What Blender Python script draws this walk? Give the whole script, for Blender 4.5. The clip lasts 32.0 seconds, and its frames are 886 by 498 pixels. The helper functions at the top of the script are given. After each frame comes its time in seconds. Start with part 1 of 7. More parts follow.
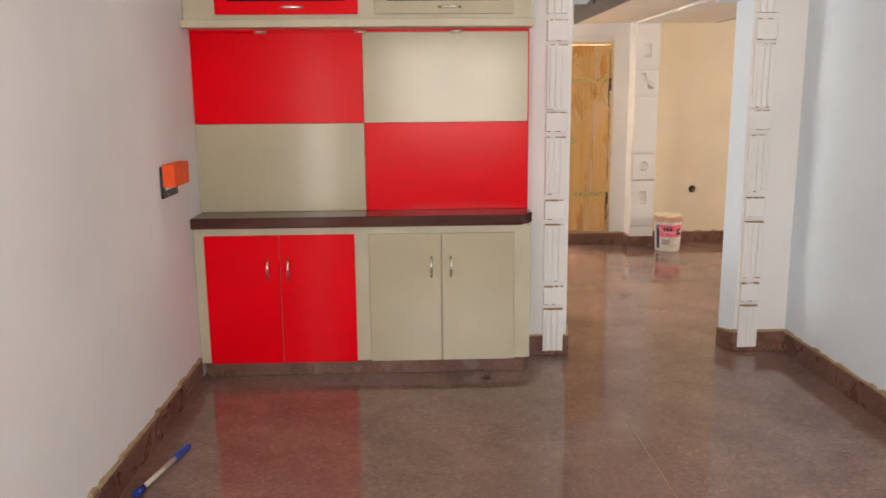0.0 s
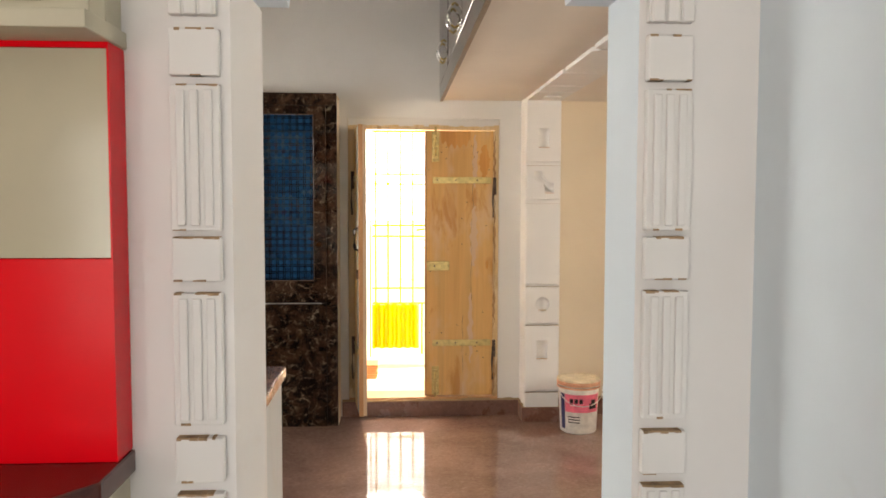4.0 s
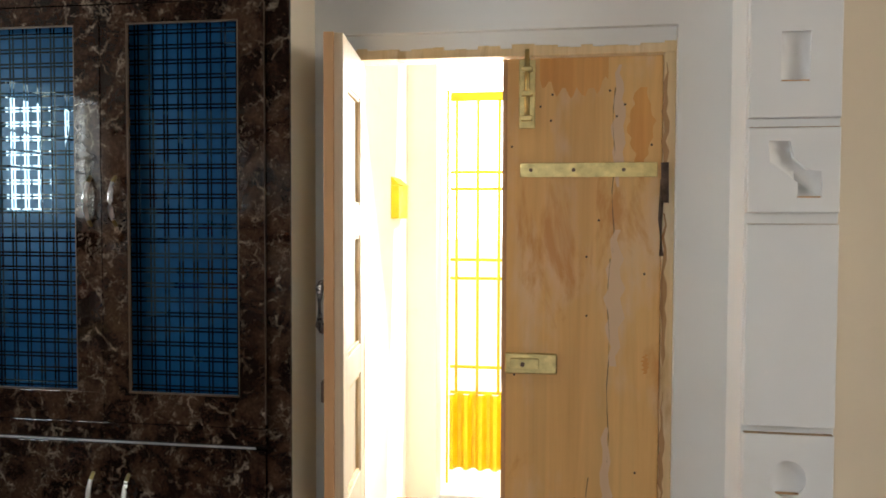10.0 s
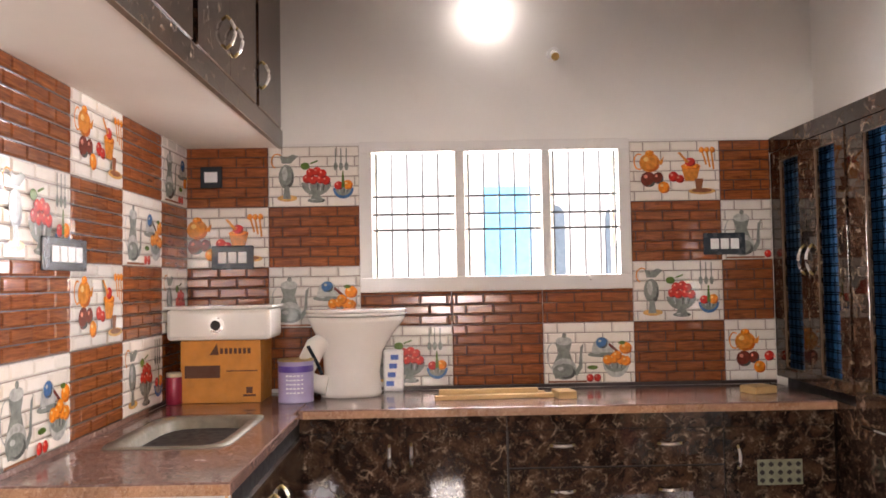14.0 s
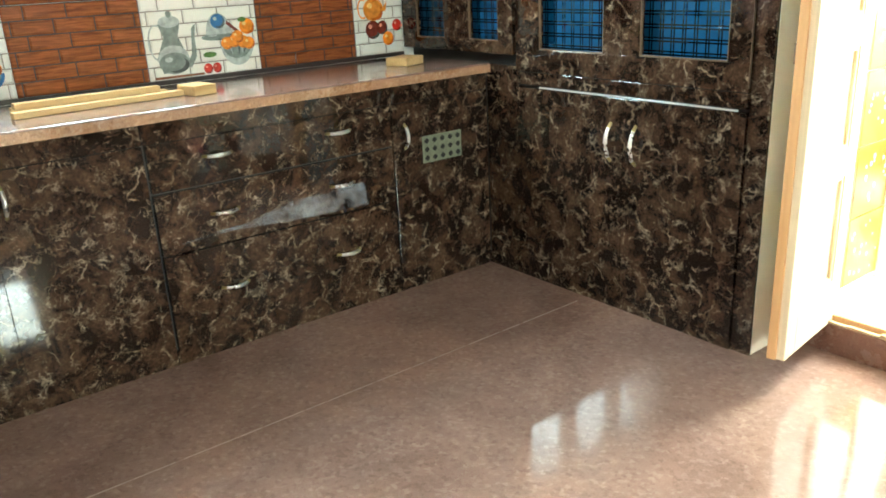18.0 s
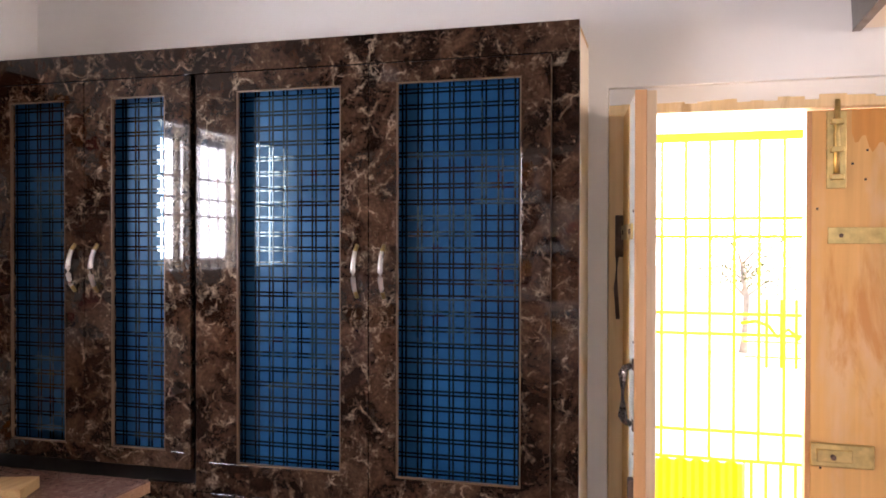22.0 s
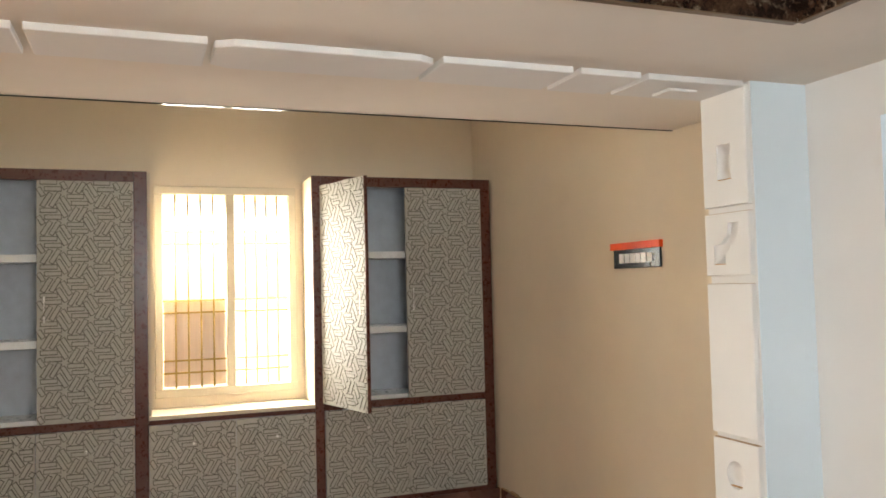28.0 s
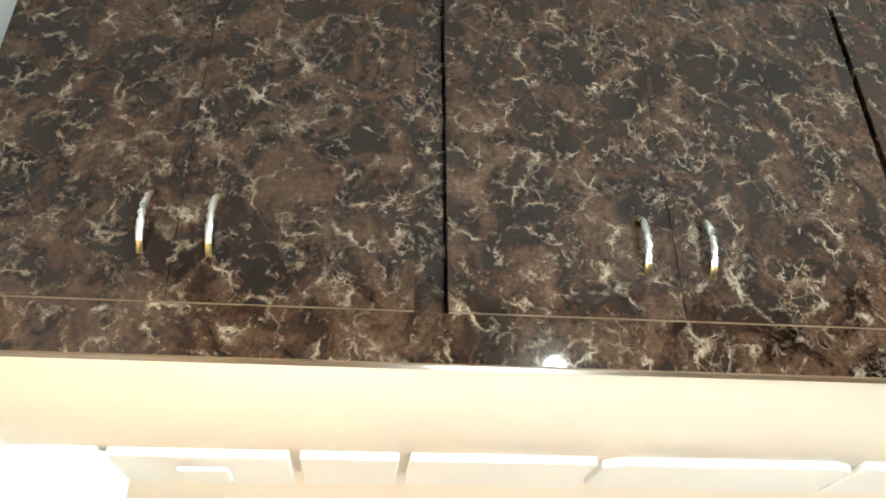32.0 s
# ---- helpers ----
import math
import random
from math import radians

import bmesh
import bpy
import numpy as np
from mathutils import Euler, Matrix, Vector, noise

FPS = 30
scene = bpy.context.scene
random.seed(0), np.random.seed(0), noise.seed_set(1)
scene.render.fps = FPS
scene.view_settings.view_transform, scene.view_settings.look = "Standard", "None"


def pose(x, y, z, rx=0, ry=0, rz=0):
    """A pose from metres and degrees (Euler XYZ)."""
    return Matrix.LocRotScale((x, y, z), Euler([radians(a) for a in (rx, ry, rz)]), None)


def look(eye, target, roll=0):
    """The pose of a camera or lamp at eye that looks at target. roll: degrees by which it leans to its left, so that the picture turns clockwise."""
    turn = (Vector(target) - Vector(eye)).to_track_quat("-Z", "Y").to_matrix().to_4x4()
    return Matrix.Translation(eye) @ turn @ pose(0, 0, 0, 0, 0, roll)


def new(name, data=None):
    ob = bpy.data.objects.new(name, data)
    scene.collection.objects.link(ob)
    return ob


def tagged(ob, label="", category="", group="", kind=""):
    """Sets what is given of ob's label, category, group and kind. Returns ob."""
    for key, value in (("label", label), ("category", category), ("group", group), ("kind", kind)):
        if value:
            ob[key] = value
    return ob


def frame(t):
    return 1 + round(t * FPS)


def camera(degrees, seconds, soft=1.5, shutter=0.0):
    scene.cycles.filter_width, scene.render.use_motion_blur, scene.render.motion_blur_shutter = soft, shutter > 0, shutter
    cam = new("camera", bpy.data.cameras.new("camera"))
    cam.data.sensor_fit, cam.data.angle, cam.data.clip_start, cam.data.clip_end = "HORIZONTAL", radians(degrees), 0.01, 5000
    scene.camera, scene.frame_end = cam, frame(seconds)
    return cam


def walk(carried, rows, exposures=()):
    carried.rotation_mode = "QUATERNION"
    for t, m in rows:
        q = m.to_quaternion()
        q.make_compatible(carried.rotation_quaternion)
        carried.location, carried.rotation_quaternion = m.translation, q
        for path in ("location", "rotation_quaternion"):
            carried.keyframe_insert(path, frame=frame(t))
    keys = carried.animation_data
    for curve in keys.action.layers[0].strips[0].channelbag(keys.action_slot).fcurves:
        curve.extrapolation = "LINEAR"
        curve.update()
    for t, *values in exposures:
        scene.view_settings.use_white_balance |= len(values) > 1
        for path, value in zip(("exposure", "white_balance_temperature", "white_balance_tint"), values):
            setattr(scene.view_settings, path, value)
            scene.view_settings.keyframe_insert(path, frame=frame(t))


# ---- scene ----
cam = camera(58.0, 32.0, soft=1.7)
PATH = [
    (0, (-1.456, -8.149, 1.526), (-1.387, -6.186, 1.146), -0.5),
    (0.5, (-1.263, -8.047, 1.532), (-1.126, -6.081, 1.195), -0.2),
    (1, (-1.106, -7.808, 1.6), (-0.889, -5.825, 1.45), -0.1),
    (1.5, (-0.987, -7.477, 1.595), (-0.688, -5.501, 1.521), 0.0),
    (2, (-0.802, -7.168, 1.566), (-0.487, -5.194, 1.495), -0.5),
    (2.5, (-0.552, -6.8, 1.601), (-0.286, -4.821, 1.481), 0.3),
    (3, (-0.408, -6.41, 1.567), (-0.18, -4.427, 1.437), 0.3),
    (3.5, (-0.285, -6.012, 1.553), (-0.109, -4.024, 1.424), 0.2),
    (5.5, (-0.004, -4.549, 1.364), (0.016, -2.552, 1.267), -0.1),
    (6, (-0.077, -4.255, 1.434), (-0.057, -2.259, 1.317), -0.1),
    (6.5, (-0.14, -3.937, 1.452), (-0.105, -1.941, 1.332), -0.2),
    (7, (-0.115, -3.693, 1.491), (-0.078, -1.698, 1.347), -0.2),
    (7.5, (-0.063, -3.482, 1.489), (-0.011, -1.489, 1.329), -0.1),
    (8, (0.038, -3.249, 1.518), (0.096, -1.259, 1.326), 0.1),
    (8.5, (0.138, -3.048, 1.529), (0.154, -1.057, 1.335), 0.1),
    (9, (0.168, -2.863, 1.484), (0.137, -0.868, 1.349), -0.0),
    (9.5, (0.148, -2.686, 1.512), (0.059, -0.692, 1.39), 0.1),
    (10, (0.233, -2.508, 1.503), (-0.074, -0.533, 1.426), 0.2),
    (10.5, (0.379, -2.341, 1.588), (-0.339, -0.478, 1.476), -0.3),
    (11, (0.633, -2.264, 1.572), (-0.522, -0.632, 1.51), -0.6),
    (11.5, (0.773, -2.313, 1.554), (-0.607, -0.865, 1.527), -0.9),
    (12, (0.963, -2.329, 1.557), (-0.618, -1.104, 1.55), -1.1),
    (12.5, (1.209, -2.279, 1.559), (-0.556, -1.339, 1.577), -1.4),
    (13, (1.401, -2.287, 1.573), (-0.476, -1.598, 1.615), -1.3),
    (13.5, (1.585, -2.298, 1.564), (-0.374, -1.901, 1.637), -1.2),
    (14, (1.755, -2.117, 1.474), (-0.243, -2.092, 1.556), -1.0),
    (14.5, (1.777, -2.034, 1.548), (-0.203, -2.306, 1.467), -0.8),
    (16.5, (1.387, -2.367, 1.368), (-0.452, -2.307, 0.582), -3.1),
    (17, (1.113, -2.486, 1.318), (-0.691, -2.083, 0.555), -3.6),
    (17.5, (0.897, -2.594, 1.294), (-0.78, -1.777, 0.573), -3.0),
    (18, (0.771, -2.588, 1.304), (-0.734, -1.45, 0.638), -2.9),
    (18.5, (0.652, -2.439, 1.332), (-0.736, -1.129, 0.735), -3.1),
    (19, (0.45, -2.422, 1.34), (-0.814, -0.939, 0.89), -1.9),
    (19.5, (0.247, -2.48, 1.392), (-0.904, -0.875, 1.076), -0.8),
    (20, (0.061, -2.495, 1.436), (-0.995, -0.805, 1.266), 0.0),
    (20.5, (-0.087, -2.43, 1.52), (-1.069, -0.688, 1.507), -0.2),
    (21, (-0.147, -2.365, 1.547), (-1.03, -0.576, 1.678), 0.5),
    (21.5, (-0.263, -2.429, 1.65), (-0.944, -0.55, 1.717), -0.1),
    (22, (-0.341, -2.403, 1.634), (-0.876, -0.476, 1.615), 0.1),
    (22.5, (-0.485, -2.309, 1.592), (-0.872, -0.35, 1.478), 0.5),
    (23, (-0.756, -2.188, 1.55), (-0.888, -0.2, 1.373), 1.1),
    (23.5, (-1.094, -2.034, 1.492), (-0.797, -0.064, 1.307), 2.5),
    (24, (-1.272, -1.825, 1.466), (-0.582, 0.042, 1.264), 2.8),
    (24.5, (-1.245, -1.688, 1.483), (-0.343, 0.08, 1.23), 1.7),
    (25, (-1.395, -1.479, 1.491), (-0.03, -0.043, 1.218), 1.9),
    (25.5, (-1.426, -1.325, 1.487), (0.242, -0.251, 1.232), 1.4),
    (26, (-1.387, -1.23, 1.514), (0.474, -0.538, 1.271), 1.8),
    (26.5, (-1.538, -1.2, 1.501), (0.435, -0.929, 1.319), 2.5),
    (28.5, (-1.479, -1.282, 1.528), (0.301, -2.168, 1.743), -3.7),
    (29, (-1.434, -1.302, 1.589), (0.293, -2.19, 2.067), -6.4),
    (29.5, (-1.411, -1.305, 1.635), (0.294, -2.067, 2.352), -8.0),
    (30, (-1.428, -1.242, 1.652), (0.303, -1.75, 2.515), -7.3),
    (30.5, (-1.423, -1.093, 1.667), (0.341, -1.316, 2.584), -4.6),
    (31, (-1.418, -0.965, 1.664), (0.367, -0.929, 2.565), -1.9),
    (31.5, (-1.27, -0.873, 1.669), (0.497, -0.84, 2.606), -1.2),
    (32, (-1.157, -0.843, 1.678), (0.566, -1.037, 2.674), -0.6),
]
EXPOSURES = [
    (0, 1.2, 7400, 16), (1, 1.7, 7000, 14), (2, 1.1, 7250, 14), (3, 1.1, 7400, 13), (5, 1.05, 7600, 12),
    (6, 0.85, 8000, 12), (7, 1.0, 6650, 9), (9, 0.85, 6150, 5), (10, 0.62, 6200, 6), (11, 0.42, 6600, 14), (12, 0.40, 7100, 18),
    (13, 0.85, 7000, 20), (14, 1.7, 6950, 22), (14.5, 1.55, 6850, 20), (16.5, 2.85, 6800, -12), (18, 2.6, 5850, -14), (20, 1.2, 6700, 16),
    (21, 1.6, 6500, 30), (22, 1.7, 6500, 26), (23, 1.75, 6400, 16), (24, 1.38, 7100, 4), (25, 1.95, 6200, 4),
    (26, 1.7, 6500, 4), (26.5, 1.2, 6500, 6), (28.5, 1.12, 6700, 10), (29, 1.15, 6500, 12), (30, 2.28, 6050, 0), (30.5, 2.5, 5950, -4),
    (32, 2.6, 5950, -6)]
walk(cam, [(t, look(eye, target, roll)) for t, eye, target, roll in PATH], EXPOSURES)

# ---- world, sun, large lights ----
world = bpy.data.worlds.new("sky")
scene.world = world
world.use_nodes = True
sky = world.node_tree.nodes.new("ShaderNodeTexSky")
sky.sky_type, sky.sun_disc = "NISHITA", False
sky.sun_elevation, sky.sun_rotation = radians(54), radians(80)
world.node_tree.links.new(sky.outputs[0], world.node_tree.nodes["Background"].inputs[0])
world.node_tree.nodes["Background"].inputs[1].default_value = 0.15
sun = new("sun", bpy.data.lights.new("sun", "SUN"))
sun.data.energy, sun.data.angle, sun.data.color = 4.5, radians(0.5), (1.0, 0.95, 0.87)
sun.matrix_world = look((0, 0, 0), (-math.sin(radians(80)) * math.cos(radians(54)), -math.cos(radians(80)) * math.cos(radians(54)), -math.sin(radians(54))))


def window_light(name, x, y, z, target, width, height, watts, color=(1.0, 1.0, 1.0)):
    """Daylight that comes in through an opening, or an added fill set behind one."""
    ob = new(name, bpy.data.lights.new(name, "AREA"))
    ob.data.shape, ob.data.size, ob.data.size_y, ob.data.energy, ob.data.color = "RECTANGLE", width, height, watts, color
    ob.matrix_world = look((x, y, z), target)
    return ob


# ---- plan (metres): y runs from the living room to the back door, z up ----
NF = -0.065                      # face of the back wall
WF = -2.475                      # face of the kitchen's window wall
YS, YL = -3.42, -3.62            # kitchen face and living-room face of the arch wall
YR = -3.49                       # kitchen face of that wall beyond the arch
EX, SD = 3.95, -3.55             # dining: wall behind the wardrobes, near wall
PX0, PX1 = 0.70, 0.94            # partition between kitchen and dining
NIBN, NIBS = -0.262, -3.24
CEIL = 3.225
LX0, LX1, LY0 = -2.64, 0.745, -9.6  # living room
AX0, AX1 = -0.572, 0.436         # arch opening, living-room face
BX0, BX1 = -0.535, 0.392         # arch opening, kitchen face: the jambs splay a little
ARC_X, ARC_RX, ARC_Z, ARC_RZ = -0.068, 0.384, 2.056, 0.208
SOFFIT = 2.20
LOFT_X, LOFT_Y = 0.136, -2.906
CAB_Y = -0.31
TOP = 0.91

window_light("daylight_kitchen", WF - 0.32, -1.78, 1.84, (0, -1.78, 1.1), 1.35, 0.62, 45, (0.93, 0.97, 1.0))
window_light("daylight_dining", 4.25, -1.78, 1.5, (0.6, -1.78, -0.5), 0.8, 1.2, 80, (1.0, 0.96, 0.90))
window_light("daylight_door", -0.2, 0.9, 1.6, (-0.1, -2.4, 0.1), 0.5, 1.2, 31, (1.0, 0.97, 0.9))
window_light("daylight_living", -0.9, LY0 - 0.1, 1.6, (-0.9, -5, 1.2), 1.7, 1.3, 32, (0.97, 0.98, 1.0))
# added fill lamp; no such source is known on this side
window_light("fill_living", LX0 - 0.12, -8.85, 1.15, (0.7, -6.4, 1.2), 1.0, 1.9, 29, (0.95, 0.98, 1.0))


# ---- materials ----
def nodes_of(name):
    m = bpy.data.materials.new(name)
    m.use_nodes = True
    nt = m.node_tree
    return m, nt, nt.nodes["Principled BSDF"]


def add(nt, kind, **values):
    n = nt.nodes.new(kind)
    for k, v in values.items():
        n.inputs[k].default_value = v
    return n


def ramp(nt, fac, stops):
    n = nt.nodes.new("ShaderNodeValToRGB")
    el = n.color_ramp.elements
    while len(el) < len(stops):
        el.new(0.5)
    for e, (p, c) in zip(el, stops):
        e.position, e.color = p, (*c, 1)
    nt.links.new(fac, n.inputs[0])
    return n.outputs[0]


def mix(nt, fac, a, b, mode="MIX"):
    n = nt.nodes.new("ShaderNodeMix")
    n.data_type, n.blend_type = "RGBA", mode
    for sock, v in ((n.inputs[0], fac), (n.inputs[6], a), (n.inputs[7], b)):
        if isinstance(v, (int, float)):
            sock.default_value = v
        elif isinstance(v, tuple):
            sock.default_value = (*v, 1)
        else:
            nt.links.new(v, sock)
    return n.outputs[2]


def noise_of(nt, co, scale, detail=4, rough=0.55, distort=0.0):
    n = add(nt, "ShaderNodeTexNoise", Scale=scale, Detail=detail, Roughness=rough, Distortion=distort)
    nt.links.new(co, n.inputs["Vector"])
    return n.outputs["Fac"]


def place_of(nt, stretch=(1, 1, 1), turn=(0, 0, 0)):
    geo = nt.nodes.new("ShaderNodeNewGeometry")
    mp = nt.nodes.new("ShaderNodeMapping")
    mp.inputs["Scale"].default_value, mp.inputs["Rotation"].default_value = stretch, turn
    nt.links.new(geo.outputs["Position"], mp.inputs["Vector"])
    return mp.outputs[0]


def bump(nt, bsdf, height, strength, distance=0.002):
    b = add(nt, "ShaderNodeBump", Strength=strength, Distance=distance)
    nt.links.new(height, b.inputs["Height"])
    nt.links.new(b.outputs[0], bsdf.inputs["Normal"])


def paint(name, color, stain=(0.6, 0.52, 0.42), amount=0.25, rough=0.6, relief=0.25):
    """Distempered plaster: faint clouds, stains and trowel marks."""
    m, nt, b = nodes_of(name)
    co = place_of(nt)
    cloud = ramp(nt, noise_of(nt, co, 1.7, 5), [(0.35, tuple(c * 0.93 for c in color)), (0.7, color)])
    spots = ramp(nt, noise_of(nt, co, 4.5, 8, 0.7, 0.6), [(0.60, (0, 0, 0)), (0.82, (1, 1, 1))])
    n = nt.nodes.new("ShaderNodeMath")
    n.operation = "MULTIPLY"
    nt.links.new(spots, n.inputs[0])
    n.inputs[1].default_value = amount
    nt.links.new(mix(nt, n.outputs[0], cloud, stain), b.inputs["Base Color"])
    b.inputs["Roughness"].default_value, b.inputs["Specular IOR Level"].default_value = rough, 0.0
    bump(nt, b, noise_of(nt, co, 60, 6, 0.7), relief)
    return m


def speckled(name, dark, mid, light, scale=160, rough=0.2, relief=0.0):
    """Polished stone chips in a clouded ground."""
    m, nt, b = nodes_of(name)
    co = place_of(nt)
    cell = add(nt, "ShaderNodeTexVoronoi", Scale=scale * 0.55)
    nt.links.new(mix(nt, 0.02, co, noise_of(nt, co, scale, 3), "ADD"), cell.inputs["Vector"])
    tone = nt.nodes.new("ShaderNodeSeparateColor")
    nt.links.new(cell.outputs["Color"], tone.inputs[0])
    chips = ramp(nt, tone.outputs[0], [(0.0, dark), (0.30, mid), (0.72, mid), (0.88, tuple((a + c) / 2 for a, c in zip(mid, light))), (1.0, light)])
    fine = ramp(nt, noise_of(nt, co, scale * 1.7, 5, 0.75), [(0.33, dark), (0.5, mid), (0.70, light)])
    big = ramp(nt, noise_of(nt, co, 2.1, 7, 0.65, 0.5), [(0.30, (0.66, 0.63, 0.62)), (0.55, (1.0, 0.98, 0.96)), (0.75, (1.22, 1.17, 1.10))])
    col = mix(nt, 1.0, mix(nt, 0.5, chips, fine), big, "MULTIPLY")
    nt.links.new(col, b.inputs["Base Color"])
    worn = ramp(nt, noise_of(nt, co, 4.2, 8, 0.7), [(0.40, (rough * 0.7,) * 3), (0.72, (rough * 3.0,) * 3)])
    nt.links.new(worn, b.inputs["Roughness"])
    if relief:
        bump(nt, b, noise_of(nt, co, scale, 3), relief, 0.001)
    return m


def plain(name, color, rough=0.4, metal=0.0, vary=0.08, scale=12, relief=0.0, shine=0.5):
    m, nt, b = nodes_of(name)
    co = place_of(nt)
    col = ramp(nt, noise_of(nt, co, scale, 5), [(0.3, tuple(max(0, c * (1 - vary)) for c in color)), (0.7, tuple(min(1, c * (1 + vary)) for c in color))])
    nt.links.new(col, b.inputs["Base Color"])
    rg = ramp(nt, noise_of(nt, co, scale * 2.5, 4), [(0.3, (rough * 0.8,) * 3), (0.75, (min(1, rough * 1.25),) * 3)])
    nt.links.new(rg, b.inputs["Roughness"])
    b.inputs["Metallic"].default_value, b.inputs["Specular IOR Level"].default_value = metal, shine
    if relief:
        bump(nt, b, noise_of(nt, co, scale * 6, 5), relief)
    return m


def product(nt, a, b):
    n = nt.nodes.new("ShaderNodeMath")
    n.operation = "MULTIPLY"
    nt.links.new(a, n.inputs[0])
    nt.links.new(b, n.inputs[1])
    return n.outputs[0]


def greatest(nt, a, b):
    n = nt.nodes.new("ShaderNodeMath")
    n.operation = "MAXIMUM"
    nt.links.new(a, n.inputs[0])
    nt.links.new(b, n.inputs[1])
    return n.outputs[0]


def marble(name):
    """Dark emperador laminate: brown clouds, a crackle of thin cream veins thickened into flecks, mirror gloss."""
    m, nt, b = nodes_of(name)
    co = place_of(nt)
    base = ramp(nt, noise_of(nt, co, 9, 8, 0.62, 0.7), [(0.32, (0.0045, 0.0024, 0.0018)), (0.47, (0.021, 0.0108, 0.0072)), (0.60, (0.054, 0.030, 0.019)), (0.78, (0.105, 0.064, 0.041))])
    warp = add(nt, "ShaderNodeTexNoise", Scale=9.0, Detail=7.0, Roughness=0.62)
    nt.links.new(co, warp.inputs["Vector"])
    bent = mix(nt, 0.16, co, warp.outputs["Color"], "ADD")

    def crackle(scale, width, gate_scale, low, high):
        cell = add(nt, "ShaderNodeTexVoronoi", Scale=scale)
        cell.feature = "DISTANCE_TO_EDGE"
        nt.links.new(bent, cell.inputs["Vector"])
        line = ramp(nt, cell.outputs["Distance"], [(0.0, (0.8, 0.8, 0.8)), (width * 0.4, (0.40, 0.40, 0.40)), (width, (0, 0, 0))])
        gate = ramp(nt, noise_of(nt, co, gate_scale, 4, 0.6, 0.5), [(low, (0, 0, 0)), (high, (1, 1, 1))])
        return product(nt, line, gate), cell.outputs["Distance"]
    coarse, edge = crackle(12.0, 0.075, 15, 0.49, 0.64)
    fine, _ = crackle(29.0, 0.085, 13, 0.54, 0.70)
    near = ramp(nt, edge, [(0.0, (1, 1, 1)), (0.16, (0, 0, 0))])
    fleck = product(nt, ramp(nt, noise_of(nt, co, 44, 5, 0.65, 1.4), [(0.56, (0, 0, 0)), (0.70, (0.85, 0.85, 0.85))]), near)
    veins = greatest(nt, greatest(nt, coarse, fine), fleck)
    cream = ramp(nt, noise_of(nt, co, 30, 4), [(0.35, (0.16, 0.11, 0.070)), (0.65, (0.42, 0.34, 0.25))])
    grain = ramp(nt, noise_of(nt, co, 90, 5, 0.7), [(0.32, (0.55, 0.52, 0.50)), (0.68, (1.5, 1.45, 1.40))])
    nt.links.new(mix(nt, veins, mix(nt, 1.0, base, grain, "MULTIPLY"), cream), b.inputs["Base Color"])
    b.inputs["Roughness"].default_value = 0.04
    b.inputs["Specular IOR Level"].default_value = 0.5
    return m


def wood(name, light, dark, along=2, scale=3.0, rough=0.5, stain=None, burn=None):
    """Sawn timber with grain along one axis (0 x, 1 y, 2 z)."""
    m, nt, b = nodes_of(name)
    st = [9.0, 9.0, 9.0]
    st[along] = 0.55
    co = place_of(nt, tuple(st))
    grain = ramp(nt, noise_of(nt, co, scale, 6, 0.6, 0.8), [(0.3, dark), (0.52, light), (0.75, tuple(c * 0.85 for c in light))])
    fine = ramp(nt, noise_of(nt, place_of(nt, tuple(s * (1 if i == along else 6) for i, s in enumerate(st))), scale, 4), [(0.3, (0.93, 0.92, 0.90)), (0.7, (1.04, 1.03, 1.02))])
    col = mix(nt, 1.0, grain, fine, "MULTIPLY")
    if stain:
        blot = ramp(nt, noise_of(nt, place_of(nt, (1, 1, 0.35)), 5.5, 5, 0.6), [(0.52, (0, 0, 0)), (0.7, (0.75, 0.75, 0.75))])
        col = mix(nt, blot, col, stain)
    if burn:
        blot = ramp(nt, noise_of(nt, place_of(nt, (1.6, 1.6, 0.5)), 3.7, 6, 0.62, 0.5), [(0.56, (0, 0, 0)), (0.64, (0.8, 0.8, 0.8))])
        col = mix(nt, blot, col, burn)
    nt.links.new(col, b.inputs["Base Color"])
    b.inputs["Roughness"].default_value = rough
    bump(nt, b, noise_of(nt, co, scale * 2, 5), 0.25, 0.001)
    return m


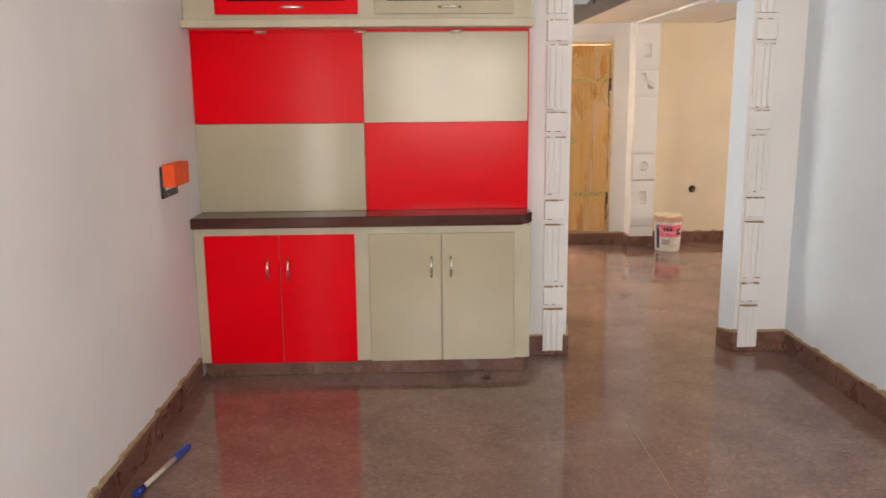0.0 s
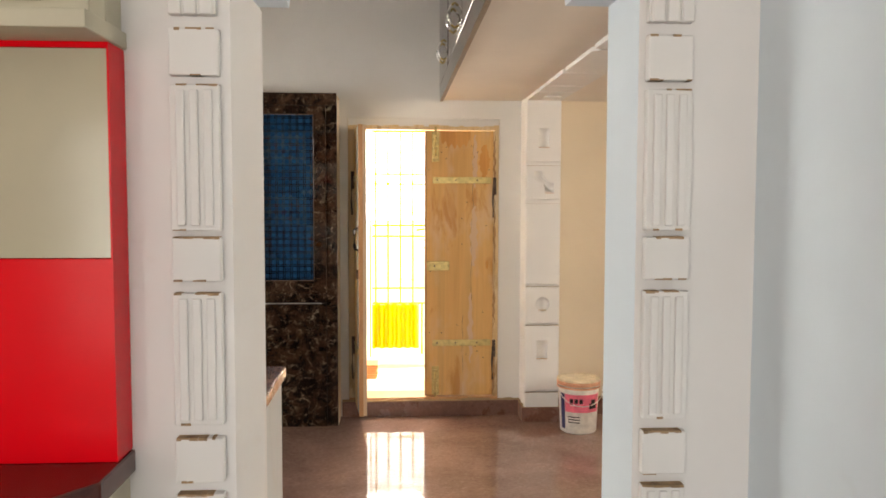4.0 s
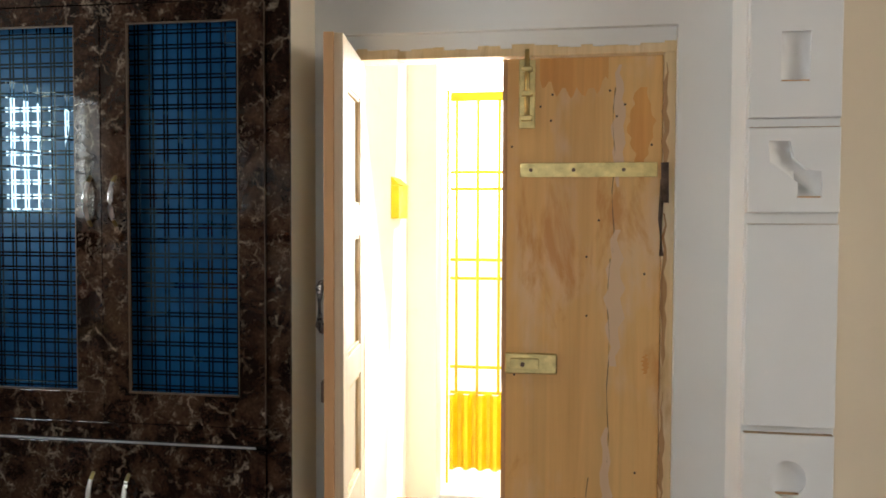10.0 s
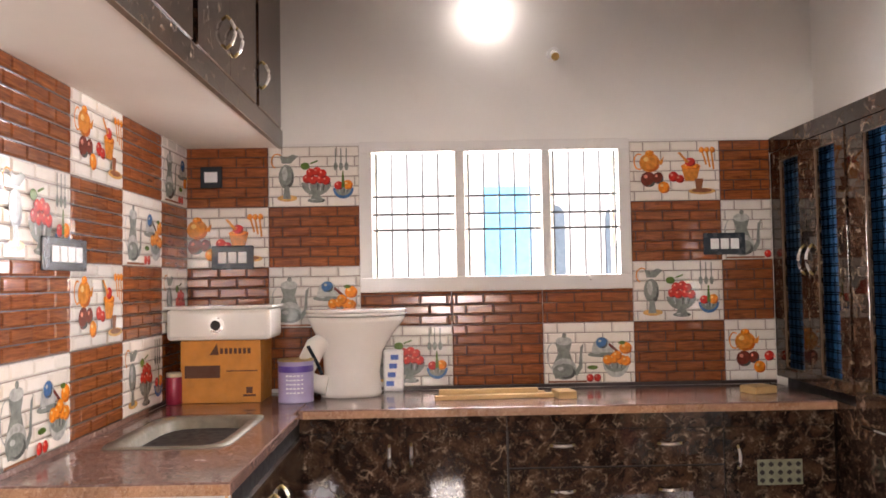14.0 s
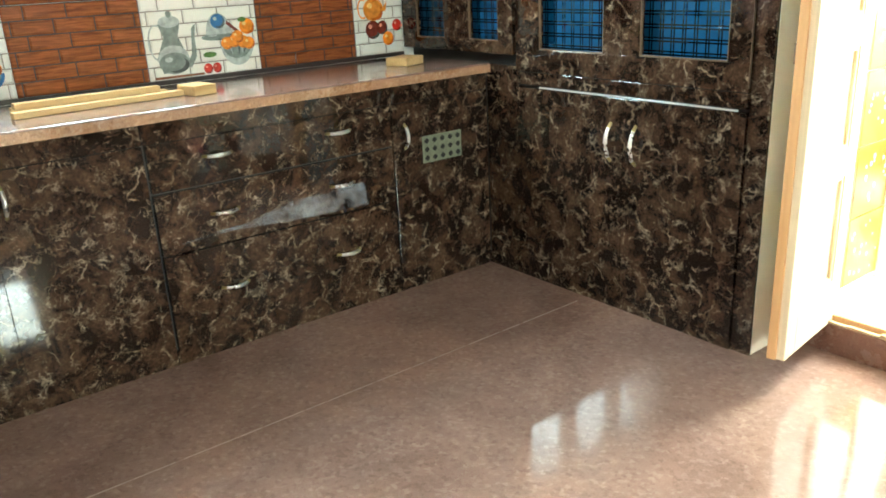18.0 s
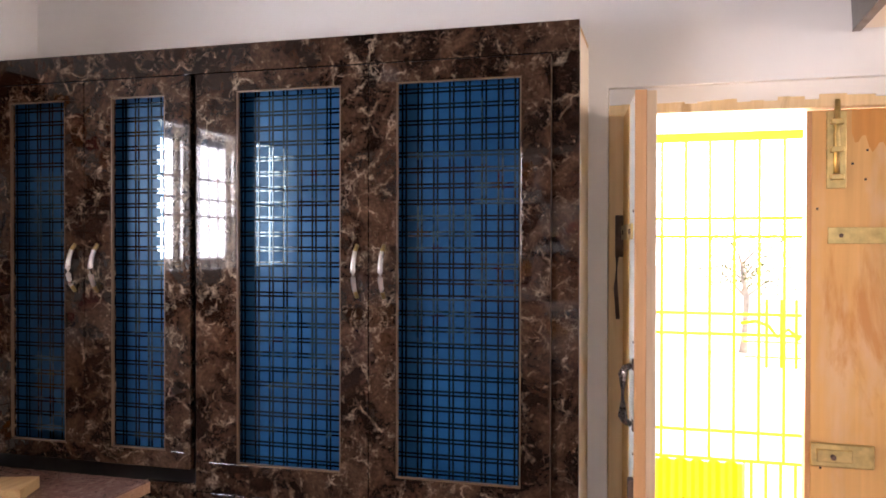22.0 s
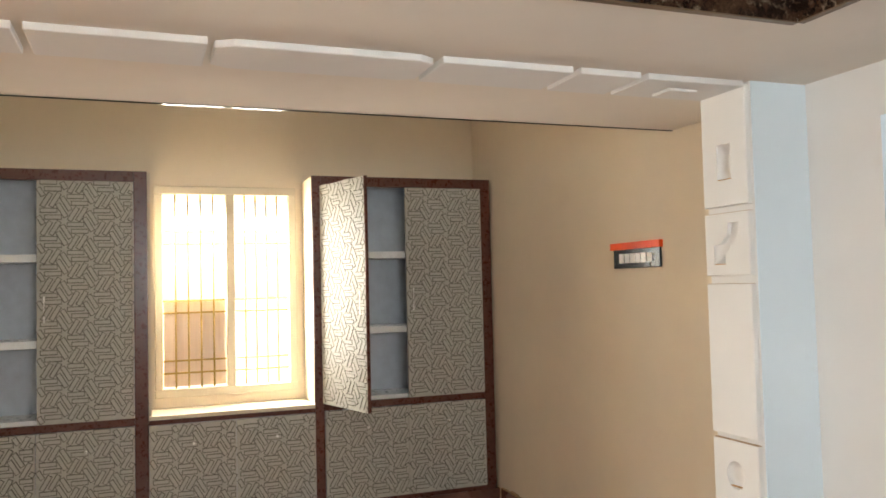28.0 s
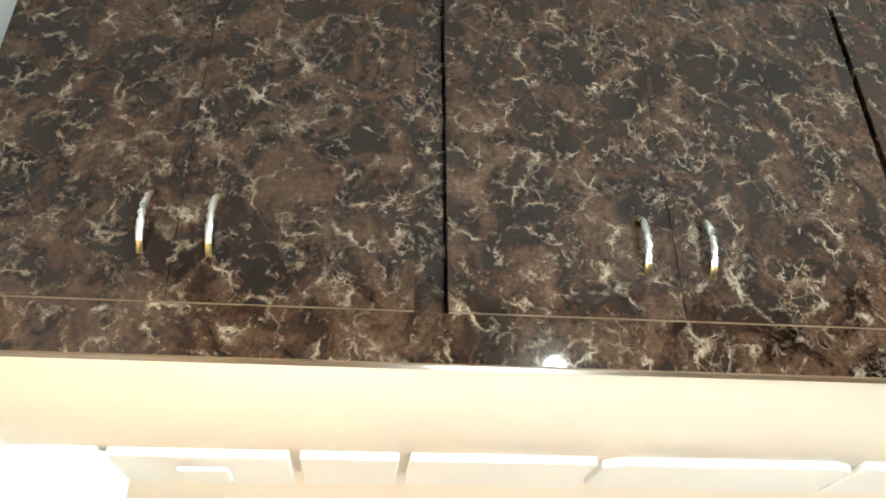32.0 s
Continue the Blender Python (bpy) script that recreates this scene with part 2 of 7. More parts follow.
def plaid(name):
    """Blue frosted pane with double polished dark lines both ways."""
    m, nt, b = nodes_of(name)
    geo = nt.nodes.new("ShaderNodeNewGeometry")
    sep = nt.nodes.new("ShaderNodeSeparateXYZ")
    nt.links.new(geo.outputs["Position"], sep.inputs[0])
    lines = []
    for axis, period in (("X", 0.046), ("Z", 0.0445)):
        d = add(nt, "ShaderNodeMath")
        d.operation = "DIVIDE"
        nt.links.new(sep.outputs[axis], d.inputs[0])
        d.inputs[1].default_value = period
        f = nt.nodes.new("ShaderNodeMath")
        f.operation = "FRACT"
        nt.links.new(d.outputs[0], f.inputs[0])
        r = nt.nodes.new("ShaderNodeValToRGB")
        r.color_ramp.interpolation = "CONSTANT"
        el = r.color_ramp.elements
        for p, v in ((0.13, 0.0), (0.24, 1.0), (0.37, 0.0)):
            el.new(p).color = (v, v, v, 1)
        el[0].color, el[len(el) - 1].color = (1, 1, 1, 1), (0, 0, 0, 1)
        nt.links.new(f.outputs[0], r.inputs[0])
        lines.append(r.outputs[0])
    mx = nt.nodes.new("ShaderNodeMath")
    mx.operation, mx.inputs[2].default_value = "MULTIPLY_ADD", 0.0
    half = nt.nodes.new("ShaderNodeMath")
    half.operation = "ADD"
    nt.links.new(lines[0], half.inputs[0])
    nt.links.new(lines[1], half.inputs[1])
    nt.links.new(half.outputs[0], mx.inputs[0])
    mx.inputs[1].default_value = 0.5
    co = place_of(nt)
    blue = ramp(nt, noise_of(nt, co, 6, 4), [(0.3, (0.005, 0.046, 0.118)), (0.7, (0.010, 0.070, 0.165))])
    ink = ramp(nt, mx.outputs[0], [(0.0, (0, 0, 0)), (0.5, (0.86, 0.86, 0.86)), (1.0, (1, 1, 1))])
    nt.links.new(mix(nt, ink, blue, (0.002, 0.005, 0.012)), b.inputs["Base Color"])
    nt.links.new(ramp(nt, mx.outputs[0], [(0.0, (0.28, 0.28, 0.28)), (0.5, (0.02, 0.02, 0.02))]), b.inputs["Roughness"])
    nt.links.new(ramp(nt, mx.outputs[0], [(0.0, (0.16, 0.16, 0.16)), (0.5, (0.50, 0.50, 0.50))]), b.inputs["Specular IOR Level"])
    b.inputs["IOR"].default_value = 1.75
    b.inputs["Specular Tint"].default_value = (0.62, 0.88, 1.0, 1)
    return m


def glow(name, color, strength):
    m, nt, b = nodes_of(name)
    b.inputs["Emission Color"].default_value, b.inputs["Emission Strength"].default_value = (*color, 1), strength
    return m


M = {
    "white_paint": paint("white_paint", (0.80, 0.785, 0.77)),
    "blue_white_paint": paint("blue_white_paint", (0.74, 0.83, 0.89), (0.5, 0.5, 0.48), 0.2),
    "kitchen_paint": paint("kitchen_paint", (0.78, 0.77, 0.74), (0.5, 0.48, 0.44), 0.2),
    "cream_paint": paint("cream_paint", (0.82, 0.71, 0.555), (0.66, 0.55, 0.41), 0.3),
    "soffit_paint": paint("soffit_paint", (0.82, 0.765, 0.69), (0.7, 0.6, 0.42), 0.2),
    "panel_white": paint("panel_white", (0.80, 0.79, 0.77), (0.55, 0.42, 0.28), 0.12, 0.5, 0.15),
    "floor_stone": speckled("floor_stone", (0.165, 0.097, 0.079), (0.252, 0.155, 0.127), (0.36, 0.250, 0.210), 150, 0.05),
    "skirting_stone": speckled("skirting_stone", (0.115, 0.053, 0.040), (0.18, 0.086, 0.063), (0.24, 0.135, 0.103), 150, 0.22),
    "counter_stone": speckled("counter_stone", (0.09, 0.05, 0.042), (0.22, 0.13, 0.11), (0.42, 0.31, 0.26), 190, 0.10),
    "counter_edge": speckled("counter_edge", (0.22, 0.10, 0.05), (0.42, 0.23, 0.13), (0.62, 0.42, 0.28), 190, 0.3),
    "plaster_crumbs": paint("plaster_crumbs", (0.42, 0.30, 0.18), (0.2, 0.14, 0.08), 0.6, 0.9, 0.8),
    "marble": marble("marble"),
    # near-black stands in for shade in gaps and holes; also black print
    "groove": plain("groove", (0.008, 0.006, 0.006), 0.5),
    "plaid": plaid("plaid"),
    "red": plain("red", (0.84, 0.002, 0.010), 0.2, vary=0.04, scale=3, shine=0.12),
    "ivory": plain("ivory", (0.47, 0.42, 0.30), 0.16, vary=0.05, scale=3, shine=0.35),
    "ivory_paint": plain("ivory_paint", (0.52, 0.48, 0.355), 0.45, vary=0.07, scale=5, relief=0.15),
    "dark_glass": plain("dark_glass", (0.003, 0.008, 0.011), 0.06, vary=0.2, shine=0.22),
    "chrome": plain("chrome", (0.86, 0.85, 0.82), 0.30, 0.92),
    "steel_dull": plain("steel_dull", (0.55, 0.55, 0.55), 0.45, 0.8),
    "brass": plain("brass", (0.58, 0.46, 0.20), 0.38, 1.0, 0.25, 30),
    "iron": plain("iron", (0.13, 0.09, 0.07), 0.6, 0.6, 0.4, 30, 0.3),
    "grille_iron": plain("grille_iron", (0.05, 0.055, 0.06), 0.5, 0.2, 0.3, 30),
    "door_wood": wood("door_wood", (0.78, 0.487, 0.185), (0.67, 0.385, 0.13), 2, 1.1, 0.5, (0.74, 0.56, 0.38), (0.60, 0.27, 0.065)),
    "frame_wood": wood("frame_wood", (0.76, 0.58, 0.33), (0.64, 0.45, 0.22), 2, 1.6, 0.7, (0.80, 0.71, 0.53), (0.44, 0.28, 0.13)),
    "ochre_wood": wood("ochre_wood", (0.80, 0.53, 0.17), (0.72, 0.44, 0.12), 2, 0.9, 0.5, (0.82, 0.62, 0.34)),
    "leaf_wood": wood("leaf_wood", (0.74, 0.60, 0.42), (0.62, 0.46, 0.30), 2, 2.2, 0.55),
    "edge_wood": wood("edge_wood", (0.56, 0.31, 0.14), (0.46, 0.23, 0.09), 2, 2.2, 0.5),
    "primed_wood": wood("primed_wood", (0.51, 0.545, 0.535), (0.44, 0.465, 0.455), 2, 1.0, 0.6, (0.66, 0.58, 0.45)),
    "ply": wood("ply", (0.60, 0.40, 0.18), (0.48, 0.30, 0.12), 1, 3, 0.6),
    "shelf_wood": wood("shelf_wood", (0.085, 0.024, 0.018), (0.045, 0.013, 0.010), 0, 2.5, 0.07),
    "brown_frame": plain("brown_frame", (0.095, 0.027, 0.016), 0.3, vary=0.15, scale=20),
    "carved_white": plain("carved_white", (0.45, 0.44, 0.39), 0.5, vary=0.06, scale=20, shine=0.2),
    # dark tone that puts the shade beside the carved strokes into colour
    "carve_shade": plain("carve_shade", (0.15, 0.14, 0.12), 0.5, shine=0.2),
    "blue_grey": plain("blue_grey", (0.58, 0.63, 0.69), 0.5),
    "window_paint": paint("window_paint", (0.72, 0.71, 0.69), (0.45, 0.40, 0.36), 0.4, 0.6, 0.4),
    "cream_window": paint("cream_window", (0.72, 0.64, 0.50), (0.6, 0.48, 0.32), 0.3, 0.5, 0.3),
    "dark_bronze": plain("dark_bronze", (0.17, 0.14, 0.12), 0.28, 0.85, 0.25, 60),
    "rust_brown": wood("rust_brown", (0.44, 0.25, 0.11), (0.27, 0.13, 0.05), 2, 2.5, 0.7),
    "old_varnish": wood("old_varnish", (0.74, 0.375, 0.10), (0.65, 0.295, 0.06), 2, 1.4, 0.4),
    "filler": paint("filler", (0.74, 0.54, 0.36), (0.70, 0.42, 0.17), 0.7, 0.7, 0.4),
    "orange_tape": plain("orange_tape", (0.92, 0.085, 0.004), 0.5),
    "switch_black": plain("switch_black", (0.012, 0.02, 0.028), 0.25),
    "switch_white": plain("switch_white", (0.85, 0.86, 0.85), 0.3, vary=0.02),
    "ceramic": plain("ceramic", (0.84, 0.82, 0.77), 0.1, vary=0.02),
    "yellow": plain("yellow", (0.87, 0.60, 0.0), 0.45),
    "ground_sand": paint("ground_sand", (0.72, 0.64, 0.53), (0.4, 0.3, 0.2), 0.6, 0.9, 0.6),
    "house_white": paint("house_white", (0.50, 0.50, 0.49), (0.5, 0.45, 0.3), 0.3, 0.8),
    "out_white": paint("out_white", (0.85, 0.80, 0.68), (0.8, 0.65, 0.3), 0.3, 0.8),
    "tile_red": plain("tile_red", (0.62, 0.07, 0.015), 0.2, vary=0.2),
    "tile_orange": plain("tile_orange", (0.80, 0.24, 0.03), 0.2, vary=0.2),
    "tile_petal": plain("tile_petal", (0.66, 0.46, 0.22), 0.2, vary=0.4, scale=40),
    "brick_red": plain("brick_red", (0.62, 0.25, 0.10), 0.8, vary=0.2),
}


# ---- building helpers ----
def box(x0, y0, z0, x1, y1, z1, bevel=0.0, bm=None):
    """A box between two corners, with its edges rounded off; into bm, if given."""
    made = bmesh.new()
    bmesh.ops.create_cube(made, size=1)
    for v in made.verts:
        v.co = Vector(((x0 + x1) / 2 + v.co.x * abs(x1 - x0), (y0 + y1) / 2 + v.co.y * abs(y1 - y0), (z0 + z1) / 2 + v.co.z * abs(z1 - z0)))
    if bevel:
        bmesh.ops.bevel(made, geom=made.edges, offset=min(bevel, 0.45 * min(abs(x1 - x0), abs(y1 - y0), abs(z1 - z0))), segments=2, affect="EDGES", profile=0.5)
    return merge(bm, made)


def merge(bm, made):
    if bm is None:
        return made
    me = bpy.data.meshes.new("tmp")
    made.to_mesh(me)
    made.free()
    bm.from_mesh(me)
    bpy.data.meshes.remove(me)
    return bm


def rod(points, radius, sides=8, bm=None, caps=True):
    """A round bar along a line of points."""
    made = bmesh.new()
    rings = []
    pts = [Vector(p) for p in points]
    for i, p in enumerate(pts):
        d = (pts[min(i + 1, len(pts) - 1)] - pts[max(i - 1, 0)]).normalized()
        q = d.to_track_quat("Z", "Y")
        rr = radius[i] if isinstance(radius, (list, tuple)) else radius
        rings.append([made.verts.new(p + q @ Vector((rr * math.cos(a), rr * math.sin(a), 0))) for a in (2 * math.pi * k / sides for k in range(sides))])
    for a, b in zip(rings, rings[1:]):
        for k in range(sides):
            f = made.faces.new((a[k], a[(k + 1) % sides], b[(k + 1) % sides], b[k]))
            f.smooth = True
    if caps:
        made.faces.new(rings[0][::-1])
        made.faces.new(rings[-1])
    return merge(bm, made)


def lathe(cx, cy, profile, sides=28, bm=None, sx=1.0, sy=1.0):
    """A turned body about an upright axis, from (radius, z) pairs."""
    made = bmesh.new()
    rings = [[made.verts.new((cx + sx * r * math.cos(a), cy + sy * r * math.sin(a), z)) for a in (2 * math.pi * k / sides for k in range(sides))] for r, z in profile]
    for a, b in zip(rings, rings[1:]):
        for k in range(sides):
            f = made.faces.new((a[k], a[(k + 1) % sides], b[(k + 1) % sides], b[k]))
            f.smooth = True
    made.faces.new(rings[0][::-1])
    made.faces.new(rings[-1])
    return merge(bm, made)


def prism(outline, axis, a, b, bm=None, bevel=0.0):
    """A flat outline (pairs) pushed along an axis from a to b. axis x: pairs are (y, z); y: (x, z); z: (x, y)."""
    made = bmesh.new()

    def put(p, d):
        return {"x": (d, p[0], p[1]), "y": (p[0], d, p[1]), "z": (p[0], p[1], d)}[axis]
    r0 = [made.verts.new(put(p, a)) for p in outline]
    r1 = [made.verts.new(put(p, b)) for p in outline]
    made.faces.new(r0)
    made.faces.new(r1[::-1])
    n = len(outline)
    for k in range(n):
        made.faces.new((r0[k], r1[k], r1[(k + 1) % n], r0[(k + 1) % n]))
    bmesh.ops.recalc_face_normals(made, faces=made.faces)
    if bevel:
        bmesh.ops.bevel(made, geom=[e for e in made.edges if e.calc_face_angle(0) > 0.5], offset=bevel, segments=1, affect="EDGES")
    return merge(bm, made)


def base_of(ob):
    v = Vector((0, 0, 0))
    while ob:
        v += ob.location
        ob = ob.parent
    return v


def part(name, bm, material, parent=None, label="", local=False):
    """Links a bmesh as one mesh object under a thing or a part. Its vertices are given in the world, or local to the thing."""
    me = bpy.data.meshes.new(name)
    bm.to_mesh(me)
    bm.free()
    for mat in (material if isinstance(material, (list, tuple)) else [material]):
        me.materials.append(M[mat] if isinstance(mat, str) else mat)
    if parent and not local:
        me.transform(Matrix.Translation(-base_of(parent)))
    ob = new(name, me)
    ob.parent = parent
    return tagged(ob, label) if label else ob


def thing(name, at, label, category, group="", kind=""):
    ob = new(name)
    ob.empty_display_size = 0.1
    ob.location = at
    return tagged(ob, label, category, group, kind)


def solid(name, bm, material, label, category="", kind="structure"):
    """A piece of the setting that is one mesh."""
    return tagged(part(name, bm, material), label, category, "", kind)


def wall_with_holes(name, axis, a, b, u0, u1, z0, z1, holes, material, label):
    """A wall between two planes of an axis, with openings (u0, u1, z0, z1) cut right through."""
    us = sorted({u0, u1, *[h[0] for h in holes], *[h[1] for h in holes]})
    zs = sorted({z0, z1, *[h[2] for h in holes], *[h[3] for h in holes]})
    bm = bmesh.new()
    grid = {}

    def vert(i, j, k):
        if (i, j, k) not in grid:
            u, z, d = us[i], zs[j], (a, b)[k]
            grid[i, j, k] = bm.verts.new((d, u, z) if axis == "x" else (u, d, z))
        return grid[i, j, k]

    def full(i, j):
        if not (0 <= i < len(us) - 1 and 0 <= j < len(zs) - 1):
            return False
        u, z = (us[i] + us[i + 1]) / 2, (zs[j] + zs[j + 1]) / 2
        return not any(h[0] < u < h[1] and h[2] < z < h[3] for h in holes)
    for i in range(len(us) - 1):
        for j in range(len(zs) - 1):
            if not full(i, j):
                continue
            for k in (0, 1):
                bm.faces.new([vert(i, j, k), vert(i + 1, j, k), vert(i + 1, j + 1, k), vert(i, j + 1, k)])
            for di, dj, (p, q) in ((-1, 0, ((i, j), (i, j + 1))), (1, 0, ((i + 1, j), (i + 1, j + 1))), (0, -1, ((i, j), (i + 1, j))), (0, 1, ((i, j + 1), (i + 1, j + 1)))):
                if not full(i + di, j + dj):
                    bm.faces.new([vert(*p, 0), vert(*p, 1), vert(*q, 1), vert(*q, 0)])
    bmesh.ops.recalc_face_normals(bm, faces=bm.faces)
    return solid(name, bm, material, label, "wall")


def bow_handle(parent, at, out, up, length=0.10, depth=0.028, mat="chrome", name="handle"):
    """A bowed cabinet handle on a front: at its middle, out of the front and along the handle as unit vectors."""
    at, out, up = Vector(at), Vector(out), Vector(up)
    pts = [at + up * (length * (k / 8 - 0.5)) + out * depth * math.sin(math.pi * k / 8) ** 0.7 for k in range(9)]
    bm = rod(pts, [0.0078 - 0.002 * abs(k / 4 - 1) for k in range(9)], 8)
    for k, f in enumerate(bm.faces):
        f.material_index = 1 if k < 8 or k >= 56 else 0
    return part(name, bm, [mat, "brass"], parent, "bowed chrome handle with gilt ends")


# ---- the large structure ----
PLAN = [(LX0 - 0.2, LY0 - 0.2), (PX1, LY0 - 0.2), (PX1, SD - 0.15), (EX + 0.25, SD - 0.15), (EX + 0.25, 0.12), (LX0 - 0.2, 0.12)]
solid("floor", prism(PLAN, "z", -0.15, 0.0), "floor_stone", "brown-mauve speckled polished terrazzo floor", "floor")
solid("ceiling", prism(PLAN, "z", CEIL, CEIL + 0.12), "kitchen_paint", "off-white plastered ceiling", "ceiling")
wall_with_holes("wall_north", "y", NF, 0.16, WF - 0.25, EX + 0.3, 0, CEIL, [(-0.50, 0.55, 0.08, 2.074)], "kitchen_paint", "off-white plastered wall round the back door")
wall_with_holes("wall_west", "x", WF, WF - 0.24, YS, NF, 0, CEIL, [(-2.46, -1.10, 1.47, 2.19)], "kitchen_paint", "off-white plastered kitchen wall above the tiles")
wall_with_holes("wall_east", "x", EX, EX + 0.25, SD - 0.2, NF, 0, CEIL, [(-2.225, -1.315, 0.83, 2.195)], "cream_paint", "cream plastered dining wall behind the wardrobes")
solid("wall_south", box(PX1, SD - 0.15, 0, EX + 0.3, SD, CEIL), "cream_paint", "cream plastered dining wall with a switchboard", "wall")
solid("wall_cream_lining", box(PX1, NF - 0.012, 0, EX, NF - 0.0005, CEIL), "cream_paint", "cream-painted stretch of the back wall in the dining room", "wall")


def arch_wall():
    """The wall between living room and kitchen, with an arched opening that is lower and narrower on the kitchen side."""
    made = bmesh.new()

    def outline(x0, x1, cx, rx, z0, rz):
        arc = [(cx - rx * math.cos(math.pi * k / 24), z0 + rz * math.sin(math.pi * k / 24)) for k in range(25)]
        return [(WF - 0.25, 0.0), (x0, 0.0), (x0, z0), *arc, (x1, z0), (x1, 0.0), (PX1, 0.0)]
    low = outline(AX0, AX1, ARC_X, ARC_RX, ARC_Z, ARC_RZ)
    inner = outline(BX0, BX1, -0.09, 0.366, 2.026, 0.183)
    rows = []
    for pts, kitchen in ((low, False), (inner, True)):
        ys = [(YR if x > -0.3 else YS) if kitchen else YL for x, z in low]
        bottom = [made.verts.new((x, y, z)) for (x, z), y in zip(pts, ys)]
        top = {}
        for (xf, zf), (x, z), y in zip(low, pts, ys):
            if xf not in top:
                top[xf] = made.verts.new((x, y, CEIL))
        rows.append((bottom, top))
    n = len(low)
    for bottom, top in rows:
        for k in range(n - 1):
            a, b = low[k], low[k + 1]
            if a[0] != b[0]:
                made.faces.new((bottom[k], bottom[k + 1], top[b[0]], top[a[0]]))
    for k in range(n - 1):
        reveal = made.faces.new((rows[0][0][k], rows[0][0][k + 1], rows[1][0][k + 1], rows[1][0][k]))
        # arc and right jamb take the bluer paint, which also carries their shade
        reveal.material_index = 0 if low[k + 1][0] == AX0 else 1
    bmesh.ops.recalc_face_normals(made, faces=made.faces)
    return solid("wall_arch", made, ["white_paint", "blue_white_paint"], "white plastered wall with an arched opening", "wall")


arch_wall()
solid("wall_arch_return_left", box(-0.571, YS + 0.0005, 0, BX0, YS + 0.045, 2.026, 0.003), "white_paint", "narrow white plastered edge of the arch opening", "wall")
solid("wall_living_right", box(LX1, LY0, 0, PX1, YL - 0.0005, CEIL), "blue_white_paint", "pale blue-white plastered living room wall", "wall")
# the opening is unseen, added to let the fill lamp in
wall_with_holes("wall_living_left", "x", LX0, LX0 - 0.2, LY0, YL, 0, CEIL, [(-9.4, -8.3, 0.0, 2.15)], "white_paint", "white plastered living room wall")
wall_with_holes("wall_living_back", "y", LY0, LY0 - 0.2, LX0 - 0.2, PX1, 0, CEIL, [(-1.8, 0.0, 0.8, 2.2)], "white_paint", "white living room wall with a wide window opening")

# partition between kitchen and dining: two nibs, a lintel and the loft slab across it
solid("wall_nib_north", box(PX0, NIBN, 0, PX1, NF - 0.0005, SOFFIT, 0.004), "panel_white", "white wall nib beside the back door", "wall")
solid("wall_nib_south", box(PX0, YR + 0.0005, 0, PX1, NIBS, SOFFIT, 0.004), "panel_white", "white wall nib beside the arch", "wall")
solid("wall_nib_lining", box(PX0 - 0.004, YR + 0.001, 0, PX0 - 0.0003, NIBS - 0.004, SOFFIT - 0.001), "blue_white_paint", "pale blue-white flank of the wall nib", "wall")
solid("wall_lintel", box(PX0, YR + 0.0005, SOFFIT + 0.1, PX1, NF - 0.0005, CEIL), "kitchen_paint", "wall above the wide opening", "wall")
slab = box(LOFT_X + 0.02, SD + 0.0005, SOFFIT, 1.55, NF - 0.0005, SOFFIT + 0.09)
solid("loft_slab_east", slab, "soffit_paint", "cream-painted underside of the concrete loft slab", "loft")
solid("slab_edge_strip", box(1.5505, SD + 0.0005, SOFFIT - 0.004, 1.556, NF - 0.0005, SOFFIT + 0.05), "dark_glass", "dark glossy strip along the slab edge", "trim")
solid("loft_slab_south", box(WF + 0.0005, YR + 0.0005, SOFFIT, LOFT_X + 0.0195, LOFT_Y - 0.02, SOFFIT + 0.09), "soffit_paint", "cream-painted underside of the loft slab over the sink", "loft")


def slope(bm, dx, y0, y1):
    """Slides a run sideways along its length, by dx at its far end."""
    for v in bm.verts:
        v.co.x += dx * (v.co.y - y0) / (y1 - y0)


def skirting(name, pieces, label="dark maroon speckled stone skirting"):
    """Stone skirting with a crumbly strip of mortar along its top."""
    top = thing(name, (pieces[0][0], pieces[0][1], 0), label, "skirting", kind="structure")
    for x0, y0, x1, y1, h, *slant in pieces:
        stone = box(x0, y0, 0, x1, y1, h, 0.003)
        if slant:
            slope(stone, slant[0], y0, y1)
        part("skirting_stone", stone, "skirting_stone", top)
        bm = bmesh.new()
        lx, ly = abs(x1 - x0), abs(y1 - y0)
        n = max(3, int(max(lx, ly) / 0.05))
        for k in range(n):
            t0, t1 = k / n, (k + 1) / n
            hh = 0.004 + 0.014 * random.random() ** 2
            if lx > ly:
                box(x0 + (x1 - x0) * t0, y0 + 0.15 * (y1 - y0), h - 0.001, x0 + (x1 - x0) * t1, y1, h + hh, 0, bm)
            else:
                box(x0 + 0.15 * (x1 - x0), y0 + (y1 - y0) * t0, h - 0.001, x1, y0 + (y1 - y0) * t1, h + hh, 0, bm)
        if slant:
            slope(bm, slant[0], y0, y1)
        part("mortar_strip", bm, "plaster_crumbs", top, "crumbly brown mortar strip")


SK = 0.012
skirting("baseboard_back", [(-0.545, NF - 0.02, PX0, NF, 0.105), (PX0 - SK, NIBN - SK, PX1 + SK, NIBN, 0.10), (PX0 - SK, NIBN, PX0, NF - 0.02, 0.10), (PX1 + SK, NF - 0.032, 3.55, NF - 0.012, 0.11)])
skirting("baseboard_dining", [(PX1, SD, 3.55, SD + 0.02, 0.11)])
skirting("baseboard_living_right", [(LX1 - 0.02, LY0, LX1, YL - 0.02, 0.12), (AX1 - SK, YL - 0.02, LX1, YL, 0.12), (AX1 - SK, YL, AX1, YR, 0.11, BX1 - AX1)])
skirting("baseboard_living_left", [(LX0, -8.29, LX0 + 0.02, -3.96, 0.12)])
